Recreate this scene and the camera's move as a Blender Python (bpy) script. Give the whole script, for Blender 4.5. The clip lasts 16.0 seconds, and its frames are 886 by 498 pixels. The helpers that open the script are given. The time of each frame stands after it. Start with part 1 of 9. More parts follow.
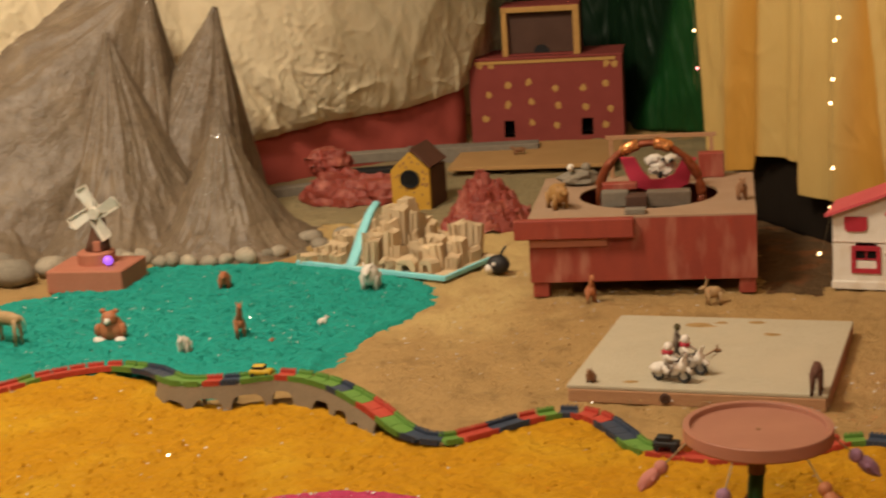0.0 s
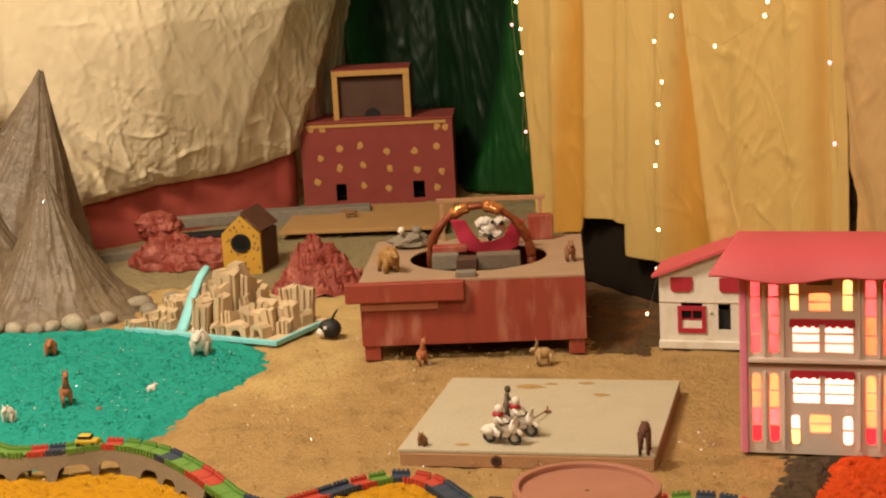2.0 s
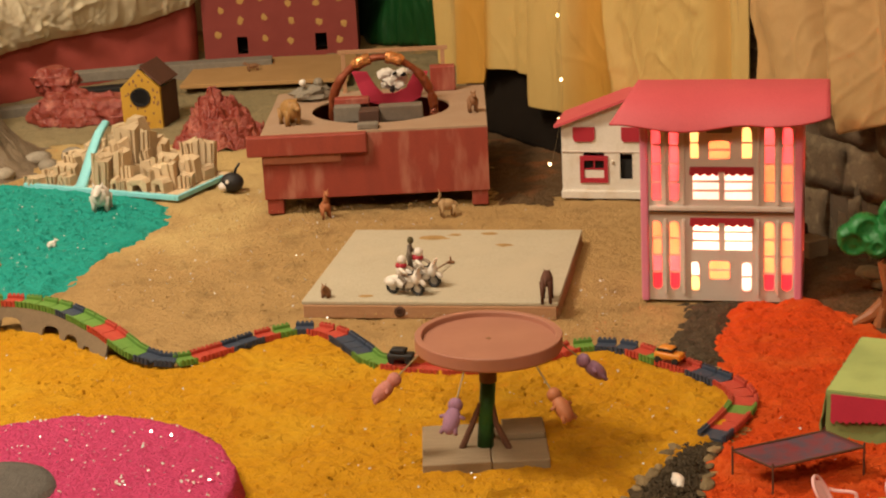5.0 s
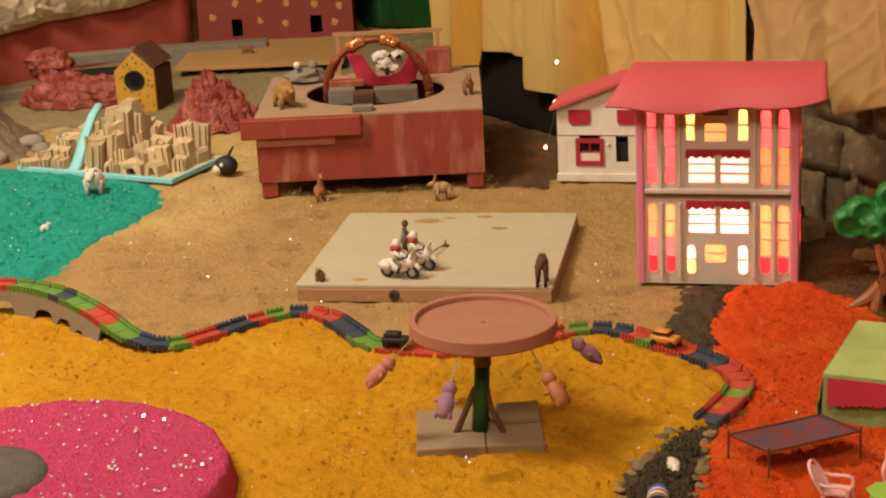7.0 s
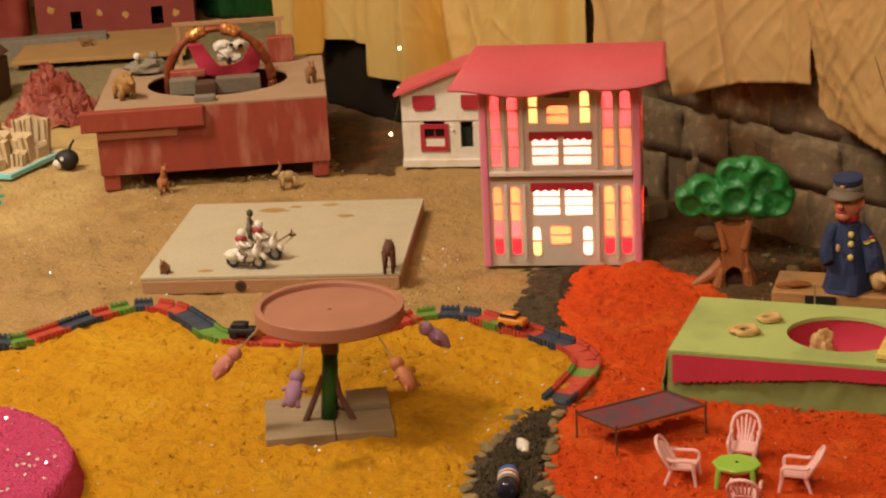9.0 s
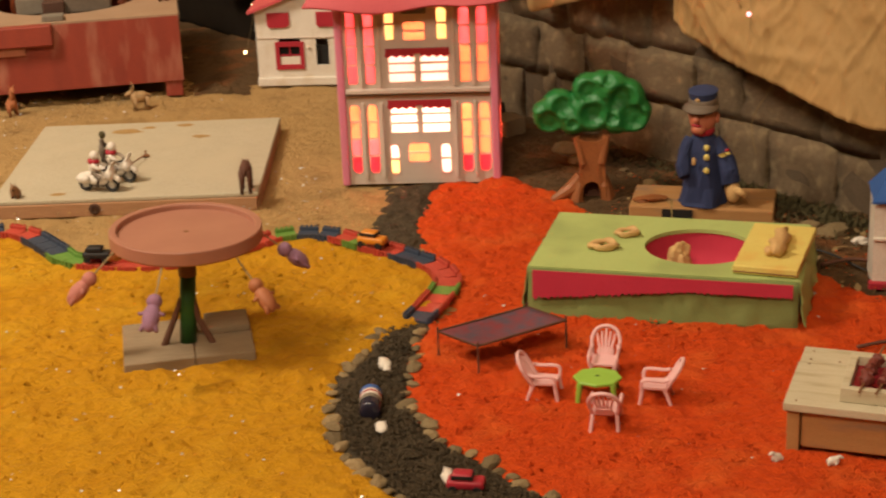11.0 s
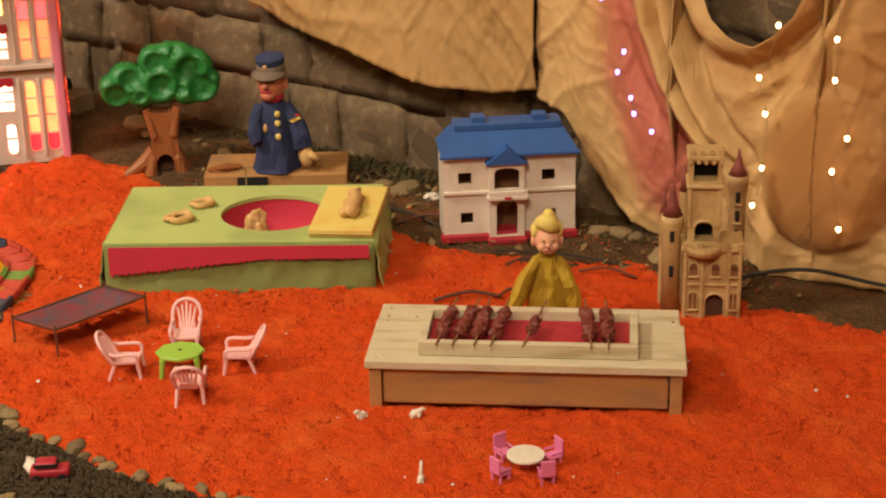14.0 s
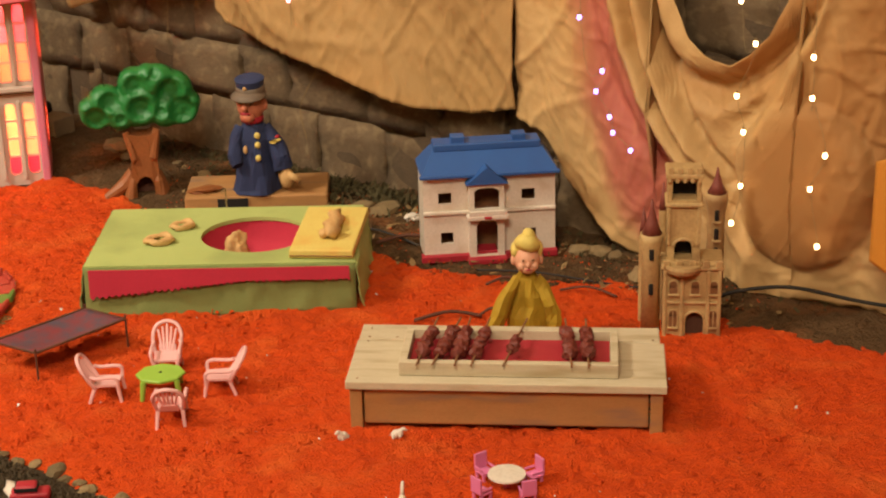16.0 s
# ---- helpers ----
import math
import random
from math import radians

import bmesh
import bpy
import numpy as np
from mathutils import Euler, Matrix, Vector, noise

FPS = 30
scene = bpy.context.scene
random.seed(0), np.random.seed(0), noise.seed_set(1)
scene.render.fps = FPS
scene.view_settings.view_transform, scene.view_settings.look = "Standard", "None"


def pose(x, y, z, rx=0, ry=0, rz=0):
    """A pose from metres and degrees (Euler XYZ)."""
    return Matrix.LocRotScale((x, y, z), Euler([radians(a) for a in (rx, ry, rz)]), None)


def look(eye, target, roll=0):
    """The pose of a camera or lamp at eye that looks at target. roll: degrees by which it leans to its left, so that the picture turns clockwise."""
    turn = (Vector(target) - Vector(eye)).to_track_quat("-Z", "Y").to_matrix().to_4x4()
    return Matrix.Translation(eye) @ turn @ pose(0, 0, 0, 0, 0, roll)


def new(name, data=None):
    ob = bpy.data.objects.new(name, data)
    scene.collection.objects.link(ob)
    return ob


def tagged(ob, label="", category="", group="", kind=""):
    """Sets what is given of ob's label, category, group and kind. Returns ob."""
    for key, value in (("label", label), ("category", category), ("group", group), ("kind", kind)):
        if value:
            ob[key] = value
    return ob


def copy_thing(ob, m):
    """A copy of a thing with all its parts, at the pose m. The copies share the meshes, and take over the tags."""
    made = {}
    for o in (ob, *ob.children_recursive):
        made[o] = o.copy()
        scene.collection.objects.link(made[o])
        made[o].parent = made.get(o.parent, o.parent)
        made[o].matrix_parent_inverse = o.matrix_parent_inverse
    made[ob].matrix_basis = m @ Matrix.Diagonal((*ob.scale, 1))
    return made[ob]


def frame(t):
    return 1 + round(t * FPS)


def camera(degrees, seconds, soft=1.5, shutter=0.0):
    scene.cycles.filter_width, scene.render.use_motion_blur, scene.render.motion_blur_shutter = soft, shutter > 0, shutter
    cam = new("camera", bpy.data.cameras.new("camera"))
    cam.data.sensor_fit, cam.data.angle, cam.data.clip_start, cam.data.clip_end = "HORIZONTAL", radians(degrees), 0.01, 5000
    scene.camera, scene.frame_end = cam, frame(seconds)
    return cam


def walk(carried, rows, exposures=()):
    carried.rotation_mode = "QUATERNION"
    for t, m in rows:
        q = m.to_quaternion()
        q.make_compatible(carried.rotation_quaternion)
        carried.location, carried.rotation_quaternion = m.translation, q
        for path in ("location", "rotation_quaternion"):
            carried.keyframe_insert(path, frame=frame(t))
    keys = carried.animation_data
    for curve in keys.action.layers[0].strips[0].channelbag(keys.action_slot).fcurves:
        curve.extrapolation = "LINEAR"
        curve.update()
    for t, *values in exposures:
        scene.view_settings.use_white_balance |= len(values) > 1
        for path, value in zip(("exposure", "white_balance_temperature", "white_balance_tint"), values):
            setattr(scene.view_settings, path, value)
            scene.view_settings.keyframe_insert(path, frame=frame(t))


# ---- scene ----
# The camera stands before a toy landscape and pans from its far corner to the right-hand end.
cam = camera(28.43, 16.0, soft=2.1, shutter=0.5)
PATH = [
    (0, -0.0231, -0.0323, 1.0274, 8.557, -13.544, -3.747),
    (0.5, -0.0193, -0.0091, 1.0247, 5.916, -13.176, -3.493),
    (1, -0.0169, -0.0075, 1.0251, 4.381, -12.261, -3.324),
    (1.5, -0.0146, -0.0247, 1.0296, 3.657, -11.983, -3.403),
    (2, -0.0113, -0.0262, 1.0299, 2.957, -11.844, -3.083),
    (2.5, -0.0114, -0.0274, 1.0310, 2.678, -11.981, -3.023),
    (3, -0.0081, -0.0262, 1.0298, 2.019, -13.019, -3.140),
    (3.5, -0.0058, -0.0294, 1.0293, 1.964, -14.301, -3.376),
    (4, -0.0061, -0.0259, 1.0270, 1.050, -15.950, -3.205),
    (4.2, -0.0062, -0.0256, 1.0264, 0.749, -16.524, -3.096),
    (6.3, 0.0033, -0.0085, 1.0143, -0.233, -16.985, -3.063),
    (6.5, 0.0021, -0.0087, 1.0161, -0.005, -17.363, -3.093),
    (7, 0.0007, -0.0039, 1.0159, -0.000, -17.300, -3.000),
    (7.5, 0.0058, -0.0012, 1.0115, -0.451, -17.693, -3.102),
    (8, 0.0118, 0.0007, 1.0082, -2.459, -17.685, -3.003),
    (8.2, 0.0125, 0.0009, 1.0076, -3.150, -17.595, -3.140),
    (10.3, 0.0086, 0.0101, 1.0031, -7.887, -18.893, -2.328),
    (10.5, 0.0068, 0.0112, 1.0039, -8.509, -19.213, -2.426),
    (11, 0.0140, 0.0211, 1.0007, -9.783, -20.767, -2.442),
    (11.5, 0.0202, 0.0239, 0.9984, -12.605, -20.148, -2.516),
    (12, 0.0247, 0.0267, 0.9980, -14.772, -20.445, -2.433),
    (12.5, 0.0260, 0.0202, 0.9991, -16.609, -20.494, -2.317),
    (13, 0.0262, 0.0081, 1.0023, -20.100, -20.880, -1.952),
    (13.5, 0.0323, 0.0103, 1.0026, -22.457, -21.815, -1.476),
    (14, 0.0388, 0.0200, 0.9980, -23.973, -22.214, -1.248),
    (14.5, 0.0382, 0.0201, 0.9978, -24.407, -21.795, -1.281),
    (15, 0.0394, 0.0178, 0.9993, -24.279, -21.153, -1.119),
    (15.5, 0.0406, 0.0161, 0.9999, -24.046, -21.563, -1.657),
    (16, 0.0422, 0.0157, 0.9991, -24.565, -21.574, -1.478),
]


def aim(x, y, z, yaw, pitch, roll):
    a, p = radians(yaw), radians(pitch)
    way = Vector((-math.sin(a) * math.cos(p), math.cos(a) * math.cos(p), math.sin(p)))
    return look((x, y, z), Vector((x, y, z)) + way, roll)


walk(cam, [(t, aim(*row)) for t, *row in PATH], [(0.0, -0.30), (0.5, 0.08), (1.5, 0.06), (10.5, -0.05), (12.0, 0.07), (13.0, 0.09), (13.6, 0.24), (16.0, 0.30)])
scene.view_settings.exposure = 0.0

# ---- light: a warm hall lamp up behind the viewer, a weaker one, and the hall's own bounce ----
world = bpy.data.worlds.new("hall_air")
world.use_nodes = True
world.node_tree.nodes["Background"].inputs[0].default_value = (1.0, 0.72, 0.42, 1)
world.node_tree.nodes["Background"].inputs[1].default_value = 0.12
scene.world = world


def lamp(name, kind, eye, target, power, colour, size=0.1):
    data = bpy.data.lights.new(name, kind)
    data.energy, data.color = power, colour
    if kind == "AREA":
        data.shape, data.size = "DISK", size
    else:
        data.shadow_soft_size = size
    ob = new(name, data)
    ob.matrix_world = look(eye, target)
    return ob


lamp("hall_lamp", "AREA", (-1.7, 2.4, 2.9), (-1.2, 4.8, 0.2), 158, (1.0, 0.86, 0.67), 1.0)
lamp("hall_lamp_far", "AREA", (-0.6, -0.3, 2.9), (0.2, 2.4, 0.0), 102, (1.0, 0.80, 0.56), 1.3)


# ---- materials ----
def material(name, colour, second=None, rough=0.7, metal=0.0, scale=60.0, grain=500.0, bump=0.3, depth=0.002, amount=0.5,
             spec=0.4, translucent=0.0, per_piece=0.0, stain=None, stain_scale=4.0, stretch=(1, 1, 1), coat=0.0,
             clump=0.0, clump_depth=0.006):
    """A surface that varies at two scales: patches of a second colour, and fine grain with relief."""
    m = bpy.data.materials.new(name)
    m.use_nodes = True
    nt = m.node_tree
    n, link = nt.nodes, nt.links
    bsdf = n["Principled BSDF"]
    second = second or tuple(c * 0.72 for c in colour)
    where = n.new("ShaderNodeTexCoord").outputs["Object"]
    if stretch != (1, 1, 1):
        mapping = n.new("ShaderNodeMapping")
        mapping.inputs["Scale"].default_value = stretch
        link.new(where, mapping.inputs["Vector"])
        where = mapping.outputs[0]

    def tex(size, detail):
        t = n.new("ShaderNodeTexNoise")
        t.inputs["Scale"].default_value, t.inputs["Detail"].default_value = size, detail
        link.new(where, t.inputs["Vector"])
        return t.outputs["Fac"]

    def ramp(value, low, high):
        r = n.new("ShaderNodeMapRange")
        r.inputs["From Min"].default_value, r.inputs["From Max"].default_value = low, high
        link.new(value, r.inputs["Value"])
        return r.outputs[0]

    def mix(factor, a, b):
        x = n.new("ShaderNodeMix")
        x.data_type = "RGBA"
        link.new(factor, x.inputs["Factor"])
        for socket, value in ((x.inputs[6], a), (x.inputs[7], b)):
            if isinstance(value, tuple):
                socket.default_value = (*value, 1)
            else:
                link.new(value, socket)
        return x.outputs[2]

    patches, fine = tex(scale, 6.0), tex(grain, 4.0)
    colour_out = mix(ramp(patches, 0.35, 0.68), colour, tuple(c * (1 - amount) + s * amount for c, s in zip(colour, second)))
    if bump == 0 or bump >= 0.1:
        colour_out = mix(ramp(fine, 0.25, 0.85), colour_out, mix(ramp(fine, 0.0, 1.0), colour_out, tuple(c * (0.72 if bump >= 0.8 else 0.8) for c in second)))
    # pits between the clumps get their shade in the colour as well
    if clump:
        lumps = tex(clump, 5.0)
        colour_out = mix(ramp(lumps, 0.43, 0.27), colour_out, mix(ramp(fine, 0.3, 0.7), tuple(c * 0.95 for c in second), tuple(c * 0.80 for c in second)))
    if stain:
        colour_out = mix(ramp(tex(stain_scale, 5.0), 0.52, 0.7), colour_out, stain)
    if per_piece:
        info = n.new("ShaderNodeObjectInfo")
        tone = n.new("ShaderNodeHueSaturation")
        tone.inputs["Saturation"].default_value = 1.0
        r = n.new("ShaderNodeMapRange")
        r.inputs["To Min"].default_value, r.inputs["To Max"].default_value = 1 - per_piece, 1 + per_piece
        link.new(info.outputs["Random"], r.inputs["Value"])
        link.new(r.outputs[0], tone.inputs["Value"])
        link.new(colour_out, tone.inputs["Color"])
        colour_out = tone.outputs[0]
    link.new(colour_out, bsdf.inputs["Base Color"])
    rr = n.new("ShaderNodeMapRange")
    rr.inputs["To Min"].default_value, rr.inputs["To Max"].default_value = max(0.03, rough - 0.12), min(1, rough + 0.12)
    link.new(patches, rr.inputs["Value"])
    link.new(rr.outputs[0], bsdf.inputs["Roughness"])
    bsdf.inputs["Metallic"].default_value = metal
    bsdf.inputs["Specular IOR Level"].default_value = spec
    bsdf.inputs["Coat Weight"].default_value = coat
    if bump:
        b = n.new("ShaderNodeBump")
        b.inputs["Strength"].default_value, b.inputs["Distance"].default_value = bump, depth
        link.new(fine, b.inputs["Height"])
        if clump:
            c = n.new("ShaderNodeBump")
            c.inputs["Strength"].default_value, c.inputs["Distance"].default_value = 0.6, clump_depth
            link.new(lumps, c.inputs["Height"])
            link.new(c.outputs[0], b.inputs["Normal"])
        link.new(b.outputs[0], bsdf.inputs["Normal"])
    if translucent:
        t = n.new("ShaderNodeBsdfTranslucent")
        link.new(colour_out, t.inputs["Color"])
        s = n.new("ShaderNodeMixShader")
        s.inputs[0].default_value = translucent
        link.new(bsdf.outputs[0], s.inputs[1])
        link.new(t.outputs[0], s.inputs[2])
        link.new(s.outputs[0], n["Material Output"].inputs["Surface"])
    return m


def dyed(m, tone, colour, second, fray=40.0, amount=0.35):
    """Blend a dye or painted shade into a cloth's colour where the cloth's own value named tone says, with a frayed,
    blotchy edge.
    """
    nt = m.node_tree
    n, link = nt.nodes, nt.links
    socket = n["Principled BSDF"].inputs["Base Color"]
    old = socket.links[0].from_socket
    at = n.new("ShaderNodeAttribute")
    at.attribute_name = tone
    coords = n.new("ShaderNodeTexCoord")
    stretch = n.new("ShaderNodeMapping")
    stretch.inputs["Scale"].default_value = (1, 1, 0.4)
    link.new(coords.outputs["Object"], stretch.inputs["Vector"])
    blotch = n.new("ShaderNodeTexNoise")
    blotch.inputs["Scale"].default_value, blotch.inputs["Detail"].default_value = fray, 6.0
    link.new(stretch.outputs[0], blotch.inputs["Vector"])
    low = n.new("ShaderNodeMath")
    low.operation = "MULTIPLY_ADD"
    low.inputs[1].default_value, low.inputs[2].default_value = amount * 2, -amount
    link.new(blotch.outputs["Fac"], low.inputs[0])
    total = n.new("ShaderNodeMath")
    total.operation, total.use_clamp = "ADD", True
    link.new(at.outputs["Fac"], total.inputs[0])
    link.new(low.outputs[0], total.inputs[1])
    hue = n.new("ShaderNodeMix")
    hue.data_type = "RGBA"
    hue.inputs[6].default_value, hue.inputs[7].default_value = (*colour, 1), (*second, 1)
    link.new(blotch.outputs["Fac"], hue.inputs["Factor"])
    keep = n.new("ShaderNodeMath")
    keep.operation = "MULTIPLY"
    gate = n.new("ShaderNodeMapRange")
    gate.inputs["From Min"].default_value, gate.inputs["From Max"].default_value = 0.02, 0.2
    link.new(at.outputs["Fac"], gate.inputs["Value"])
    link.new(total.outputs[0], keep.inputs[0])
    link.new(gate.outputs[0], keep.inputs[1])
    over = n.new("ShaderNodeMix")
    over.data_type = "RGBA"
    link.new(keep.outputs[0], over.inputs["Factor"])
    link.new(old, over.inputs[6])
    link.new(hue.outputs[2], over.inputs[7])
    for target in [q.to_socket for q in old.links if q.to_node.type in {"BSDF_PRINCIPLED", "BSDF_TRANSLUCENT"}]:
        link.new(over.outputs[2], target)
    return m


def glowing(name, colour, strength):
    m = bpy.data.materials.new(name)
    m.use_nodes = True
    b = m.node_tree.nodes["Principled BSDF"]
    b.inputs["Base Color"].default_value = (*colour, 1)
    b.inputs["Emission Color"].default_value = (*colour, 1)
    b.inputs["Emission Strength"].default_value = strength
    return m


M = {}
M["sand"] = material("tan_sand", (0.46, 0.285, 0.113), (0.4, 0.245, 0.095), 0.95, scale=9, grain=300, bump=0.8, depth=0.004, spec=0.15, stain=(0.31, 0.19, 0.075), stain_scale=14, clump=75, clump_depth=0.01)
dyed(M["sand"], "pale", (0.58, 0.41, 0.17), (0.51, 0.34, 0.135), 60.0, 0.3)
M["back_dust"] = material("grey_dust", (0.30, 0.23, 0.12), (0.22, 0.17, 0.09), 0.95, scale=8, grain=260, bump=0.6, depth=0.004, spec=0.1, clump=45, clump_depth=0.01)
M["teal"] = material("turquoise_sawdust", (0.024, 0.38, 0.3), (0.015, 0.3, 0.23), 0.95, scale=18, grain=380, bump=1.0, depth=0.005, spec=0.2, clump=85, clump_depth=0.01)
M["yellow"] = material("yellow_sawdust", (0.63, 0.305, 0.009), (0.55, 0.24, 0.007), 0.95, scale=14, grain=380, bump=1.0, depth=0.005, spec=0.2, stain=(0.62, 0.33, 0.015), stain_scale=5, clump=75, clump_depth=0.011)
M["orange"] = material("orange_sawdust", (0.76, 0.086, 0.008), (0.67, 0.065, 0.006), 0.95, scale=16, grain=380, bump=1.0, depth=0.005, spec=0.2, stain=(0.74, 0.115, 0.016), stain_scale=12, clump=95, clump_depth=0.006)
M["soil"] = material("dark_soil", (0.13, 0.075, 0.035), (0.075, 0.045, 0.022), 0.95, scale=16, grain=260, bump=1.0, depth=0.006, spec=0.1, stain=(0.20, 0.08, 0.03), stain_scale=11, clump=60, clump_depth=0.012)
M["gravel"] = material("dark_gravel", (0.095, 0.066, 0.036), (0.045, 0.032, 0.018), 0.9, scale=70, grain=300, bump=1.0, depth=0.006, spec=0.25, clump=90, clump_depth=0.01)
M["pinkdust"] = material("magenta_sawdust", (0.66, 0.072, 0.19), (0.57, 0.05, 0.14), 0.95, scale=40, grain=260, bump=1.0, depth=0.009, spec=0.2, clump=110, clump_depth=0.008)
M["stone"] = material("field_stone", (0.36, 0.30, 0.22), (0.22, 0.18, 0.13), 0.85, scale=50, grain=250, bump=0.6, per_piece=0.35)
M["road_stone"] = material("road_stone", (0.25, 0.175, 0.085), (0.16, 0.11, 0.05), 0.9, scale=50, grain=250, bump=0.6, per_piece=0.45)
M["wall_block"] = material("sooty_wall_block", (0.2, 0.136, 0.076), (0.135, 0.09, 0.05), 0.92, scale=14, grain=130, bump=0.6, depth=0.004, per_piece=0.16, stain=(0.28, 0.20, 0.11), stain_scale=6, clump=34, clump_depth=0.004)
M["mortar"] = material("dark_mortar", (0.115, 0.078, 0.045), (0.075, 0.05, 0.03), 0.95, scale=30, grain=200, bump=0.8)
M["plaster"] = material("hall_plaster", (0.55, 0.45, 0.32), None, 0.9, scale=3, grain=90, bump=0.3)
M["cream"] = material("cream_satin", (0.82, 0.69, 0.47), (0.75, 0.61, 0.39), 0.32, scale=5, grain=900, bump=0.12, depth=0.0006, spec=0.5)
M["ochre"] = material("ochre_curtain", (0.56, 0.385, 0.135), (0.49, 0.315, 0.092), 0.6, scale=4, grain=1100, bump=0.2, depth=0.0006, spec=0.3, translucent=0.12)
# deeper amber that paints the shading of the curtain's folds
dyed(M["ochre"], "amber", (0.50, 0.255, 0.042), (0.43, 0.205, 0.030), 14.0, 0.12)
M["tan_cloth"] = material("tan_dust_sheet", (0.44, 0.275, 0.113), (0.36, 0.215, 0.084), 0.7, scale=4, grain=900, bump=0.25, depth=0.0008, spec=0.25, stain=(0.45, 0.25, 0.09), stain_scale=3)
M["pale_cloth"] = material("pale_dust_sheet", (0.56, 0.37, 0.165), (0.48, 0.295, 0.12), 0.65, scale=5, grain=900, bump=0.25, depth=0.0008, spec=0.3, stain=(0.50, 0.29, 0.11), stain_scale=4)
# amber for the bag's browner cloth and for shade painted about the band
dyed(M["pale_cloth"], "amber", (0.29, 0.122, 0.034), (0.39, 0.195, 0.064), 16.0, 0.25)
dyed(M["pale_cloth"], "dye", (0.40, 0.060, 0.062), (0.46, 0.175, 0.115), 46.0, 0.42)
# near-black colour standing in for the shade under the curtain's hem
M["hem_shade"] = material("dark_sacking", (0.012, 0.008, 0.005), None, 0.95, scale=20, grain=500, bump=0.3, spec=0.1)
M["maroon"] = material("maroon_cloth", (0.44, 0.078, 0.058), (0.35, 0.060, 0.045), 0.75, scale=7, grain=900, bump=0.2, depth=0.0006)
M["tarp"] = material("green_plastic_sheet", (0.009, 0.068, 0.014), (0.006, 0.040, 0.008), 0.5, scale=8, grain=260, bump=0.15, depth=0.001, spec=0.3)
# near-black green painting the shade in the tarpaulin's hollow
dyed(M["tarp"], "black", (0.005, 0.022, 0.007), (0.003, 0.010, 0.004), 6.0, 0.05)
M["grey_sheet"] = material("grey_mountain_sheet", (0.185, 0.132, 0.084), (0.118, 0.082, 0.050), 0.48, scale=22, grain=150, bump=0.5, depth=0.003, spec=0.4, stain=(0.205, 0.148, 0.094), stain_scale=9, clump=36, clump_depth=0.010)
M["redwood"] = material("red_painted_wood", (0.30, 0.048, 0.027), (0.20, 0.033, 0.02), 0.6, scale=12, grain=260, bump=0.3, stretch=(3, 3, 0.8), stain=(0.36, 0.125, 0.08), stain_scale=9)
M["redcard"] = material("red_painted_card", (0.255, 0.042, 0.03), (0.2, 0.032, 0.023), 0.75, scale=14, grain=300, bump=0.15)
M["brown_card"] = material("brown_card", (0.085, 0.038, 0.022), None, 0.8, scale=14, grain=300, bump=0.2)
M["dot"] = material("mustard_paint", (0.5, 0.275, 0.075), (0.4, 0.2, 0.05), 0.7, scale=60, grain=400, bump=0.1)
M["black"] = material("black_dark", (0.012, 0.010, 0.009), None, 0.8, bump=0)
M["card"] = material("bare_cardboard", (0.42, 0.235, 0.085), (0.36, 0.19, 0.065), 0.85, scale=12, grain=400, bump=0.15)
M["ply"] = material("dusty_table_top", (0.36, 0.235, 0.15), (0.30, 0.18, 0.105), 0.8, scale=14, grain=300, bump=0.2)
M["slab"] = material("pale_stone_slab", (0.47, 0.405, 0.29), (0.42, 0.35, 0.24), 0.75, scale=16, grain=260, bump=0.3, stain=(0.45, 0.38, 0.265), stain_scale=10)
M["slab_edge"] = material("raw_wood_edge", (0.42, 0.225, 0.115), (0.34, 0.17, 0.08), 0.8, scale=30, grain=260, bump=0.35, stretch=(1, 4, 6))
M["greywood"] = material("weathered_wood", (0.31, 0.225, 0.135), (0.24, 0.17, 0.10), 0.85, scale=26, grain=260, bump=0.4, stretch=(1, 6, 6))
M["rim"] = material("brick_red_plastic", (0.37, 0.160, 0.105), (0.31, 0.130, 0.085), 0.5, scale=14, grain=300, bump=0.08, spec=0.4)
M["palebrick"] = material("pink_brick_paint", (0.44, 0.16, 0.095), (0.38, 0.13, 0.075), 0.75, scale=20, grain=300, bump=0.2)
M["greenpaint"] = material("green_painted_pole", (0.02, 0.10, 0.018), None, 0.45, scale=30, grain=300, bump=0.1)
M["rust"] = material("rusty_iron", (0.14, 0.055, 0.028), (0.08, 0.035, 0.02), 0.7, scale=60, grain=400, bump=0.3)
M["white"] = material("white_plastic", (0.74, 0.67, 0.58), (0.62, 0.55, 0.46), 0.5, scale=14, grain=300, bump=0.1, spec=0.4, stain=(0.60, 0.51, 0.40), stain_scale=30)
M["house_grey"] = material("warm_grey_plastic", (0.6, 0.49, 0.42), (0.53, 0.42, 0.355), 0.5, scale=20, grain=300, bump=0.06)
M["house_pink"] = material("pink_plastic", (0.66, 0.21, 0.31), (0.60, 0.17, 0.26), 0.45, scale=14, grain=300, bump=0.06)
M["roof_pink"] = material("coral_card", (0.56, 0.085, 0.10), (0.51, 0.072, 0.088), 0.6, scale=10, grain=400, bump=0.1)
M["crimson"] = material("crimson_plastic", (0.38, 0.02, 0.035), (0.30, 0.015, 0.028), 0.5, scale=30, grain=300, bump=0.08)
M["blue"] = material("blue_plastic", (0.03, 0.105, 0.34), (0.024, 0.075, 0.26), 0.45, scale=20, grain=300, bump=0.08)
M["leafgreen"] = material("glossy_green_plastic", (0.013, 0.185, 0.036), (0.01, 0.14, 0.027), 0.48, scale=40, grain=300, bump=0.1, spec=0.5)
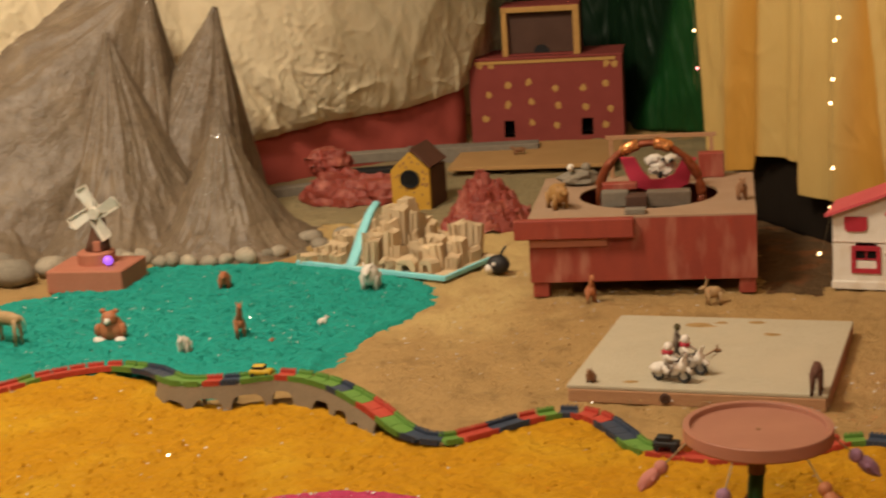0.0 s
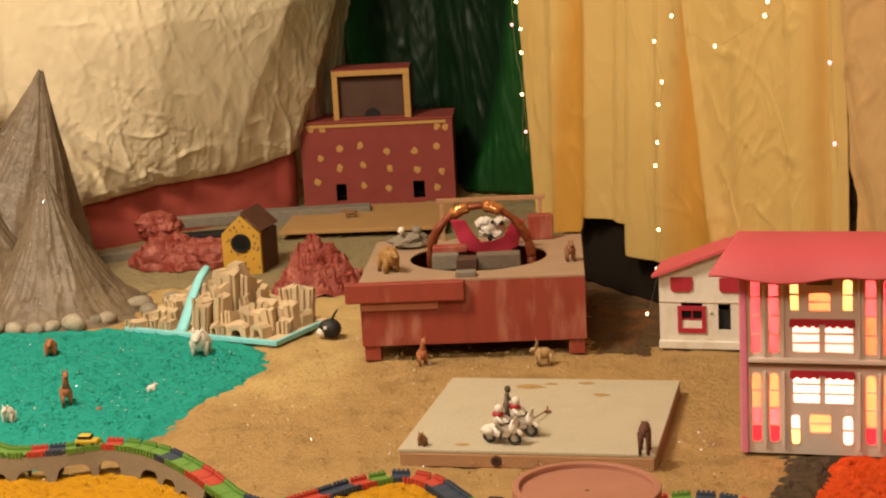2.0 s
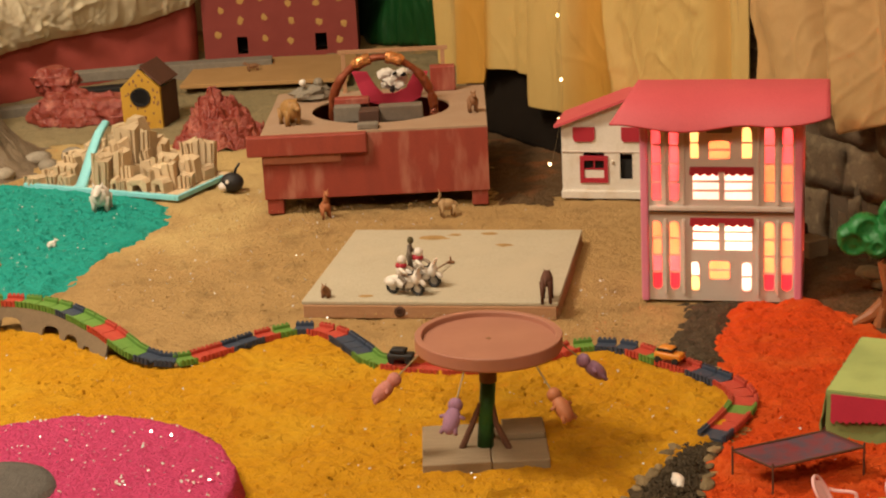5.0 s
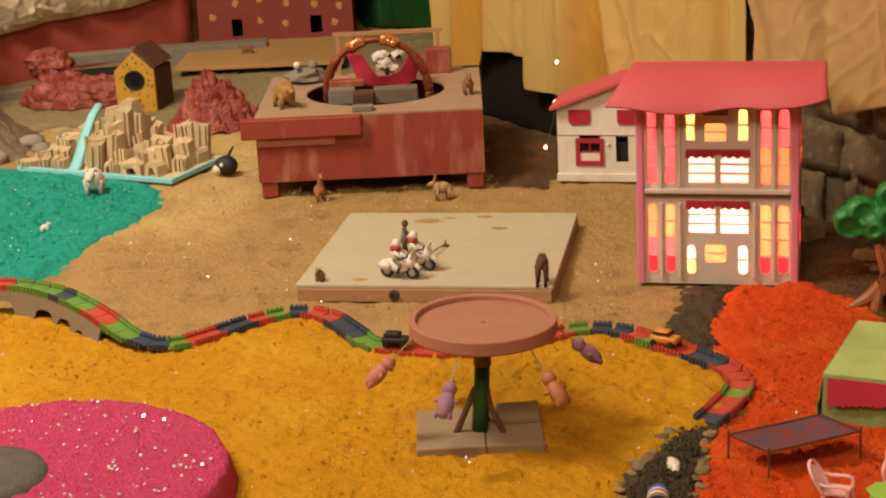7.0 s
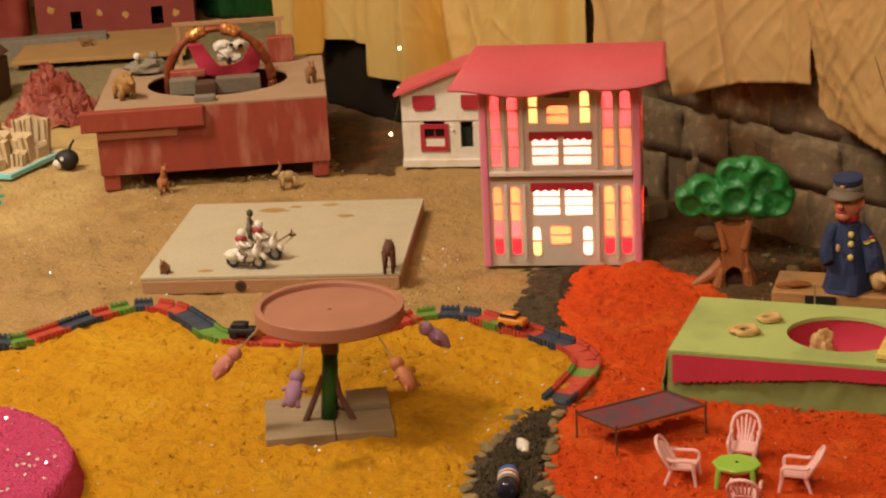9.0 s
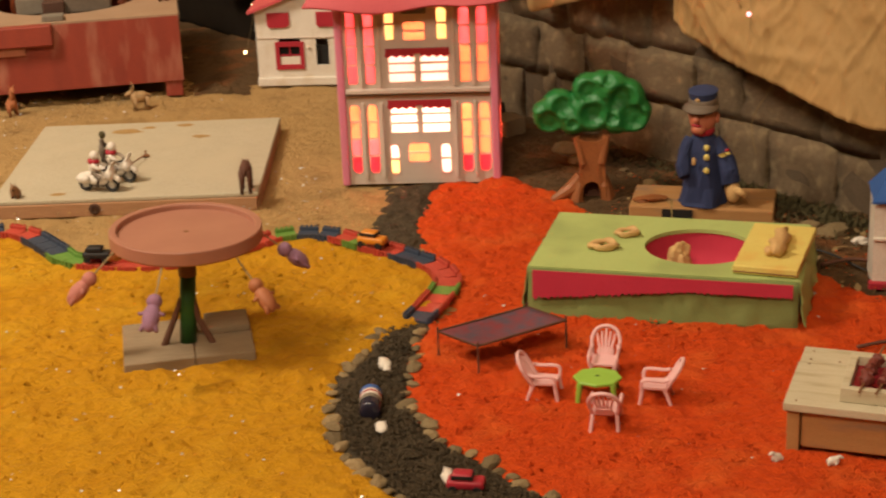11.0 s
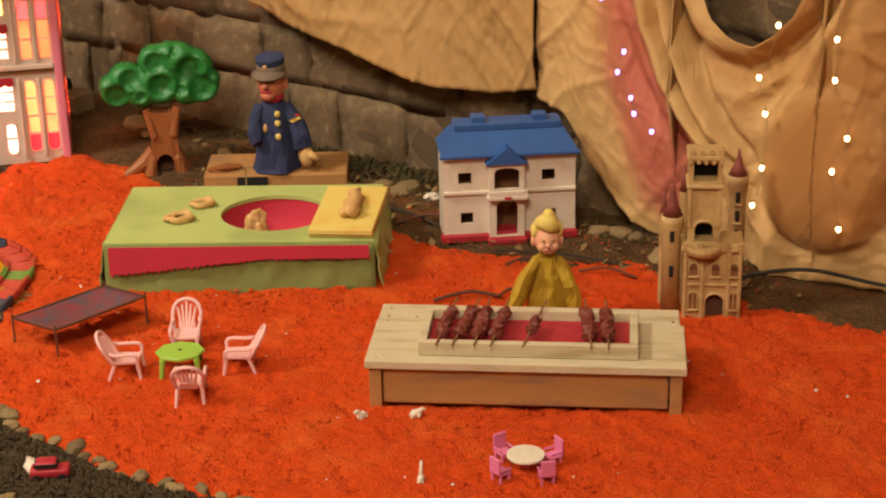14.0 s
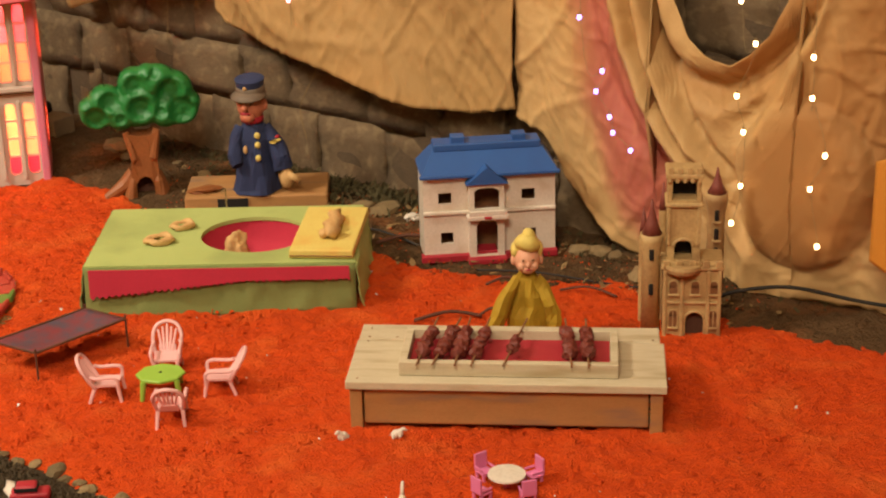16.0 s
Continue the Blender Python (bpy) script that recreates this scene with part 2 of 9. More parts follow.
M["trunk"] = material("orange_brown_plastic", (0.3, 0.105, 0.032), (0.23, 0.075, 0.024), 0.5, scale=30, grain=260, bump=0.15)
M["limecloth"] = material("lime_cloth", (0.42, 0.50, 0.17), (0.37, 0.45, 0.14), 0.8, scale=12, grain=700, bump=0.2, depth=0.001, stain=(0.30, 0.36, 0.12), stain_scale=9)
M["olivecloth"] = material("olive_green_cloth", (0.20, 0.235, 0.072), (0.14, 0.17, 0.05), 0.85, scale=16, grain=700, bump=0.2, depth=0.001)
M["crimsoncloth"] = material("crimson_cloth", (0.50, 0.028, 0.062), (0.42, 0.022, 0.048), 0.8, scale=20, grain=700, bump=0.2, depth=0.001)
M["yellowcard"] = material("yellow_book_card", (0.72, 0.60, 0.17), (0.66, 0.50, 0.12), 0.65, scale=20, grain=400, bump=0.1, stain=(0.66, 0.44, 0.11), stain_scale=26)
M["dough"] = material("baked_dough", (0.64, 0.42, 0.18), (0.50, 0.27, 0.09), 0.7, scale=90, grain=400, bump=0.3)
M["meat"] = material("dark_meat", (0.19, 0.035, 0.022), (0.1, 0.018, 0.012), 0.5, scale=90, grain=400, bump=0.5)
M["grilltop"] = material("pale_planed_wood", (0.60, 0.52, 0.36), (0.50, 0.42, 0.28), 0.8, scale=20, grain=300, bump=0.3, stretch=(1, 6, 6), stain=(0.40, 0.32, 0.19), stain_scale=9)
M["grillside"] = material("varnished_board", (0.44, 0.225, 0.080), (0.35, 0.175, 0.060), 0.65, scale=16, grain=260, bump=0.25, stretch=(1, 4, 5), stain=(0.25, 0.15, 0.09), stain_scale=10)
M["chairpink"] = material("pale_pink_plastic", (0.78, 0.46, 0.45), (0.72, 0.4, 0.4), 0.4, scale=30, grain=300, bump=0.05)
M["chairdark"] = material("rose_pink_plastic", (0.68, 0.20, 0.40), (0.61, 0.17, 0.35), 0.4, scale=30, grain=300, bump=0.05)
M["lime"] = material("lime_plastic", (0.28, 0.50, 0.065), (0.24, 0.43, 0.055), 0.4, scale=30, grain=300, bump=0.05)
M["castle"] = material("beige_castle_plastic", (0.54, 0.37, 0.165), (0.38, 0.235, 0.095), 0.6, scale=40, grain=260, bump=0.25, stain=(0.3, 0.17, 0.07), stain_scale=22)
M["spire"] = material("dull_red_plastic", (0.22, 0.055, 0.04), (0.16, 0.04, 0.03), 0.6, scale=40, grain=260, bump=0.15)
M["navy"] = material("navy_felt", (0.03, 0.042, 0.115), (0.02, 0.028, 0.075), 0.9, scale=40, grain=600, bump=0.2)
M["mustardcloth"] = material("mustard_cloth", (0.44, 0.28, 0.018), (0.35, 0.21, 0.014), 0.75, scale=25, grain=700, bump=0.2)
M["ruddy"] = material("ruddy_painted_vinyl", (0.56, 0.20, 0.115), (0.46, 0.13, 0.075), 0.45, scale=60, grain=300, bump=0.1)
M["skin"] = material("painted_vinyl", (0.70, 0.37, 0.24), (0.64, 0.31, 0.19), 0.5, scale=40, grain=300, bump=0.05)
M["copper"] = material("copper_foil", (0.75, 0.33, 0.12), (0.55, 0.20, 0.06), 0.24, metal=0.8, scale=60, grain=160, bump=0.5)
M["hoop"] = material("dull_red_foil", (0.26, 0.060, 0.020), (0.16, 0.035, 0.014), 0.35, metal=0.35, scale=50, grain=200, bump=0.4)
M["silver"] = material("silver_foil", (0.62, 0.60, 0.56), (0.45, 0.43, 0.40), 0.3, metal=0.8, scale=60, grain=200, bump=0.6)
M["greyblock"] = material("grey_block", (0.20, 0.165, 0.125), (0.14, 0.115, 0.085), 0.85, scale=60, grain=300, bump=0.3, per_piece=0.2)
M["cap_grey"] = material("dark_grey_stone", (0.115, 0.10, 0.085), (0.07, 0.062, 0.054), 0.85, scale=50, grain=220, bump=0.6, depth=0.004)
M["redrock"] = material("red_painted_rock", (0.31, 0.050, 0.030), (0.20, 0.032, 0.021), 0.4, scale=26, grain=160, bump=0.9, depth=0.006, spec=0.55, stain=(0.44, 0.13, 0.085), stain_scale=30, clump=50, clump_depth=0.008)
M["clay"] = material("carved_clay", (0.64, 0.485, 0.30), (0.52, 0.37, 0.21), 0.8, scale=50, grain=240, bump=0.5, per_piece=0.14)
M["aqua"] = material("aqua_paint", (0.28, 0.66, 0.68), (0.2, 0.56, 0.6), 0.4, scale=30, grain=300, bump=0.1)
M["birdyellow"] = material("yellow_birdhouse_front", (0.55, 0.31, 0.035), (0.44, 0.22, 0.02), 0.7, scale=20, grain=300, bump=0.2)
M["birdbrown"] = material("brown_birdhouse_wood", (0.115, 0.042, 0.022), (0.085, 0.032, 0.018), 0.75, scale=20, grain=300, bump=0.2)
M["track_red"] = material("red_track_plastic", (0.46, 0.060, 0.036), None, 0.5, scale=60, grain=300, bump=0.05)
M["track_green"] = material("green_track_plastic", (0.13, 0.26, 0.045), None, 0.5, scale=60, grain=300, bump=0.05)
M["track_blue"] = material("slate_track_plastic", (0.042, 0.055, 0.085), None, 0.5, scale=60, grain=300, bump=0.05)
M["track_yellow"] = material("yellow_track_plastic", (0.55, 0.36, 0.02), None, 0.5, scale=60, grain=300, bump=0.05)
M["bridge"] = material("grey_bridge_plastic", (0.235, 0.180, 0.115), (0.18, 0.135, 0.085), 0.6, scale=40, grain=300, bump=0.1)
M["toy_orange"] = material("orange_toy_plastic", (0.62, 0.22, 0.02), None, 0.4, scale=40, grain=300, bump=0.05)
M["toy_brown"] = material("brown_toy", (0.26, 0.12, 0.05), (0.18, 0.08, 0.035), 0.6, scale=70, grain=400, bump=0.2)
M["toy_rust"] = material("rust_toy", (0.42, 0.15, 0.06), (0.33, 0.11, 0.045), 0.6, scale=70, grain=400, bump=0.2)
M["toy_tan"] = material("tan_toy", (0.44, 0.28, 0.13), (0.34, 0.20, 0.09), 0.6, scale=70, grain=400, bump=0.2)
M["toy_gold"] = material("golden_toy", (0.36, 0.19, 0.055), (0.24, 0.11, 0.03), 0.6, scale=70, grain=400, bump=0.3)
M["toy_grey"] = material("grey_brown_toy", (0.17, 0.125, 0.09), (0.12, 0.09, 0.065), 0.6, scale=70, grain=400, bump=0.2)
M["toy_black"] = material("black_toy", (0.018, 0.015, 0.014), None, 0.6, scale=70, grain=400, bump=0.3)
M["toy_white"] = material("white_toy", (0.76, 0.69, 0.6), (0.62, 0.54, 0.46), 0.6, scale=70, grain=400, bump=0.3)
M["lilac"] = material("lilac_plush", (0.33, 0.17, 0.26), None, 0.9, scale=90, grain=500, bump=0.4)
M["rose"] = material("rose_plush", (0.52, 0.20, 0.16), None, 0.9, scale=90, grain=500, bump=0.4)
M["cable"] = material("black_cable", (0.02, 0.016, 0.013), None, 0.6, bump=0)
M["wire"] = material("thin_dull_wire", (0.32, 0.23, 0.11), None, 0.5, bump=0)
M["glass_dark"] = material("dark_bottle_plastic", (0.025, 0.022, 0.04), None, 0.2, spec=0.6, bump=0)
M["pane_white"] = material("white_film", (0.98, 0.96, 0.88), (0.98, 0.96, 0.88), 0.5, translucent=0.85, bump=0)
M["pane_yellow"] = material("yellow_film", (0.97, 0.86, 0.50), (0.97, 0.86, 0.50), 0.5, translucent=0.85, bump=0)
M["pane_orange"] = material("orange_film", (0.97, 0.5, 0.3), (0.97, 0.52, 0.3), 0.5, translucent=0.85, bump=0)
M["pane_pink"] = material("pink_film", (0.95, 0.34, 0.36), (0.95, 0.36, 0.36), 0.5, translucent=0.85, bump=0)
M["pane_red"] = material("red_film", (0.85, 0.13, 0.17), (0.85, 0.13, 0.17), 0.5, translucent=0.75, bump=0)
M["bulb_warm"] = glowing("warm_fairy_bulb", (1.0, 0.66, 0.32), 8)
M["bulb_rose"] = glowing("rose_fairy_bulb", (1.0, 0.30, 0.30), 4)
M["bulb_violet"] = glowing("violet_fairy_bulb", (0.45, 0.33, 1.0), 3)
M["glitter"] = material("silver_glitter", (0.95, 0.93, 0.9), (0.9, 0.88, 0.84), 0.22, metal=0.45, bump=0)
M["weed"] = material("dry_weed", (0.085, 0.07, 0.026), (0.055, 0.04, 0.016), 0.9, scale=60, bump=0)
M["straw"] = material("dry_straw", (0.27, 0.18, 0.075), (0.18, 0.11, 0.045), 0.9, bump=0)
M["purple"] = glowing("violet_led", (0.35, 0.12, 1.0), 1.2)


# ---- building tools ----
def part(name, bm, mat, parent=None, label="", smooth=False):
    me = bpy.data.meshes.new(name)
    bm.to_mesh(me)
    bm.free()
    if smooth:
        for p in me.polygons:
            p.use_smooth = True
    for one in mat if isinstance(mat, (list, tuple)) else (mat,):
        me.materials.append(one)
    ob = new(name, me)
    if parent is not None:
        ob.parent = parent
    return tagged(ob, label=label)


def thing(name, m, label, category, group="", kind=""):
    ob = new(name)
    ob.empty_display_size = 0.02
    ob.matrix_world = m
    return tagged(ob, label, category, group, kind)


def grow(bm, add, m=None, index=0):
    """Run add(bm), move what it made by m and give it a material slot."""
    had_v, had_f = len(bm.verts), len(bm.faces)
    add(bm)
    bm.verts.ensure_lookup_table()
    bm.faces.ensure_lookup_table()
    if m is not None:
        bmesh.ops.transform(bm, matrix=m, verts=bm.verts[had_v:])
    for f in bm.faces[had_f:]:
        f.material_index = index
    return bm


def box(bm, c, s, bevel=0.0, m=None, index=0):
    def add(b):
        made = bmesh.ops.create_cube(b, size=1.0, matrix=Matrix.Translation(c) @ Matrix.Diagonal((*s, 1)))
        if bevel:
            edges = list({e for v in made["verts"] for e in v.link_edges})
            bmesh.ops.bevel(b, geom=edges, offset=bevel, segments=2, affect="EDGES", profile=0.5)
    return grow(bm, add, m, index)


def rod(bm, a, b, r0, r1=None, seg=10, index=0, caps=True):
    a, b = Vector(a), Vector(b)
    turn = (b - a).to_track_quat("Z", "Y").to_matrix().to_4x4()
    m = Matrix.Translation((a + b) / 2) @ turn
    return grow(bm, lambda q: bmesh.ops.create_cone(q, cap_ends=caps, segments=seg, radius1=r0, radius2=r0 if r1 is None else r1,
                                                    depth=(b - a).length, matrix=m), None, index)


def ball(bm, c, r, seg=12, index=0, m=None):
    r = (r, r, r) if isinstance(r, (int, float)) else r
    mm = Matrix.Translation(c) @ (m or Matrix()) @ Matrix.Diagonal((*r, 1))
    return grow(bm, lambda q: bmesh.ops.create_uvsphere(q, u_segments=seg, v_segments=max(6, seg * 2 // 3), radius=1.0, matrix=mm), None, index)


def tube(bm, pts, r, seg=8, index=0, closed=False):
    pts = [Vector(p) for p in pts]
    rs = r if isinstance(r, (list, tuple)) else [r] * len(pts)
    rings = []
    first = len(bm.faces)
    for i, p in enumerate(pts):
        ahead = (pts[(i + 1) % len(pts)] if closed or i + 1 < len(pts) else p) - (pts[i - 1] if closed or i else p)
        q = ahead.to_track_quat("Z", "Y").to_matrix()
        rings.append([bm.verts.new(p + q @ Vector((math.cos(k * math.tau / seg) * rs[i], math.sin(k * math.tau / seg) * rs[i], 0))) for k in range(seg)])
    pairs = list(zip(rings, rings[1:])) + ([(rings[-1], rings[0])] if closed else [])
    for a, b in pairs:
        for k in range(seg):
            bm.faces.new((a[k], a[(k + 1) % seg], b[(k + 1) % seg], b[k]))
    if not closed:
        bm.faces.new(rings[0][::-1])
        bm.faces.new(rings[-1])
    bm.faces.ensure_lookup_table()
    for f in bm.faces[first:]:
        f.material_index = index
    return bm


def lathe(bm, profile, seg=24, c=(0, 0, 0), index=0):
    """Turn a profile of (radius, height) about the upright axis."""
    rings = []
    first = len(bm.faces)
    for r, z in profile:
        rings.append([bm.verts.new((c[0] + max(r, 1e-5) * math.cos(k * math.tau / seg), c[1] + max(r, 1e-5) * math.sin(k * math.tau / seg), c[2] + z)) for k in range(seg)])
    for a, b in zip(rings, rings[1:]):
        for k in range(seg):
            bm.faces.new((a[k], a[(k + 1) % seg], b[(k + 1) % seg], b[k]))
    bm.faces.new(rings[0][::-1])
    bm.faces.new(rings[-1])
    bm.faces.ensure_lookup_table()
    for f in bm.faces[first:]:
        f.material_index = index
    return bm


def prism(bm, outline, thick, m=None, index=0, bevel=0.0):
    """A flat outline in x and z, made thick along y (from 0 back to thick)."""
    def add(b):
        front = [b.verts.new((x, 0, z)) for x, z in outline]
        back = [b.verts.new((x, thick, z)) for x, z in outline]
        b.faces.new(front)
        b.faces.new(back[::-1])
        for i in range(len(outline)):
            j = (i + 1) % len(outline)
            b.faces.new((front[j], front[i], back[i], back[j]))
        bmesh.ops.recalc_face_normals(b, faces=b.faces)
    return grow(bm, add, m, index)


def pierced(bm, w, h, holes, thick, m=None, index=0, x0=0.0, z0=0.0):
    """A wall panel with rectangular openings (x0, z0, x1, z1) right through it, in x and z, thick along y."""
    def add(b):
        xs = sorted({x0, x0 + w, *(v for q in holes for v in (q[0], q[2]))})
        zs = sorted({z0, z0 + h, *(v for q in holes for v in (q[1], q[3]))})

        def solid(i, k):
            if i < 0 or k < 0 or i >= len(xs) - 1 or k >= len(zs) - 1:
                return False
            x, z = (xs[i] + xs[i + 1]) / 2, (zs[k] + zs[k + 1]) / 2
            return not any(q[0] < x < q[2] and q[1] < z < q[3] for q in holes)

        at = {}

        def v(i, k, y):
            key = (i, k, y)
            if key not in at:
                at[key] = b.verts.new((xs[i], y, zs[k]))
            return at[key]

        for i in range(len(xs) - 1):
            for k in range(len(zs) - 1):
                if not solid(i, k):
                    continue
                b.faces.new((v(i, k, 0), v(i + 1, k, 0), v(i + 1, k + 1, 0), v(i, k + 1, 0)))
                b.faces.new((v(i, k, thick), v(i, k + 1, thick), v(i + 1, k + 1, thick), v(i + 1, k, thick)))
                for di, dk, p, q in ((-1, 0, (i, k), (i, k + 1)), (1, 0, (i + 1, k + 1), (i + 1, k)), (0, -1, (i + 1, k), (i, k)), (0, 1, (i, k + 1), (i + 1, k + 1))):
                    if not solid(i + di, k + dk):
                        b.faces.new((v(*q, 0), v(*p, 0), v(*p, thick), v(*q, thick)))
    return grow(bm, add, m, index)


def roughen(bm, size, scale, seed=0.0):
    for v in bm.verts:
        p = v.co * scale + Vector((seed, seed * 1.7, seed * 0.6))
        v.co += noise.noise_vector(p) * size
    return bm


def lump(r, seed, squash=(1, 1, 1), level=2, rough=0.22):
    bm = bmesh.new()
    bmesh.ops.create_icosphere(bm, subdivisions=level, radius=1.0)
    for v in bm.verts:
        n = 1 + rough * noise.noise(v.co * 1.3 + Vector((seed, seed * 2.1, 0))) + rough * 0.5 * noise.noise(v.co * 3.1 + Vector((0, seed, seed)))
        v.co = Vector((v.co.x * squash[0], v.co.y * squash[1], v.co.z * squash[2])) * (n * r)
    return bm


def fbm(x, y, scale, seed, octaves=4):
    """Smooth random heights for arrays of x and y."""
    total, weight = np.zeros_like(x), 1.0
    for o in range(octaves):
        rng = np.random.RandomState(seed * 31 + o)
        lattice = rng.rand(256, 256)
        u, v = x * scale * 2 ** o + 100.3 * (o + 1), y * scale * 2 ** o + 57.1 * (o + 1)
        i, j = np.floor(u).astype(int), np.floor(v).astype(int)
        a, b = u - i, v - j
        a, b = a * a * (3 - 2 * a), b * b * (3 - 2 * b)
        get = lambda p, q: lattice[p % 256, q % 256]  # noqa: E731
        total += weight * ((get(i, j) * (1 - a) + get(i + 1, j) * a) * (1 - b) + (get(i, j + 1) * (1 - a) + get(i + 1, j + 1) * a) * b - 0.5)
        weight *= 0.5
    return total


def sheet(name, xs, ys, heights, mat, keep=None, label="", category="ground", kind="structure"):
    """A mesh over a grid of x and y with the heights given; keep says which cells stay."""
    nx, ny = len(xs), len(ys)
    X, Y = np.meshgrid(xs, ys, indexing="ij")
    co = np.stack([X, Y, heights], -1).reshape(-1, 3)
    i, j = np.meshgrid(np.arange(nx - 1), np.arange(ny - 1), indexing="ij")
    quads = np.stack([i * ny + j, (i + 1) * ny + j, (i + 1) * ny + j + 1, i * ny + j + 1], -1).reshape(-1, 4)
    if keep is not None:
        k = keep.reshape(-1)
        quads = quads[k[quads].any(axis=1)]
        used = np.unique(quads)
        renum = np.full(len(co), -1)
        renum[used] = np.arange(len(used))
        co, quads = co[used], renum[quads]
    me = bpy.data.meshes.new(name)
    me.from_pydata(co.tolist(), [], quads.tolist())
    for p in me.polygons:
        p.use_smooth = True
    me.materials.append(mat)
    return tagged(new(name, me), label, category, "", kind)


def inside(X, Y, poly):
    """Signed distance to a closed outline: positive inside."""
    p = np.array(poly)
    q = np.roll(p, -1, axis=0)
    best, within = np.full(X.shape, 9.0), np.zeros(X.shape, bool)
    for (ax, ay), (bx, by) in zip(p, q):
        dx, dy = bx - ax, by - ay
        t = np.clip(((X - ax) * dx + (Y - ay) * dy) / (dx * dx + dy * dy + 1e-12), 0, 1)
        best = np.minimum(best, np.hypot(X - ax - t * dx, Y - ay - t * dy))
        cross = ((ay > Y) != (by > Y)) & (X < (bx - ax) * (Y - ay) / (by - ay + 1e-12) + ax)
        within ^= cross
    return np.where(within, best, -best)


def smooth_line(points, steps=6):
    """A Catmull-Rom line through the points."""
    pts = [Vector(p) for p in points]
    out = []
    for i in range(len(pts) - 1):
        p0, p1, p2, p3 = pts[max(i - 1, 0)], pts[i], pts[i + 1], pts[min(i + 2, len(pts) - 1)]
        for k in range(steps):
            t = k / steps
            out.append(0.5 * ((2 * p1) + (p2 - p0) * t + (2 * p0 - 5 * p1 + 4 * p2 - p3) * t * t + (3 * p1 - p0 - 3 * p2 + p3) * t ** 3))
    return out + [pts[-1]]


# ---- ground: one dusty sheet, with dyed sawdust strewn on it ----
def base_height(X, Y):
    return 0.006 * fbm(X, Y, 7, 3, 3) + 0.005 * fbm(X, Y, 40, 5, 3)


gx = np.concatenate([np.linspace(-9, -2.2, 12), np.arange(-2.19, 2.0, 0.012), np.linspace(2.0, 9, 12)])
gy = np.concatenate([np.linspace(-6, 1.1, 12), np.arange(1.11, 5.9, 0.013), np.linspace(5.95, 9, 8)])
GX, GY = np.meshgrid(gx, gy, indexing="ij")
ground = sheet("ground", gx, gy, base_height(GX, GY) - 0.003, M["sand"], None, "dry tan sand over the whole floor of the display", "ground")


def strewn(name, outline, mat, top, label, cell=0.007, seed=1, ragged=0.02, rim=0.02, swell=0.004):
    p = np.array(outline)
    xs = np.arange(p[:, 0].min() - 0.05, p[:, 0].max() + 0.05, cell)
    ys = np.arange(p[:, 1].min() - 0.05, p[:, 1].max() + 0.05, cell)
    X, Y = np.meshgrid(xs, ys, indexing="ij")
    d = inside(X, Y, outline) + ragged * (fbm(X, Y, 22, seed, 3) + 0.5 * fbm(X, Y, 90, seed + 3, 2))
    rise = np.clip(d / rim + 0.35, -0.6, 1.0)
    h = top * rise + np.where(rise > 0, swell * fbm(X, Y, 9, seed + 7, 3) + swell * 0.9 * fbm(X, Y, 34, seed + 5, 3) + 0.0060 * fbm(X, Y, 70, seed + 9, 3), 0) + 0.3 * base_height(X, Y)
    return sheet(name, xs, ys, h - 0.001, mat, d > -0.03, label, "sawdust", "structure")


TRACK = [(-1.75, 2.86, 0.012), (-1.56, 2.98, 0.012), (-1.39, 3.093, 0.014), (-1.322, 3.16, 0.016), (-1.209, 3.208, 0.018), (-1.095, 3.14, 0.03), (-0.99, 3.0, 0.052),
         (-0.885, 2.985, 0.058), (-0.797, 3.0, 0.06), (-0.70, 2.957, 0.056), (-0.605, 2.86, 0.045), (-0.53, 2.775, 0.026), (-0.463, 2.755, 0.018), (-0.40, 2.798, 0.016),
         (-0.332, 2.86, 0.015), (-0.262, 2.892, 0.015), (-0.205, 2.858, 0.015), (-0.160, 2.776, 0.015), (-0.128, 2.712, 0.015), (-0.066, 2.674, 0.014), (0.0, 2.655, 0.014),
         (0.08, 2.668, 0.014), (0.157, 2.70, 0.015), (0.225, 2.727, 0.016), (0.288, 2.707, 0.016), (0.338, 2.648, 0.016), (0.39, 2.583, 0.015), (0.431, 2.517, 0.015),
         (0.437, 2.452, 0.014), (0.405, 2.382, 0.014), (0.352, 2.30, 0.013)]
track_xy = [(p[0], p[1]) for p in TRACK]
road_left = [(0.324, 2.325), (0.284, 2.24), (0.235, 2.165), (0.207, 2.06), (0.209, 1.96), (0.226, 1.90), (0.25, 1.83), (0.31, 1.74), (0.42, 1.62), (0.55, 1.50)]
road_right = [(0.38, 2.314), (0.337, 2.19), (0.315, 2.05), (0.327, 1.965), (0.36, 1.90), (0.41, 1.80), (0.455, 1.74), (0.56, 1.62), (0.70, 1.47)]

pale = inside(GX, GY, [(-1.0, 4.15), (-0.62, 3.9), (-0.70, 3.5), (-0.55, 3.45), (-0.40, 3.62), (-0.36, 4.1), (-0.45, 4.6), (-0.9, 4.75), (-1.25, 4.7)])
pale = np.clip(pale / 0.22 + 0.45 + 0.9 * fbm(GX, GY, 14, 21, 4), 0, 1)
layer = ground.data.attributes.new("pale", "FLOAT", "POINT")
layer.data.foreach_set("value", pale.reshape(-1))
strewn("grey_dust_patch", [(-1.7, 4.6), (-1.0, 4.55), (-0.4, 4.5), (-0.15, 4.4), (0.1, 4.6), (0.2, 5.5), (-0.8, 5.8), (-1.3, 5.3)], M["back_dust"], 0.004, "grey-brown dust in the back corner", 0.014, 22, 0.07, 0.08)
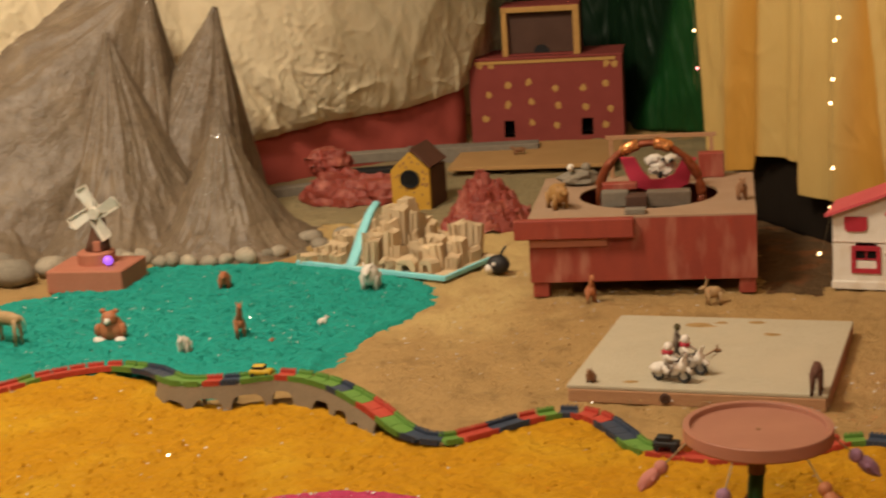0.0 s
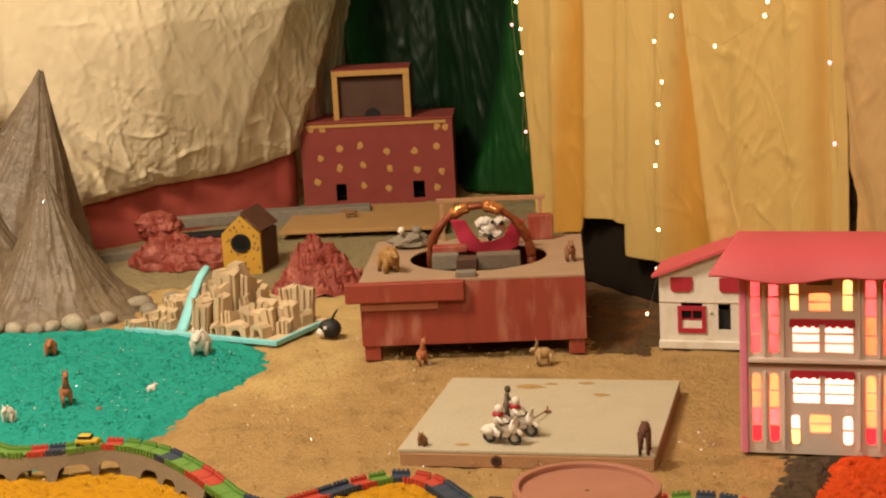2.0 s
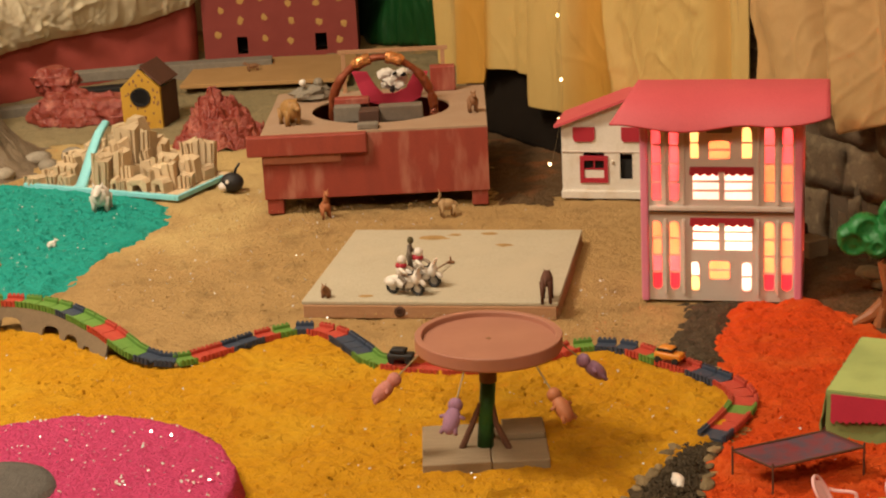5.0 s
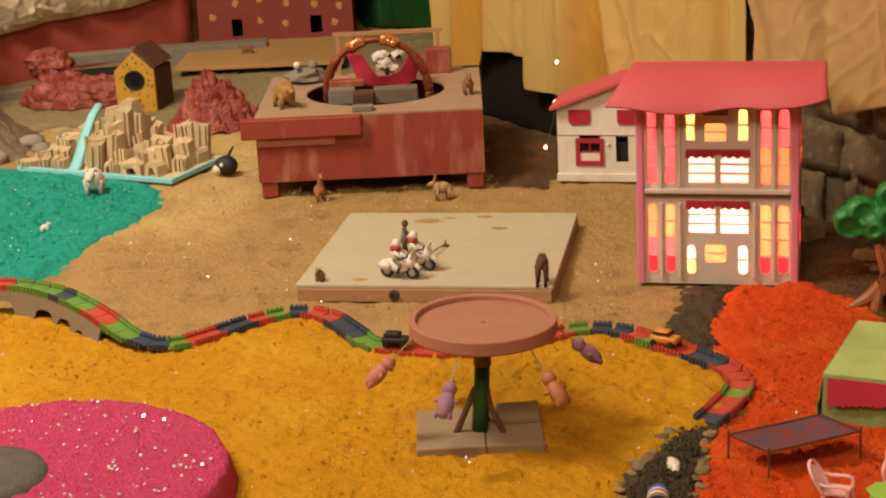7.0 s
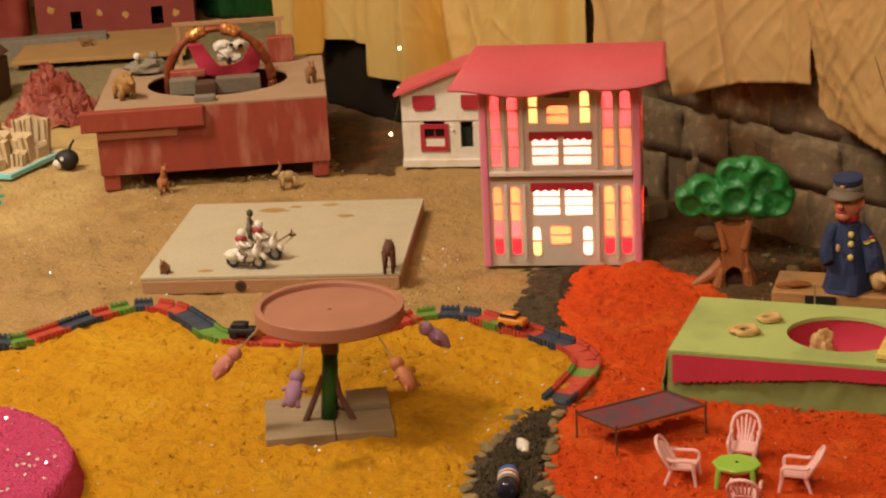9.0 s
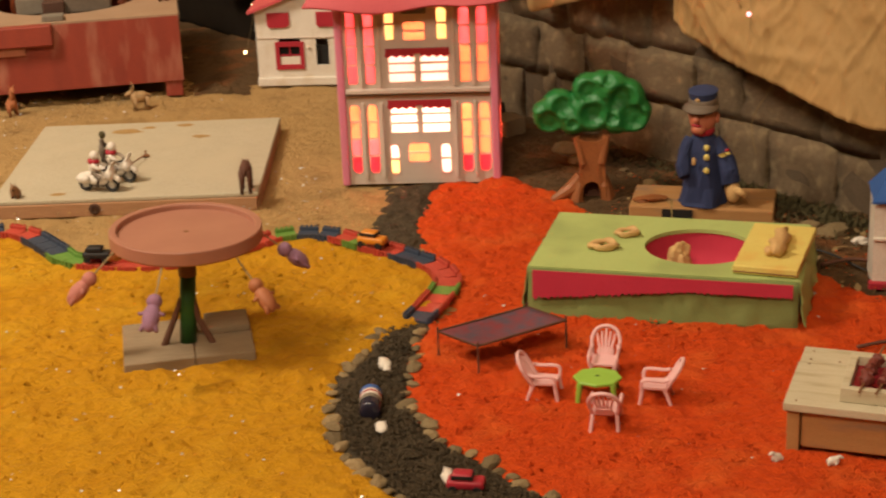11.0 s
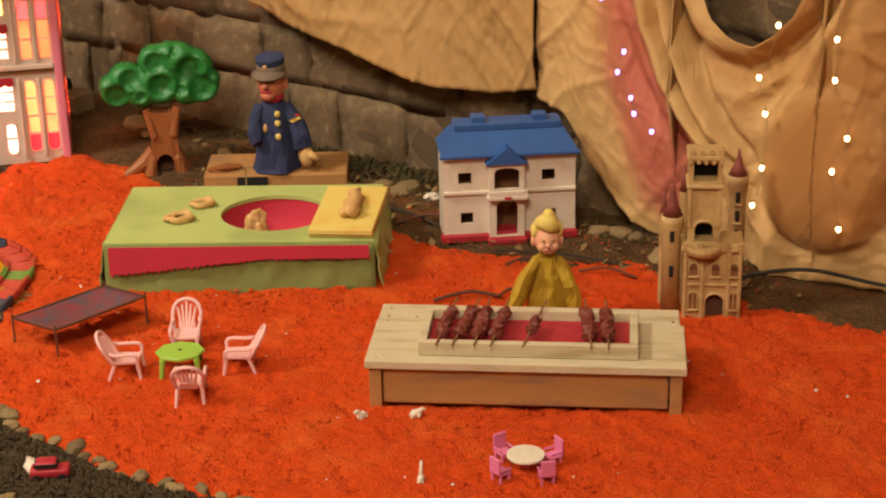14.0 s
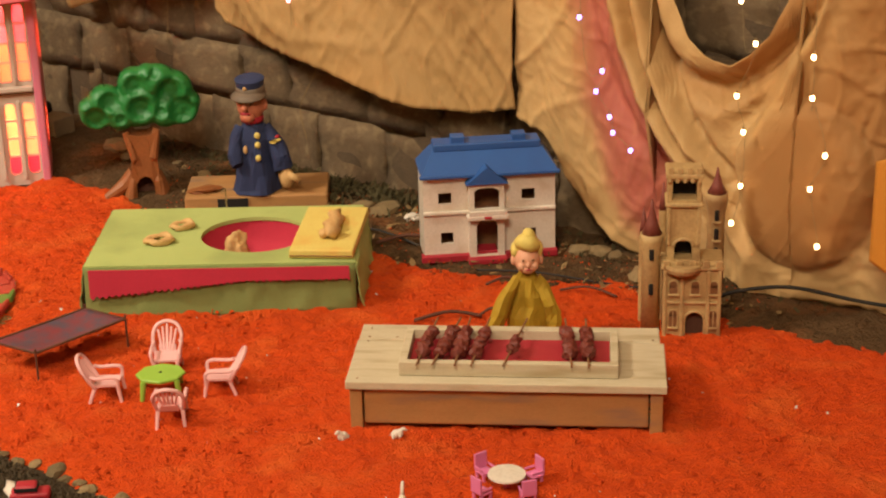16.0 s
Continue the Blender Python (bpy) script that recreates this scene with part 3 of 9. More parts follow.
strewn("lake", [(-1.9, 3.62), (-1.66, 3.74), (-1.545, 3.83), (-1.40, 4.075), (-1.2, 4.085), (-1.0, 4.06), (-0.83, 3.965), (-0.666, 3.863), (-0.622, 3.76), (-0.628, 3.689), (-0.679, 3.493), (-0.763, 3.33), (-0.80, 3.19), (-0.95, 3.05), (-1.152, 3.20), (-1.424, 3.14), (-1.62, 3.0), (-1.9, 2.9)],
       M["teal"], 0.008, "turquoise dyed sawdust strewn as a lake", 0.0045, 2, 0.022, 0.02)
strewn("yellow_field", [*[(x, y - 0.004) for x, y in track_xy], *road_left[1:], (0.9, 1.2), (-2.0, 1.2), (-2.1, 2.7)], M["yellow"], 0.009,
       "yellow dyed sawdust strewn as a field", 0.0055, 3, 0.012, 0.02)
strewn("orange_field", [(0.51, 2.945), (0.455, 2.76), (0.437, 2.68), (0.46, 2.56), (0.47, 2.45), (0.43, 2.36), *road_right, (0.85, 1.25), (1.9, 1.2), (1.75, 1.5), (1.44, 1.70), (1.345, 1.83), (1.30, 1.92), (1.275, 2.06), (1.17, 2.12), (1.06, 2.19), (0.995, 2.33), (0.93, 2.50), (0.80, 2.58), (0.72, 2.70), (0.69, 2.84), (0.64, 2.93)],
       M["orange"], 0.009, "orange dyed sawdust strewn as a field", 0.0042, 4, 0.03, 0.022)
strewn("dark_soil_strip", [(0.60, 3.35), (0.62, 2.95), (0.70, 2.80), (0.78, 2.6), (0.95, 2.45), (1.02, 2.25), (1.2, 2.12), (1.30, 2.0), (1.36, 1.82), (1.50, 1.68), (1.9, 1.3), (2.2, 1.4), (1.6, 2.4), (0.9, 3.4)],
       M["soil"], 0.004, "dark loose soil along the foot of the wall", 0.009, 5, 0.06, 0.05)
# the red table's shadow on the ground, laid as a patch of soil colour
strewn("dark_soil_patch", [(0.13, 4.45), (0.10, 3.98), (0.12, 3.76), (0.20, 3.72), (0.30, 3.80), (0.34, 4.0), (0.36, 4.4)], M["soil"], 0.005, "soil-coloured patch painting the shade beside the red table", 0.010, 23, 0.05, 0.06)
strewn("gravel_road", [*road_left, *road_right[::-1]], M["gravel"], 0.006, "dark gravel road winding between dyed fields", 0.004, 6, 0.012, 0.015, 0.005)
strewn("gravel_lane", [(0.440, 2.95), (0.40, 2.83), (0.362, 2.72), (0.38, 2.64), (0.445, 2.66), (0.447, 2.74), (0.475, 2.84), (0.515, 2.94)], M["gravel"], 0.007, "short dark gravel lane to the lit doll house", 0.004, 8, 0.014, 0.015, 0.005)

# ---- the hall: walls and ceiling round the display ----
for wall_name, c, s in (("wall_north", (0, 6.3, 1.6), (9, 0.12, 3.2)), ("wall_south", (0, -3.2, 1.6), (9, 0.12, 3.2)),
                        ("wall_west", (-4.5, 1.5, 1.6), (0.12, 9.6, 3.2)), ("wall_east", (4.5, 1.5, 1.6), (0.12, 9.6, 3.2))):
    bm = bmesh.new()
    box(bm, c, s)
    tagged(part(wall_name, bm, M["plaster"]), "plain dim plastered wall of the hall", "wall", "", "structure")
bm = bmesh.new()
box(bm, (0, 1.5, 3.2), (9, 9.7, 0.1))
tagged(part("ceiling", bm, M["plaster"]), "plain plastered ceiling of the hall", "ceiling", "", "structure")

# ---- the block wall behind the right-hand half ----
WALL_O, WALL_A = Vector((1.10, 2.66, 0)), radians(-61)
ALONG = Vector((math.cos(WALL_A), math.sin(WALL_A), 0))
OUT = Vector((ALONG.y, -ALONG.x, 0))


def on_wall(s, z, off=0.0):
    return WALL_O + ALONG * s + OUT * off + Vector((0, 0, z))


block_wall = thing("wall_blocks", Matrix.LocRotScale(WALL_O, Euler((0, 0, WALL_A)), None), "sooty old grey block wall with open joints", "wall", "", "structure")
bm = bmesh.new()
box(bm, (-0.18, 0.059, 0.75), (3.9, 0.1, 1.7))
part("mortar", bm, M["mortar"], block_wall)
rng = random.Random(5)
block_shapes = []
for k in range(14):
    bm = bmesh.new()
    box(bm, (0, 0, 0), (1.0, 0.06, 1.0), 0.012)
    bmesh.ops.subdivide_edges(bm, edges=[e for e in bm.edges if e.calc_length() > 0.3], cuts=3, use_grid_fill=True)
    roughen(bm, 0.016, 3.2, k * 3.7)
    for v in bm.verts:
        v.co.y = max(-0.040, min(0.03, v.co.y * 0.8 + 0.007 * noise.noise(Vector((v.co.x * 3.1, v.co.z * 2.3, k * 5.0)))))
    me = bpy.data.meshes.new("block")
    bm.to_mesh(me)
    bm.free()
    for p in me.polygons:
        p.use_smooth = True
    me.materials.append(M["wall_block"])
    block_shapes.append(me)
z = -0.03
for high in (0.136, 0.098, 0.110, 0.105, 0.12, 0.11, 0.13):
    x = -2.08 + rng.uniform(0, 0.08)
    while x < 1.75:
        wide = rng.uniform(0.085, 0.175)
        ob = new("block", block_shapes[rng.randrange(14)])
        ob.parent = block_wall
        ob.location = (x + wide / 2, 0.028 + rng.uniform(-0.005, 0.006), z + high / 2)
        ob.scale = (wide * 1.03, 1.0, high * 1.055)
        ob.rotation_euler = (rng.uniform(-0.02, 0.02), rng.uniform(-0.025, 0.025), rng.uniform(-0.02, 0.02))
        x += wide
    z += high


# ---- hanging cloth ----
def cloth(name, place, s0, s1, low, high, folds, mat, label, category="curtain", ns=220, nz=120, extra=None, tones=None, dense=1.0):
    """A cloth between s0 and s1, from the hem low(s) to high(s), set off by folds(s, z); tones gives dyes and painted
    shade as named values over it.
    """
    bm = bmesh.new()
    grid, spots = [], []
    for i in range(ns + 1):
        s = s0 + (s1 - s0) * i / ns
        row = []
        a, b = low(s), high(s)
        for k in range(nz + 1):
            z = a + (b - a) * (k / nz) ** dense
            ss, zz = (s, z) if extra is None else extra(s, z, k / nz)
            row.append(bm.verts.new(place(ss, zz, folds(s, z))))
            spots.append((s, z))
        grid.append(row)
    for i in range(ns):
        for k in range(nz):
            bm.faces.new((grid[i][k], grid[i + 1][k], grid[i + 1][k + 1], grid[i][k + 1]))
    ob = part(name, bm, mat, None, smooth=True)
    for tone, value in (tones or {}).items():
        layer = ob.data.attributes.new(tone, "FLOAT", "POINT")
        layer.data.foreach_set("value", [value(s, z) for s, z in spots])
    thick = ob.modifiers.new("thickness", "SOLIDIFY")
    thick.thickness = 0.003
    return tagged(ob, label, category)


def steps(points):
    """A line through (s, value) pairs."""
    s, v = zip(*points)
    return lambda q: float(np.interp(q, s, v))


def wave(s, z, sharp, pitch, seed):
    q = noise.noise(Vector((s * pitch, z * 0.55 + seed, seed)))
    return sharp * q


def crumple(s, z, size, seed, amount):
    return amount * noise.turbulence(Vector((s * size, z * size, seed)), 4, True)


def creases(s, z, size, seed, lean=0.0, sharp=5.0, long=0.45):
    """A net of thin wrinkles, 0 to 1."""
    u, v = s + lean * z, z - lean * s
    warp = noise.noise(Vector((u * size * 0.5, v * size * 0.5, seed + 7)))
    a = noise.noise(Vector((u * size + warp, v * size * long + warp, seed)))
    b = noise.noise(Vector((u * size * 2.1 - warp, v * size * 2.8 * long, seed + 3)))
    return max(0.0, 1 - abs(a) * sharp) ** 1.5 * 0.7 + max(0.0, 1 - abs(b) * sharp) ** 1.5 * 0.3


def lift(d, width):
    """A soft step from 0 to 1 across d = 0."""
    return 1 / (1 + math.exp(-max(-30.0, min(30.0, d / width))))


def hump(d, width):
    return math.exp(-min(40.0, (d / width) ** 2))


curtain_hem = steps([(-2.35, 0.155), (-2.177, 0.159), (-2.096, 0.166), (-2.081, 0.124), (-1.956, 0.139), (-1.930, 0.183), (-1.819, 0.189), (-1.742, 0.180), (-1.72, 0.121), (-1.65, 0.119), (-1.587, 0.125), (-1.548, 0.125), (-1.53, 0.08), (-1.48, 0.045), (-1.30, 0.02), (-1.2, 0.18), (-0.95, 0.28), (-0.88, 0.30)])


def wedge(s, z):
    """The turned-over fold coloured amber beside the string of bulbs: 0 at its edge, 1 across it."""
    at, wide = -1.580 + 0.11 * z, max(0.030, 0.232 - 0.274 * z)
    return (s - at) / wide


def between(d, soft=0.10):
    return lift(d - 0.02, soft * 0.3) * lift(1.0 - d, soft * 0.25)


def ochre_fold(s, z):
    lean = s - 0.05 * (z - 0.2)
    o = 0.040 + 0.016 * noise.noise(Vector((lean * 2.6, z * 0.35, 1.0))) + 0.006 * noise.noise(Vector((lean * 9, z * 0.8, 4.0))) + crumple(s, z, 5, 2, 0.004)
    o += 0.024 * hump(lean + 2.045, 0.050) + 0.016 * hump(lean + 1.905, 0.028) - 0.022 * hump(lean + 1.765, 0.020) + 0.022 * hump(lean + 1.70, 0.048)
    o += 0.020 * hump(lean + 1.575, 0.030) - 0.010 * hump(lean + 1.83, 0.03)
    w = wedge(s, z)
    o += -0.026 * between(w, 0.6) + 0.022 * hump(w - 1.10, 0.18)
    o += 0.016 * hump(s + 1.25, 0.05) - 0.024 * hump(s + 0.985, 0.022) + 0.020 * hump(s + 0.925, 0.030) + 0.012 * hump(s + 1.065, 0.035)
    flat = max(0.0, min(1.0, (s + 1.42) / 0.08)) * max(0.0, min(1.0, (-1.02 - s) / 0.05))
    o += flat * (0.0045 * creases(s, z, 7, 2.0, 0.9, 9.0, 0.22) + 0.0040 * creases(s, z, 13, 5.0, -0.7, 9.0, 0.25)) + 0.0025 * creases(s, z, 9, 8.0, 0.15, 8.0, 0.12)
    return max(0.014, o)


# where fold shading is put into the ochre: wedge, left pleat, right fold
def ochre_fold_shade(s, z):
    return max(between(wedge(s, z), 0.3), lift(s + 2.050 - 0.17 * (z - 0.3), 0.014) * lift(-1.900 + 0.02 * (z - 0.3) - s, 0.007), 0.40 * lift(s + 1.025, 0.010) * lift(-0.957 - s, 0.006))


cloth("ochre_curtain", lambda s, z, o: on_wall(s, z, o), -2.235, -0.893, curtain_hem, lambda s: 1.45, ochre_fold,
      M["ochre"], "ochre cotton curtain hanging in soft upright folds", ns=420, nz=170, dense=1.2, tones={"amber": ochre_fold_shade},
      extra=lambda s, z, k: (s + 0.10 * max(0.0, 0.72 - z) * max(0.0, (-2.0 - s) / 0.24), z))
# added sheet: gives the dark gap below the ochre hem its shade
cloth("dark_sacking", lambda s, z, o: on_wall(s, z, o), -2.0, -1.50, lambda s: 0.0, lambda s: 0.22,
      lambda s, z: 0.004 + 0.006 * lift(0.12 - z, 0.02) * (1 + noise.noise(Vector((s * 9, z * 6, 17)))), M["hem_shade"], "near-black sheet added for the shade below the ochre curtain", ns=60, nz=20)
def tan_fold(s, z):
    """Two loose panels with a deep fold between them and a swollen lower bag."""
    lean = s + 0.22 * (z - 0.38)
    o = 0.046 + 0.016 * noise.noise(Vector((lean * 5, z * 0.8, 7.0))) + crumple(s, z, 6, 6, 0.005)
    o += 0.022 * hump(lean + 0.79, 0.045) - 0.036 * hump(lean + 0.685, 0.020) + 0.030 * hump(lean + 0.62, 0.040) - 0.020 * hump(lean + 0.535, 0.022) + 0.026 * hump(lean + 0.44, 0.060)
    o += 0.010 * hump(math.hypot(s + 0.62, z - 0.33), 0.07)
    return max(0.010, o + 0.005 * creases(s, z, 8, 1.0, 0.4, 8.0, 0.14) + 0.004 * creases(s, z, 14, 8.0, -0.6, 8.0, 0.25))


cloth("tan_curtain", lambda s, z, o: on_wall(s, z, o), -0.886, -0.285, steps([(-0.925, 0.30), (-0.83, 0.302), (-0.736, 0.304), (-0.664, 0.285), (-0.60, 0.25), (-0.548, 0.267), (-0.425, 0.305), (-0.28, 0.318)]), lambda s: 1.45,
      tan_fold, M["tan_cloth"], "crumpled tan dust sheet hung on the wall", ns=200, nz=190,
      extra=lambda s, z, k: (s + 0.022 * max(0.0, min(1.0, (0.44 - z) / 0.06)) * max(0.0, (-0.70 - s) / 0.19), z))
cloth("tan_drape", lambda s, z, o: on_wall(s, z, o), -0.275, 0.352, steps([(-0.281, 0.285), (-0.255, 0.258), (-0.129, 0.237), (-0.02, 0.218), (0.087, 0.189), (0.156, 0.174), (0.257, 0.177), (0.352, 0.202)]), lambda s: 1.45,
      lambda s, z: 0.05 + wave(s + 0.5 * z, z, 0.05, 3.5, 11.0) + crumple(s, z, 6, 8, 0.006) + 0.010 * math.sin((s + z * 0.7) * 14 + 2 * noise.noise(Vector((s * 3, z * 3, 1)))) + 0.006 * creases(s, z, 7, 3.0, 0.9, 6.0, 0.2) + 0.005 * creases(s, z, 13, 9.0, -0.4, 6.0, 0.25) + 0.003 * creases(s, z, 24, 19.0, 0.3, 8.0, 0.3) + 0.002 * creases(s, z, 40, 29.0, -0.2, 7.0, 0.4), M["tan_cloth"], "tan dust sheet sagging over the block wall", ns=210, nz=200)


# the wide drape at the end of the wall, gathered into a swag with a gap above it
roll_line = steps([(0.05, 0.75), (0.16, 0.655), (0.201, 0.612), (0.259, 0.570), (0.335, 0.533), (0.418, 0.512), (0.70, 0.49)])
band_line = steps([(0.53, 0.60), (0.598, 0.409), (0.629, 0.353), (0.67, 0.317), (0.715, 0.310), (0.764, 0.342), (0.822, 0.402), (0.856, 0.440), (0.90, 0.60)])
limb_line = steps([(0.05, 0.77), (0.10, 0.764), (0.213, 0.752), (0.306, 0.799), (0.395, 0.845), (0.45, 0.863), (0.7, 0.93)])


def swag_fold(s, z):
    o = 0.044 + crumple(s, z, 8, 12, 0.008) + wave(s - 0.4 * z, z, 0.024, 6, 13.0) + 0.006 * creases(s, z, 8, 6.0, -0.5, 7.0, 0.2) + 0.004 * creases(s, z, 17, 2.0, 0.7, 7.0, 0.25) + 0.0025 * creases(s, z, 31, 5.0, 0.4, 7.0, 0.35)
    d = s - roll_line(z)
    low = lift(z - 0.17, 0.02)
    o += 0.030 * hump(d - 0.018, 0.016) - 0.014 * hump(d - 0.037, 0.007) * low + 0.030 * hump(d - 0.055, 0.013) * low - 0.026 * hump(d - 0.084, 0.015) * low - 0.012 * hump(d + 0.045, 0.016)
    if 0.53 < s < 0.90:
        e = z - band_line(s)
        o += 0.036 * lift(e, 0.009) * hump(e - 0.02, 0.07) - 0.014 * hump(e + 0.022, 0.014) + 0.010 * hump(e + 0.055, 0.016)
    r = min(1.0, math.hypot((s - 0.690) / 0.085, (z - 0.225) / 0.080))
    o += 0.026 * (1 - r * r)
    if z < 0.5:
        o += 0.026 * lift(s - limb_line(z), 0.007) * hump(s - limb_line(z), 0.15) + 0.014 * hump(s - limb_line(z) - 0.012, 0.012) * lift(z - 0.21, 0.015)
        o += 0.005 * creases(z, s, 16, 11.0, 0.2, 6.0, 0.3) * lift(s - limb_line(z), 0.02)
    r = min(1.0, math.hypot((s - 0.845) / 0.105, (z - 0.175) / 0.125))
    o += 0.055 * (1 - r * r) ** 0.7
    if o > 0.07:
        o = 0.07 + 0.028 * math.tanh((o - 0.07) / 0.04)
    return max(o, 0.012)


bag_hem = steps([(0.70, 0.20), (0.747, 0.150), (0.762, 0.106), (0.803, 0.065), (0.854, 0.054), (0.902, 0.074), (0.929, 0.128), (1.00, 0.16), (1.3, 0.10)])


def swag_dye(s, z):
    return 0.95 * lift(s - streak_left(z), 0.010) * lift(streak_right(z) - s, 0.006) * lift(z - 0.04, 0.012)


# bag is browner cloth; band and under put the folds' shade into the colour
def swag_amber_and_shade(s, z):
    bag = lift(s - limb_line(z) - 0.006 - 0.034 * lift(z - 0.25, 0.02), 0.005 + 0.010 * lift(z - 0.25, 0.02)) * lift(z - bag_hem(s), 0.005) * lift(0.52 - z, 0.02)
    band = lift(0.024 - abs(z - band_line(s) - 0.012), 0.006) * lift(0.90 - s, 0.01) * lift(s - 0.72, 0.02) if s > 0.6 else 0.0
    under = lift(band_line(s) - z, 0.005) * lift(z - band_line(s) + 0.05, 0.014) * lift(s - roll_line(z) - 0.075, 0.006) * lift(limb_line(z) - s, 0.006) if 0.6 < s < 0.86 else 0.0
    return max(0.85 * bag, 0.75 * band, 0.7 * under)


gap = steps([(0.60, 0.62), (0.641, 0.414), (0.668, 0.364), (0.70, 0.338), (0.73, 0.330), (0.755, 0.347), (0.787, 0.38), (0.815, 0.435), (0.84, 0.62)])
drape_hem = steps([(0.352, 0.189), (0.405, 0.172), (0.437, 0.112), (0.479, 0.064), (0.53, 0.020), (0.57, 0.005), (0.715, 0.004), (1.3, 0.004)])
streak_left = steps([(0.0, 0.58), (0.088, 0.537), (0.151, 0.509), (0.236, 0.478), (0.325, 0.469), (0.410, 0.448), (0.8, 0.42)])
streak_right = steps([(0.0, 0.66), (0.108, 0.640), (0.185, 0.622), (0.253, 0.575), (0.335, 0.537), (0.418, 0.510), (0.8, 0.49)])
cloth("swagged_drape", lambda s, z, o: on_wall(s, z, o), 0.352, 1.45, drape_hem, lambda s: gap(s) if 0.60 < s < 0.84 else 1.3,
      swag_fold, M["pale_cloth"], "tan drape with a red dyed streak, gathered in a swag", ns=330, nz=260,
      tones={"dye": swag_dye, "amber": swag_amber_and_shade})

# ---- cloths of the back corner ----
LEFT_O = Vector((-1.383, 5.05, 0))
LEFT_D = Vector((0.7071, 0.7071, 0))
LEFT_N = Vector((0.7071, -0.7071, 0))


def left_turn(z):
    """Where the cloth turns back behind the red building, farther on the higher it hangs."""
    return 0.80 + 0.42 * max(0.0, min(0.7, z - 0.22))


def on_left(s, z, o=0.0):
    turn = left_turn(z)
    bend = max(0.0, s - turn)
    return LEFT_O + LEFT_D * min(s, turn) + Vector((0.24 * bend, 0.97 * bend, 0)) + LEFT_N * o + Vector((0, 0, z))


seam = steps([(-2.0, 0.12), (-0.313, 0.128), (-0.013, 0.146), (0.269, 0.168), (0.588, 0.165), (0.881, 0.203), (1.2, 0.26)])


def cream_fold(s, z):
    up = max(0.0, z - seam(s))
    near = max(0.0, min(1.0, (0.50 - up) / 0.4))
    o = 0.05 + 0.15 * min(1.0, up * 2.0) ** 0.7 * max(0.0, min(1.0, (left_turn(z) + 0.12 - s) / 0.40)) ** 0.8 * max(0.1, min(1.0, (s + 0.25) / 0.5))
    o += crumple(s * 1.2 + z * 0.5, z * 0.6, 1.6, 21, 0.012)
    o += 0.040 * abs(noise.noise(Vector((s * 7 + up * 6.0, up * 2.0, 9)))) * near * min(1.0, up / 0.03 + 0.15)
    o += (0.007 * creases(s, up, 7.0, 4.0, 0.8, 9.0, 0.13) + 0.0048 * creases(s, up, 12.0, 14.0, 0.35, 9.0, 0.14) + 0.0034 * creases(s, up, 17.0, 24.0, -0.5, 8.0, 0.2) + 0.0030 * creases(s, up, 30.0, 44.0, 0.6, 7.0, 0.25) + 0.0018 * creases(s, up, 46.0, 64.0, -0.3, 6.0, 0.35)) * (0.3 + 0.7 * lift(noise.noise(Vector((s * 2.2, up * 2.2, 50))), 0.08))
    o += 0.010 * creases(s, up, 9.0, 34.0, 0.25, 6.0, 0.10) * near * near
    return o


cloth("cream_backdrop", on_left, -2.0, 1.60, lambda s: seam(s), lambda s: 1.5, cream_fold,
      M["cream"], "cream satin backdrop with creases along its hem", "backdrop cloth", ns=520, nz=230, dense=1.35)
cloth("maroon_skirt", on_left, -2.0, 0.86, lambda s: -0.005, lambda s: seam(s) + 0.03,
      lambda s, z: 0.035 + wave(s + z * 1.5, z, 0.03, 7, 30.0) + crumple(s, z, 6, 31, 0.01), M["maroon"], "maroon cloth skirt under the cream backdrop", "backdrop cloth", ns=160, nz=16)


def corner(s, z, o):
    pts = [Vector((-0.72, 6.10, 0)), Vector((-0.30, 6.12, 0)), Vector((0.02, 5.75, 0)), Vector((0.20, 4.95, 0))]
    u = max(0.0, min(2.999, s))
    i = int(u)
    p = pts[i].lerp(pts[i + 1], u - i)
    return p + Vector((-0.2 * o, -o, z))


tarp_edge = steps([(-0.05, 1.15), (0.18, 1.52), (0.42, 1.70), (0.64, 1.80), (1.5, 1.95)])


def tarp_fold(s, z):
    """A flap at the near side, a deep hollow, and a swollen fold at the far side."""
    o = 0.05 + 0.12 * hump(s - 0.36 - 0.10 * (0.6 - z), 0.12) + 0.12 * lift(s - tarp_edge(z) - 0.04, 0.03) * hump(s - tarp_edge(z) - 0.04, 0.6)
    return o + wave(s + 0.25 * z, z, 0.03, 1.8, 40.0) + crumple(s, z, 5, 42, 0.014) + 0.012 * creases(s, z, 5, 3.0, 0.6, 7.0, 0.25)


# the black tone puts the hollow's shade into the colour
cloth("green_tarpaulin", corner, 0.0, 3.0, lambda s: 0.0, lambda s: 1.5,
      tarp_fold, M["tarp"], "green plastic tarpaulin with a hollow coloured nearly black", "tarpaulin", ns=240, nz=100,
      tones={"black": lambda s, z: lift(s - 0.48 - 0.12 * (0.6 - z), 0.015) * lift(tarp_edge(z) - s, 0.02)})


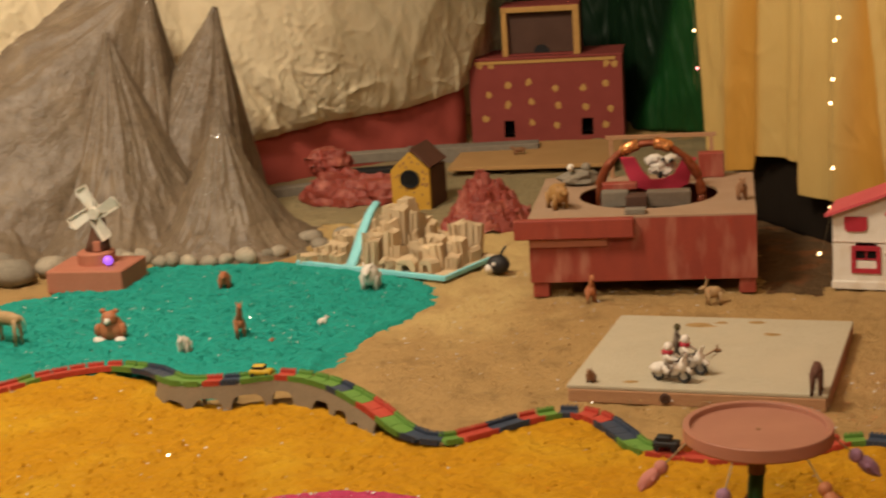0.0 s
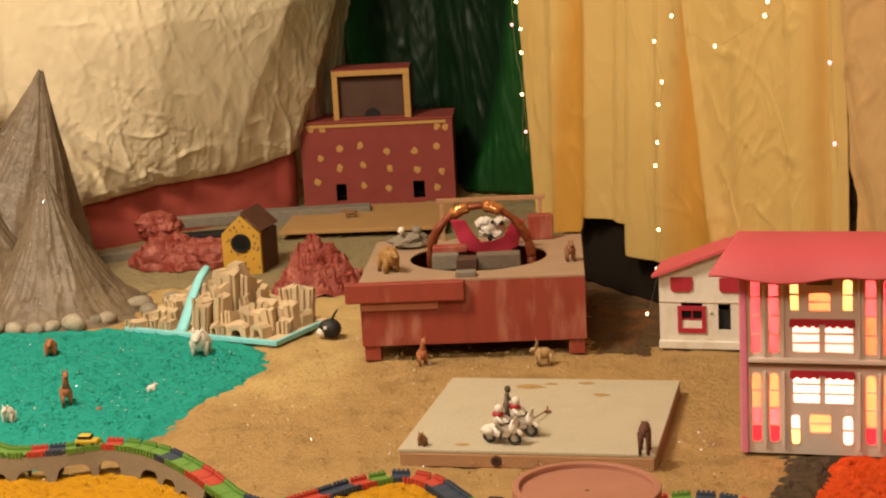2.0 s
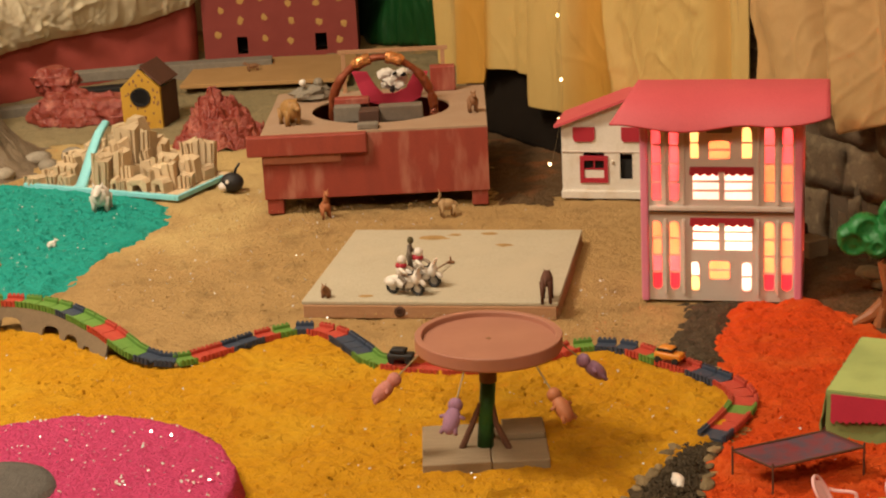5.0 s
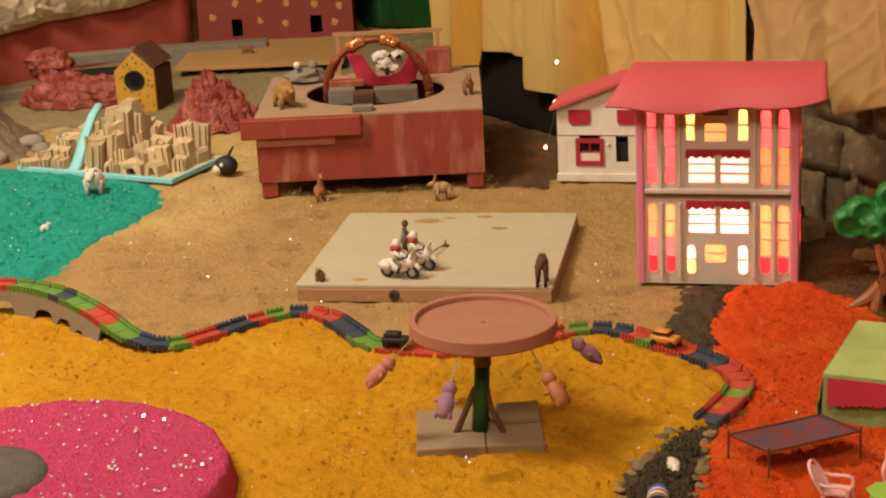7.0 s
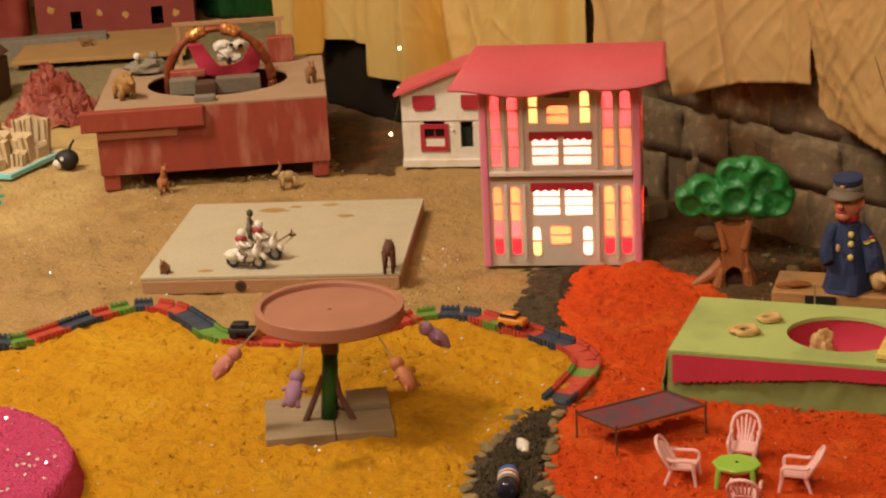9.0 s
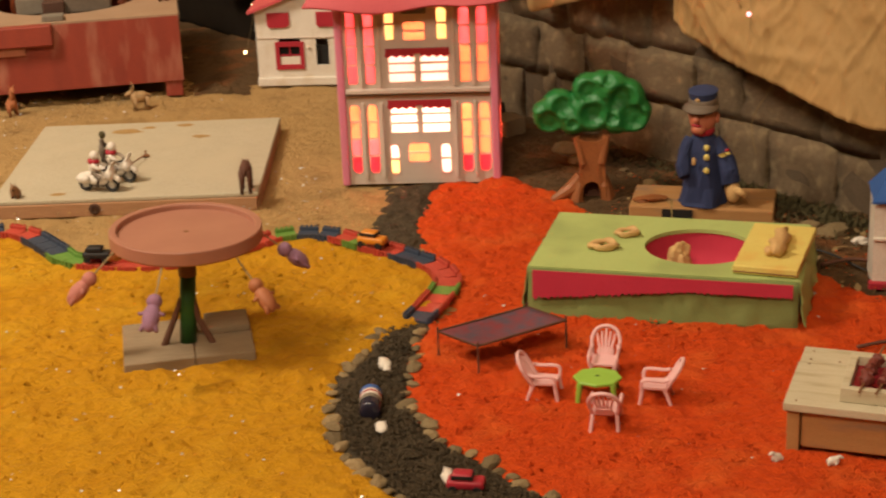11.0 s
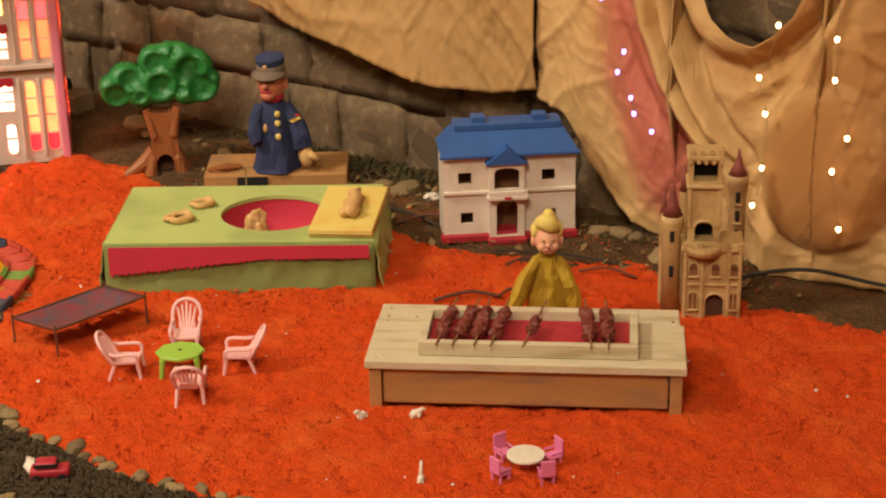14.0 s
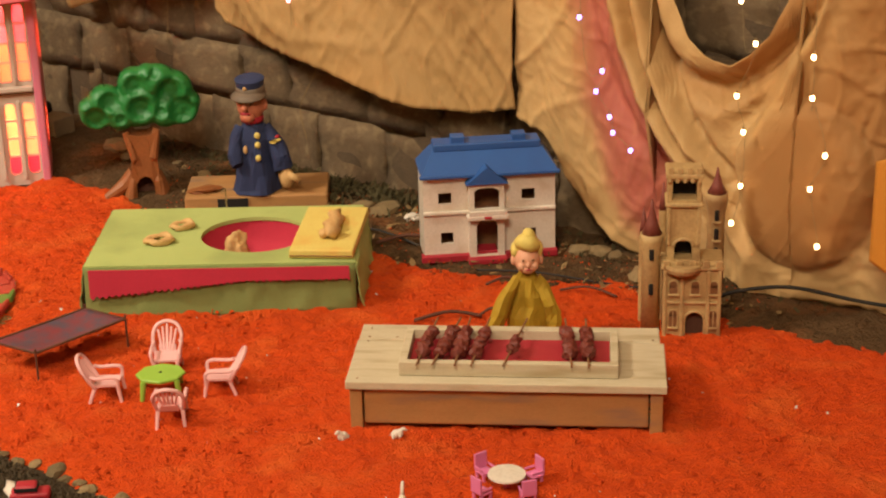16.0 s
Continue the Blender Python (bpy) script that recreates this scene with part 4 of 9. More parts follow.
# ---- mountains of draped sheeting ----
def mountain(x, y, high, wide, seed, label, left=1.0, right=1.0, power=1.7, left_power=None, right_power=None):
    """A tent of sheeting; left and right stretch its two flanks, each with a profile of its own."""
    bm = bmesh.new()
    rings, seg = 76, 340
    grid = []
    for i in range(rings + 1):
        t = (i / rings) ** 1.15
        row = []
        for k in range(seg):
            a = k * math.tau / seg
            a0 = a + 0.9 * t * math.sin(seed)
            fold = noise.noise(Vector((math.cos(a0) * 3.2, math.sin(a0) * 3.2, seed))) * 0.6 + 0.16 * noise.noise(Vector((math.cos(a) * 7, math.sin(a) * 7, seed + 3 + 2 * t)))
            fold += 0.35 * creases(k * 9.0 / seg + 0.8 * t, t * 2.2, 1.1, seed + 0.5, 0.25, 4.0) - 0.15
            fold += 0.12 * noise.noise(Vector((math.cos(a) * 16, math.sin(a) * 16, seed + 1.5 * t))) + 0.22 * noise.noise(Vector((math.cos(a) * 5, math.sin(a) * 5, seed + 7 * t)))
            fold += 0.30 * creases(k * 26.0 / seg + 0.5 * t, t * 4.0, 1.2, seed + 2.5, 0.12, 4.0, 0.3) + 0.16 * creases(k * 48.0 / seg, t * 7.0, 1.3, seed + 5.5, -0.1, 4.0, 0.35) - 0.12
            side = abs(math.cos(a)) ** 1.5
            reach = left if math.cos(a) < 0 else right
            bend = (left_power if math.cos(a) < 0 else right_power) or power
            w = wide * (1 + (reach - 1) * side)
            r = w * t * (1 + 0.10 * fold * min(1, t * 3)) + 0.006
            h = high * (1 - t) ** (power + (bend - power) * side) * (1 + 0.05 * fold * (1 - t))
            h += 0.012 * noise.noise(Vector((r * math.cos(a) * 14, r * math.sin(a) * 14, seed))) * t
            row.append(bm.verts.new((r * math.cos(a), r * math.sin(a), h - 0.008 * t)))
        grid.append(row)
    for i in range(rings):
        for k in range(seg):
            bm.faces.new((grid[i][k], grid[i + 1][k], grid[i + 1][(k + 1) % seg], grid[i][(k + 1) % seg]))
    bm.faces.new(grid[0])
    ob = part("cloth_mountain", bm, M["grey_sheet"], None, smooth=True)
    ob.location = (x, y, 0)
    return tagged(ob, label, "mountain", "mountains of sheeting")


peaks = [mountain(-1.245, 4.33, 0.355, 0.27, 3, "small grey mountain of pleated sheeting beside the stones", 1, 1, 1.9),
         mountain(-1.565, 4.46, 0.545, 0.44, 9, "tall grey mountain of pleated shiny sheeting", 1, 1, 2.0),
         mountain(-1.306, 4.62, 0.588, 0.22, 15, "leaning grey sheeting peak against the cream cloth", 2.5, 0.34, 1.4, 1.25, 1.0),
         mountain(-1.488, 4.60, 0.685, 0.30, 27, "largest grey sheeting mountain with a long shoulder", 3.6, 0.36, 1.5, 0.45, 1.0),
         mountain(-2.05, 4.42, 0.42, 0.52, 33, "broad low grey sheeting mountain at the display's edge", 1, 1, 1.25)]

rng = random.Random(11)
edge = smooth_line([(-1.80, 4.02, 0), (-1.69, 4.08, 0), (-1.56, 4.13, 0), (-1.42, 4.12, 0), (-1.30, 4.11, 0), (-1.18, 4.11, 0), (-1.05, 4.17, 0)], 8)
stone_meshes = []
for k in range(6):
    bm = lump(0.026, k * 3.3, (1.25, 0.9, 0.8), 2)
    me = bpy.data.meshes.new("stone")
    bm.to_mesh(me)
    bm.free()
    for p in me.polygons:
        p.use_smooth = True
    me.materials.append(M["stone"])
    stone_meshes.append(me)
travelled = 0.0
for a, b in zip(edge, edge[1:]):
    travelled += (b - a).length
    if travelled > 0.034:
        travelled = 0.0
        ob = tagged(new("stone", stone_meshes[rng.randrange(6)]), "rounded pale stone at the foot of the mountains", "stone", "stones of the lake shore")
        k = rng.uniform(0.7, 1.25)
        ob.location, ob.rotation_euler, ob.scale = (b.x + rng.uniform(-0.01, 0.01), b.y + rng.uniform(-0.02, 0.012), 0.012 * k), (0, 0, rng.uniform(0, 6)), (k, k, k)
for x, y, k in ((-1.70, 3.95, 2.1), (-1.63, 4.04, 1.5), (-1.79, 4.06, 1.9), (-0.98, 4.22, 1.0), (-0.93, 4.30, 1.3), (-1.02, 4.30, 1.1)):
    ob = tagged(new("stone", stone_meshes[rng.randrange(6)]), "large weathered stone on the lake shore", "stone", "stones of the lake shore")
    ob.location, ob.rotation_euler, ob.scale = (x, y, 0.014 * k), (0, 0, rng.uniform(0, 6)), (k, k, k * 0.8)

# ---- windmill ----
mill = thing("windmill", pose(-1.447, 3.915, 0, 0, 0, -5), "toy windmill with white blades on a brick-red block", "windmill")
bm = box(bmesh.new(), (-0.020, 0, 0.028), (0.196, 0.155, 0.056), 0.004)
part("base_block", roughen(bm, 0.002, 30), M["palebrick"], mill)
bm = lathe(bmesh.new(), [(0.046, 0.054), (0.046, 0.082), (0.040, 0.086)], 24, (-0.022, 0.012, 0))
part("drum", bm, M["palebrick"], mill, smooth=False)
bm = tube(bmesh.new(), [(-0.020, 0.02, 0.082), (-0.016, 0.021, 0.105), (-0.012, 0.022, 0.14), (-0.008, 0.02, 0.188)], [0.031, 0.027, 0.019, 0.010], 14)
part("tower", bm, M["rust"], mill, "brown tapered tower", True)
part("tower_door", box(bmesh.new(), (-0.008, -0.010, 0.100), (0.020, 0.010, 0.026), 0.003), M["palebrick"], mill, "brick-red doorway")
bm = rod(bmesh.new(), (-0.008, 0.018, 0.183), (-0.008, -0.014, 0.181), 0.016, 0.014, 18)
rotor = part("hub", bm, M["white"], mill, "white plastic hub")
for k in range(4):
    bm = bmesh.new()
    prism(bm, [(0.008, -0.005), (0.035, -0.018), (0.066, -0.021), (0.070, 0.006), (0.062, 0.013), (0.010, 0.006)], 0.002)
    box(bm, (0.040, -0.003, -0.018), (0.058, 0.008, 0.003))
    box(bm, (0.068, -0.003, -0.006), (0.003, 0.008, 0.024))
    bmesh.ops.transform(bm, matrix=Matrix.Translation((-0.008, -0.008, 0.182)) @ Matrix.Rotation(radians(-28 + 90 * k), 4, "Y") @ Matrix.Rotation(radians(16), 4, "X"), verts=bm.verts)
    part("blade", bm, M["white"], rotor, "white plastic windmill blade")
part("indicator", ball(bmesh.new(), (0.026, -0.03, 0.07), 0.012, 10), M["purple"], mill, "small violet indicator light", True)


# ---- toy animals: each one plain figure ----
def creature(name, x, y, z, turn, high, colour, label, neck=0.25, long=1.0, stout=1.0, ears=True, tail=True, horns=False):
    """A four-legged figure; high is the height of its back."""
    bm = bmesh.new()
    L = high * 0.62 * long
    r = high * 0.23 * stout
    ball(bm, (0, 0, high * 0.74), (L, r, r * 1.12), 14)
    ball(bm, (L * 0.62, 0, high * 0.78), (r * 1.0, r * 0.92, r * 1.15), 12)
    for sx in (-0.66, 0.66):
        for sy in (-0.6, 0.6):
            tube(bm, [(L * sx, r * sy, high * 0.75), (L * sx * 1.06, r * sy * 1.1, high * 0.36), (L * sx, r * sy * 1.1, 0)], [r * 0.48, r * 0.3, r * 0.3], 7)
    top = Vector((L * (0.95 + neck * 0.5), 0, high * (0.9 + neck)))
    tube(bm, [(L * 0.7, 0, high * 0.8), tuple(Vector((L * 0.85, 0, high * (0.9 + neck * 0.5)))), tuple(top)], [r * 0.75, r * 0.55, r * 0.45], 8)
    ball(bm, top + Vector((r * 0.35, 0, 0)), (r * 0.75, r * 0.5, r * 0.52), 10)
    ball(bm, top + Vector((r * 0.95, 0, -r * 0.15)), (r * 0.42, r * 0.34, r * 0.3), 8)
    if ears:
        for sy in (-1, 1):
            rod(bm, top + Vector((0, sy * r * 0.3, r * 0.3)), top + Vector((-r * 0.1, sy * r * 0.55, r * 0.95)), r * 0.18, r * 0.03, 6)
    if horns:
        for sy in (-1, 1):
            tube(bm, [top + Vector((0, sy * r * 0.2, r * 0.4)), top + Vector((-r * 0.4, sy * r * 0.5, r * 1.3)), top + Vector((-r * 0.2, sy * r * 0.9, r * 2.0))], [r * 0.13, r * 0.1, r * 0.04], 6)
    if tail:
        tube(bm, [(-L * 0.95, 0, high * 0.85), (-L * 1.2, 0, high * 0.7), (-L * 1.25, 0, high * 0.45)], [r * 0.16, r * 0.12, r * 0.06], 6)
    roughen(bm, high * 0.02, 6 / high, x * 9)
    ob = part(name, bm, M[colour], None, smooth=True)
    ob.matrix_world = pose(x, y, z - 0.002, 0, 0, turn)
    return tagged(ob, label, "toy animal", "toy animals")


creature("toy_lion", -1.13, 3.84, 0.004, -80, 0.038, "toy_rust", "small rust-orange toy lion on the turquoise sawdust", 0.1, 0.8, 1.6)
creature("toy_deer", -1.50, 3.42, 0.004, 160, 0.082, "toy_tan", "tall tan toy deer with thin legs on the lake", 0.3, 0.8, 0.75)
creature("toy_lamb", -1.08, 3.325, 0.004, -100, 0.034, "toy_white", "little whitish toy lamb on the lake", 0.15, 0.6, 1.5)
creature("toy_giraffe", -0.992, 3.44, 0.004, -70, 0.046, "toy_rust", "rust-brown toy giraffe with a raised neck", 0.75, 0.7, 1.1)
creature("toy_bird", -0.829, 3.51, 0.004, 20, 0.016, "toy_white", "tiny whitish toy animal on the lake", 0.3, 0.8, 1.6)
creature("toy_chick", -0.912, 3.385, 0.004, -40, 0.010, "toy_rust", "tiny brown toy animal on the lake", 0.3, 0.8, 1.8)
creature("toy_goat", 0.006, 3.625, 0.0, 195, 0.036, "toy_tan", "tan toy goat with horns before the red table", 0.12, 0.8, 1.35, horns=True)
creature("toy_kangaroo", -0.260, 3.665, 0.0, -75, 0.036, "toy_rust", "rust-brown toy with a raised neck before the red table", 0.75, 0.6, 1.3)
creature("toy_hound", 0.173, 2.928, 0.0285, 80, 0.055, "birdbrown", "dark brown toy hound standing on the slab", -0.06, 0.50, 0.85)
creature("toy_owl", -0.224, 3.010, 0.0285, -110, 0.020, "toy_brown", "small brown toy animal at the slab's corner", 0.3, 0.5, 1.8)
creature("toy_lion", -0.334, 3.80, 0.18, -60, 0.050, "toy_gold", "golden-brown toy lion on the red table", 0.02, 0.78, 1.75)
creature("toy_bear", 0.075, 3.83, 0.18, -80, 0.040, "toy_brown", "small upright brown toy on the red table", 0.2, 0.5, 1.2)
creature("toy_fox", -0.56, 5.25, 0.031, 200, 0.026, "toy_brown", "little brown toy on the cardboard sheet", 0.2, 1.3, 1.2)
creature("toy_hen", 0.712, 1.785, 0.006, 200, 0.012, "toy_white", "tiny white toy hen beside the grill", 0.5, 0.8, 1.8, False)
creature("toy_hen", 0.771, 1.760, 0.006, -20, 0.012, "toy_white", "tiny white toy hen pecking by the grill", 0.3, 0.8, 1.8, False)
creature("toy_goose", 0.713, 1.612, 0.006, 60, 0.012, "toy_white", "tiny white toy goose with a long neck", 1.1, 0.8, 1.4, False)
creature("toy_elephant", -0.772, 3.80, 0.004, -95, 0.050, "toy_white", "stout white toy elephant by the carved city", 0.12, 0.62, 1.9)

# black toy with a raised tail
bm = bmesh.new()
ball(bm, (0, 0, 0.026), (0.032, 0.026, 0.027), 16)
ball(bm, (-0.022, -0.012, 0.018), (0.014, 0.012, 0.013), 10, 1)
ball(bm, (-0.008, -0.022, 0.032), (0.006, 0.004, 0.006), 8, 1)
tube(bm, [(0.006, 0, 0.046), (0.014, 0, 0.064), (0.024, 0, 0.078)], [0.004, 0.0035, 0.003], 7)
ob = part("toy_cat", bm, [M["toy_black"], M["toy_white"]], None, smooth=True)
ob.matrix_world = pose(-0.490, 3.925, 0.0, 0, 0, -5) @ Matrix.Diagonal((0.86, 0.86, 0.86, 1))
tagged(ob, "round black toy cat with a white face", "toy animal", "toy animals")
# brown seated figure on the lake
bm = bmesh.new()
ball(bm, (0, 0, 0.030), (0.034, 0.028, 0.034), 14)
ball(bm, (0, -0.014, 0.064), (0.021, 0.019, 0.020), 14)
ball(bm, (0, -0.033, 0.060), (0.009, 0.008, 0.008), 10, 1)
for sx in (-1, 1):
    ball(bm, (0.026 * sx, -0.026, 0.008), (0.016, 0.014, 0.009), 8, 1)
    ball(bm, (0.032 * sx, -0.014, 0.034), (0.009, 0.011, 0.018), 8)
    ball(bm, (0.017 * sx, -0.008, 0.082), (0.007, 0.005, 0.007), 8)
roughen(bm, 0.004, 70, 3)
ob = part("toy_bear", bm, [M["toy_rust"], M["toy_white"]], None, smooth=True)
ob.matrix_world = pose(-1.273, 3.44, 0.002) @ Matrix.Diagonal((0.88, 0.88, 0.82, 1))
tagged(ob, "seated rust-brown toy bear with white paws", "toy animal", "toy animals")

# ---- carved clay city with a waterfall ----
city = thing("carved_city", pose(-0.995, 4.05, 0, 0, 0, -26.5), "model clay city on a board with an aqua waterfall", "model city")
part("board", box(bmesh.new(), (0.215, 0.115, 0.006), (0.43, 0.235, 0.012), 0.002), M["clay"], city, "clay-coloured base board")
part("edge_strip", box(bmesh.new(), (0.215, -0.006, 0.011), (0.435, 0.012, 0.012), 0.002), M["aqua"], city, "aqua painted edge")
part("side_strip", box(bmesh.new(), (0.434, 0.09, 0.010), (0.010, 0.20, 0.012), 0.002), M["aqua"], city, "aqua painted edge")
fall = bmesh.new()
pts = [(0.135, 0.150, 0.142), (0.137, 0.115, 0.122), (0.140, 0.075, 0.082), (0.146, 0.04, 0.045), (0.15, 0.012, 0.018), (0.15, -0.003, 0.017)]
rows = [[fall.verts.new((x + dx * (0.009 + 0.007 * k / 5), y - 0.0, z + 0.002 - abs(dx) * 0.003)) for dx in (-1, -0.3, 0.4, 1)] for k, (x, y, z) in enumerate(pts)]
for a, b in zip(rows, rows[1:]):
    for k in range(3):
        fall.faces.new((a[k], a[k + 1], b[k + 1], b[k]))
ext = bmesh.ops.extrude_face_region(fall, geom=list(fall.faces))
bmesh.ops.translate(fall, vec=(0, 0.006, -0.006), verts=[v for v in ext["geom"] if isinstance(v, bmesh.types.BMVert)])
part("waterfall", fall, M["aqua"], city, "aqua painted waterfall", True)
rng = random.Random(21)


terrace = [(0, 0.040), (0.045, 0.044), (0.05, 0.064), (0.10, 0.070), (0.12, 0.10), (0.155, 0.145), (0.235, 0.142), (0.245, 0.078), (0.30, 0.092), (0.325, 0.064), (0.340, 0.092), (0.385, 0.090), (0.395, 0.056), (0.43, 0.045)]


def skyline(x, y):
    full = float(np.interp(x, [q[0] for q in terrace], [q[1] for q in terrace]))
    return full * min(1.0, 0.34 + y / 0.17)


block_kinds = []
for k in range(10):
    bm = bmesh.new()
    if k % 5 == 3:
        prism(bm, [(-0.5, 0), (-0.22, 0), (-0.22, 0.5), (-0.12, 0.64), (0.12, 0.64), (0.22, 0.5), (0.22, 0), (0.5, 0), (0.5, 0.78), (0.28, 1.0), (-0.28, 1.0), (-0.5, 0.78)], 0.9, Matrix.Translation((0, -0.5, 0)))
    else:
        fins = 2 + k % 3
        plan = [(-0.5, 0.45), (-0.5, -0.40)]
        for j in range(fins):
            a, b = -0.5 + (j + 0.14) / fins, -0.5 + (j + 0.74) / fins
            out = -0.40 - rng.uniform(0.14, 0.34)
            plan += [(a, -0.40), (a, out), (b, out), (b, -0.40)]
        plan += [(0.5, -0.40), (0.5, 0.45)]
        prism(bm, plan, 1.0)
        bmesh.ops.rotate(bm, verts=bm.verts, cent=(0, 0, 0), matrix=Matrix.Rotation(radians(90), 3, "X"))
        bmesh.ops.translate(bm, verts=bm.verts, vec=(0, 0, -min(v.co.z for v in bm.verts)))
        bmesh.ops.scale(bm, verts=bm.verts, vec=(1, -1 if sum(v.co.y for v in bm.verts) > 0 else 1, 1))
        for v in bm.verts:
            if v.co.z > 0.5:
                v.co.z += 0.16 * noise.noise(Vector((v.co.x * 3.0 + k * 7, v.co.y * 2.0, 3)))
        bmesh.ops.recalc_face_normals(bm, faces=bm.faces)
    roughen(bm, 0.10, 1.7, k * 5.0)
    roughen(bm, 0.05, 5.0, k * 2.0)
    me = bpy.data.meshes.new("block")
    bm.to_mesh(me)
    bm.free()
    me.materials.append(M["clay"])
    block_kinds.append(me)
for row in range(6):
    y = 0.024 + row * 0.035
    x = 0.016 + rng.uniform(0, 0.01)
    while x < 0.412:
        w = rng.choice((0.020, 0.026, 0.034, 0.044, 0.056))
        h = skyline(x, y) * rng.uniform(0.55, 0.98)
        if abs(x - 0.142) > 0.012 + w * 0.5 or y > 0.15:
            ob = new("block", block_kinds[rng.randrange(10)])
            ob.parent = city
            ob.location, ob.scale, ob.rotation_euler = (x, y + rng.uniform(-0.006, 0.006), 0.010), (w * 0.9, rng.uniform(0.032, 0.050), max(h, 0.018)), (rng.uniform(-0.10, 0.06), rng.uniform(-0.09, 0.09), rng.uniform(-0.35, 0.35))
        x += w * 1.02

# ---- yellow bird house ----
bird = thing("bird_house", pose(-0.862, 4.665, 0, 0, 0, -12) @ Matrix.Diagonal((1, 1, 0.90, 1)), "yellow-fronted wooden bird house with brown sides", "bird house")
bm = bmesh.new()
ring = [(0.056 + 0.023 * math.cos(k * math.tau / 24), 0.098 + 0.023 * math.sin(k * math.tau / 24)) for k in range(24)]
outer = [(0.112, 0.098), (0.112, 0.125), (0.056, 0.182), (0.0, 0.125), (0.0, 0.098), (0.0, 0.0), (0.056, 0.0), (0.112, 0.0)]


def gable(bm, y):
    o = [bm.verts.new((x, y, z)) for x, z in outer]
    r = [bm.verts.new((x, y, z)) for x, z in ring]
    edges = [bm.edges.new((o[i], o[(i + 1) % len(o)])) for i in range(len(o))] + [bm.edges.new((r[i], r[(i + 1) % 24])) for i in range(24)]
    bmesh.ops.triangle_fill(bm, edges=edges, use_beauty=True)
    return o, r


o0, r0 = gable(bm, 0.0)
o1, r1 = gable(bm, 0.012)
for a, b in ((o0, o1), (r0, r1)):
    for i in range(len(a)):
        bm.faces.new((a[i], a[(i + 1) % len(a)], b[(i + 1) % len(a)], b[i]))
bmesh.ops.recalc_face_normals(bm, faces=bm.faces)
part("front", bm, M["birdyellow"], bird, "mustard-yellow speckled front with a round hole")
bm = bmesh.new()
box(bm, (0.006, 0.075, 0.062), (0.010, 0.126, 0.124))
box(bm, (0.106, 0.075, 0.062), (0.010, 0.126, 0.124))
box(bm, (0.056, 0.134, 0.062), (0.09, 0.008, 0.124))
part("side_walls", bm, M["birdbrown"], bird)
for sx in (-1, 1):
    bm = bmesh.new()
    prism(bm, [(0, 0), (0.081, 0), (0.081, 0.005), (0, 0.005)], 0.136)
    ob = part("roof_board", bm, M["birdbrown"], bird)
    ob.matrix_local = Matrix.Translation((0.056, 0.004, 0.1895 if sx > 0 else 0.1825)) @ Matrix.Rotation(radians(45 if sx > 0 else 135), 4, "Y")
bm = bmesh.new()
lathe(bm, [(0.029, 0.0), (0.029, 0.004), (0.022, 0.004), (0.022, 0.0)], 24)
ob = part("hole_ring", bm, M["black"], bird)
ob.matrix_local = Matrix.Translation((0.056, -0.001, 0.098)) @ Matrix.Rotation(radians(90), 4, "X")
part("slot", box(bmesh.new(), (0.056, -0.002, 0.036), (0.024, 0.005, 0.008)), M["toy_brown"], bird)
rng = random.Random(3)
for k in range(34):
    x, z = rng.uniform(0.006, 0.106), rng.uniform(0.008, 0.165)
    if (z - 0.125) > 0.056 - abs(x - 0.056) - 0.006 or math.hypot(x - 0.056, z - 0.098) < 0.033:
        continue
    part("fleck", ball(bmesh.new(), (x, -0.0005, z), (0.0036, 0.0012, rng.uniform(0.003, 0.006)), 6), M["toy_brown"], bird)

# ---- red painted rocks ----
def ledges(bm, step, seed):
    """Cut a lump into uneven horizontal ledges."""
    for v in bm.verts:
        q = v.co.z / step + 0.6 * noise.noise(Vector((v.co.x * 12, v.co.y * 12, seed)))
        n = math.floor(q)
        f = q - n
        v.co.z = (n + max(0.0, min(1.0, (f - 0.25) / 0.5))) * step
        k = 1 + 0.10 * noise.noise(Vector((n * 3.1, seed, v.co.x * 9))) + 0.06 * noise.noise(Vector((v.co.x * 40, v.co.y * 40, n + seed)))
        v.co.x, v.co.y = v.co.x * k, v.co.y * k
    return roughen(bm, 0.0035, 60, seed)


for x, y, z, r, squash, seed, label in ((-1.025, 4.78, 0.030, 0.100, (1.0, 0.72, 0.62), 4, "lumpy red painted rock with pale glints"),
                                        (-0.915, 4.76, 0.030, 0.082, (1.15, 0.8, 0.72), 14, "lumpy red painted rock beside the bird house"),
                                        (-1.072, 4.84, 0.105, 0.052, (1.15, 0.9, 0.80), 8, "small red painted rock lying on a larger one")):
    ob = part("red_rock", ledges(lump(r, seed, squash, 5, 0.42), 0.022, seed), M["redrock"])
    ob.location = (x, y, z)
    tagged(ob, label, "rock", "red painted rocks")
bm = bmesh.new()
grid = []
for i in range(26):
    t = i / 25
    grid.append([bm.verts.new(((0.122 * t + 0.012) * math.cos(a) * (1 + 0.22 * noise.noise(Vector((math.cos(a) * 1.5, math.sin(a) * 1.5, 4 + t)))),
                               (0.115 * t + 0.012) * math.sin(a), 0.132 * (1 - t) ** 0.85 + 0.040 * noise.noise(Vector((math.cos(a) * 5 * t, math.sin(a) * 5 * t, 7))) * (t > 0) * (1 - t * 0.6) + 0.022 * noise.noise(Vector((math.cos(a) * 14 * t, math.sin(a) * 14 * t, 9)))))
                 for a in (k * math.tau / 60 for k in range(60))])
for a, b in zip(grid, grid[1:]):
    for k in range(60):
        bm.faces.new((a[k], b[k], b[(k + 1) % 60], a[(k + 1) % 60]))
bm.faces.new(grid[0])
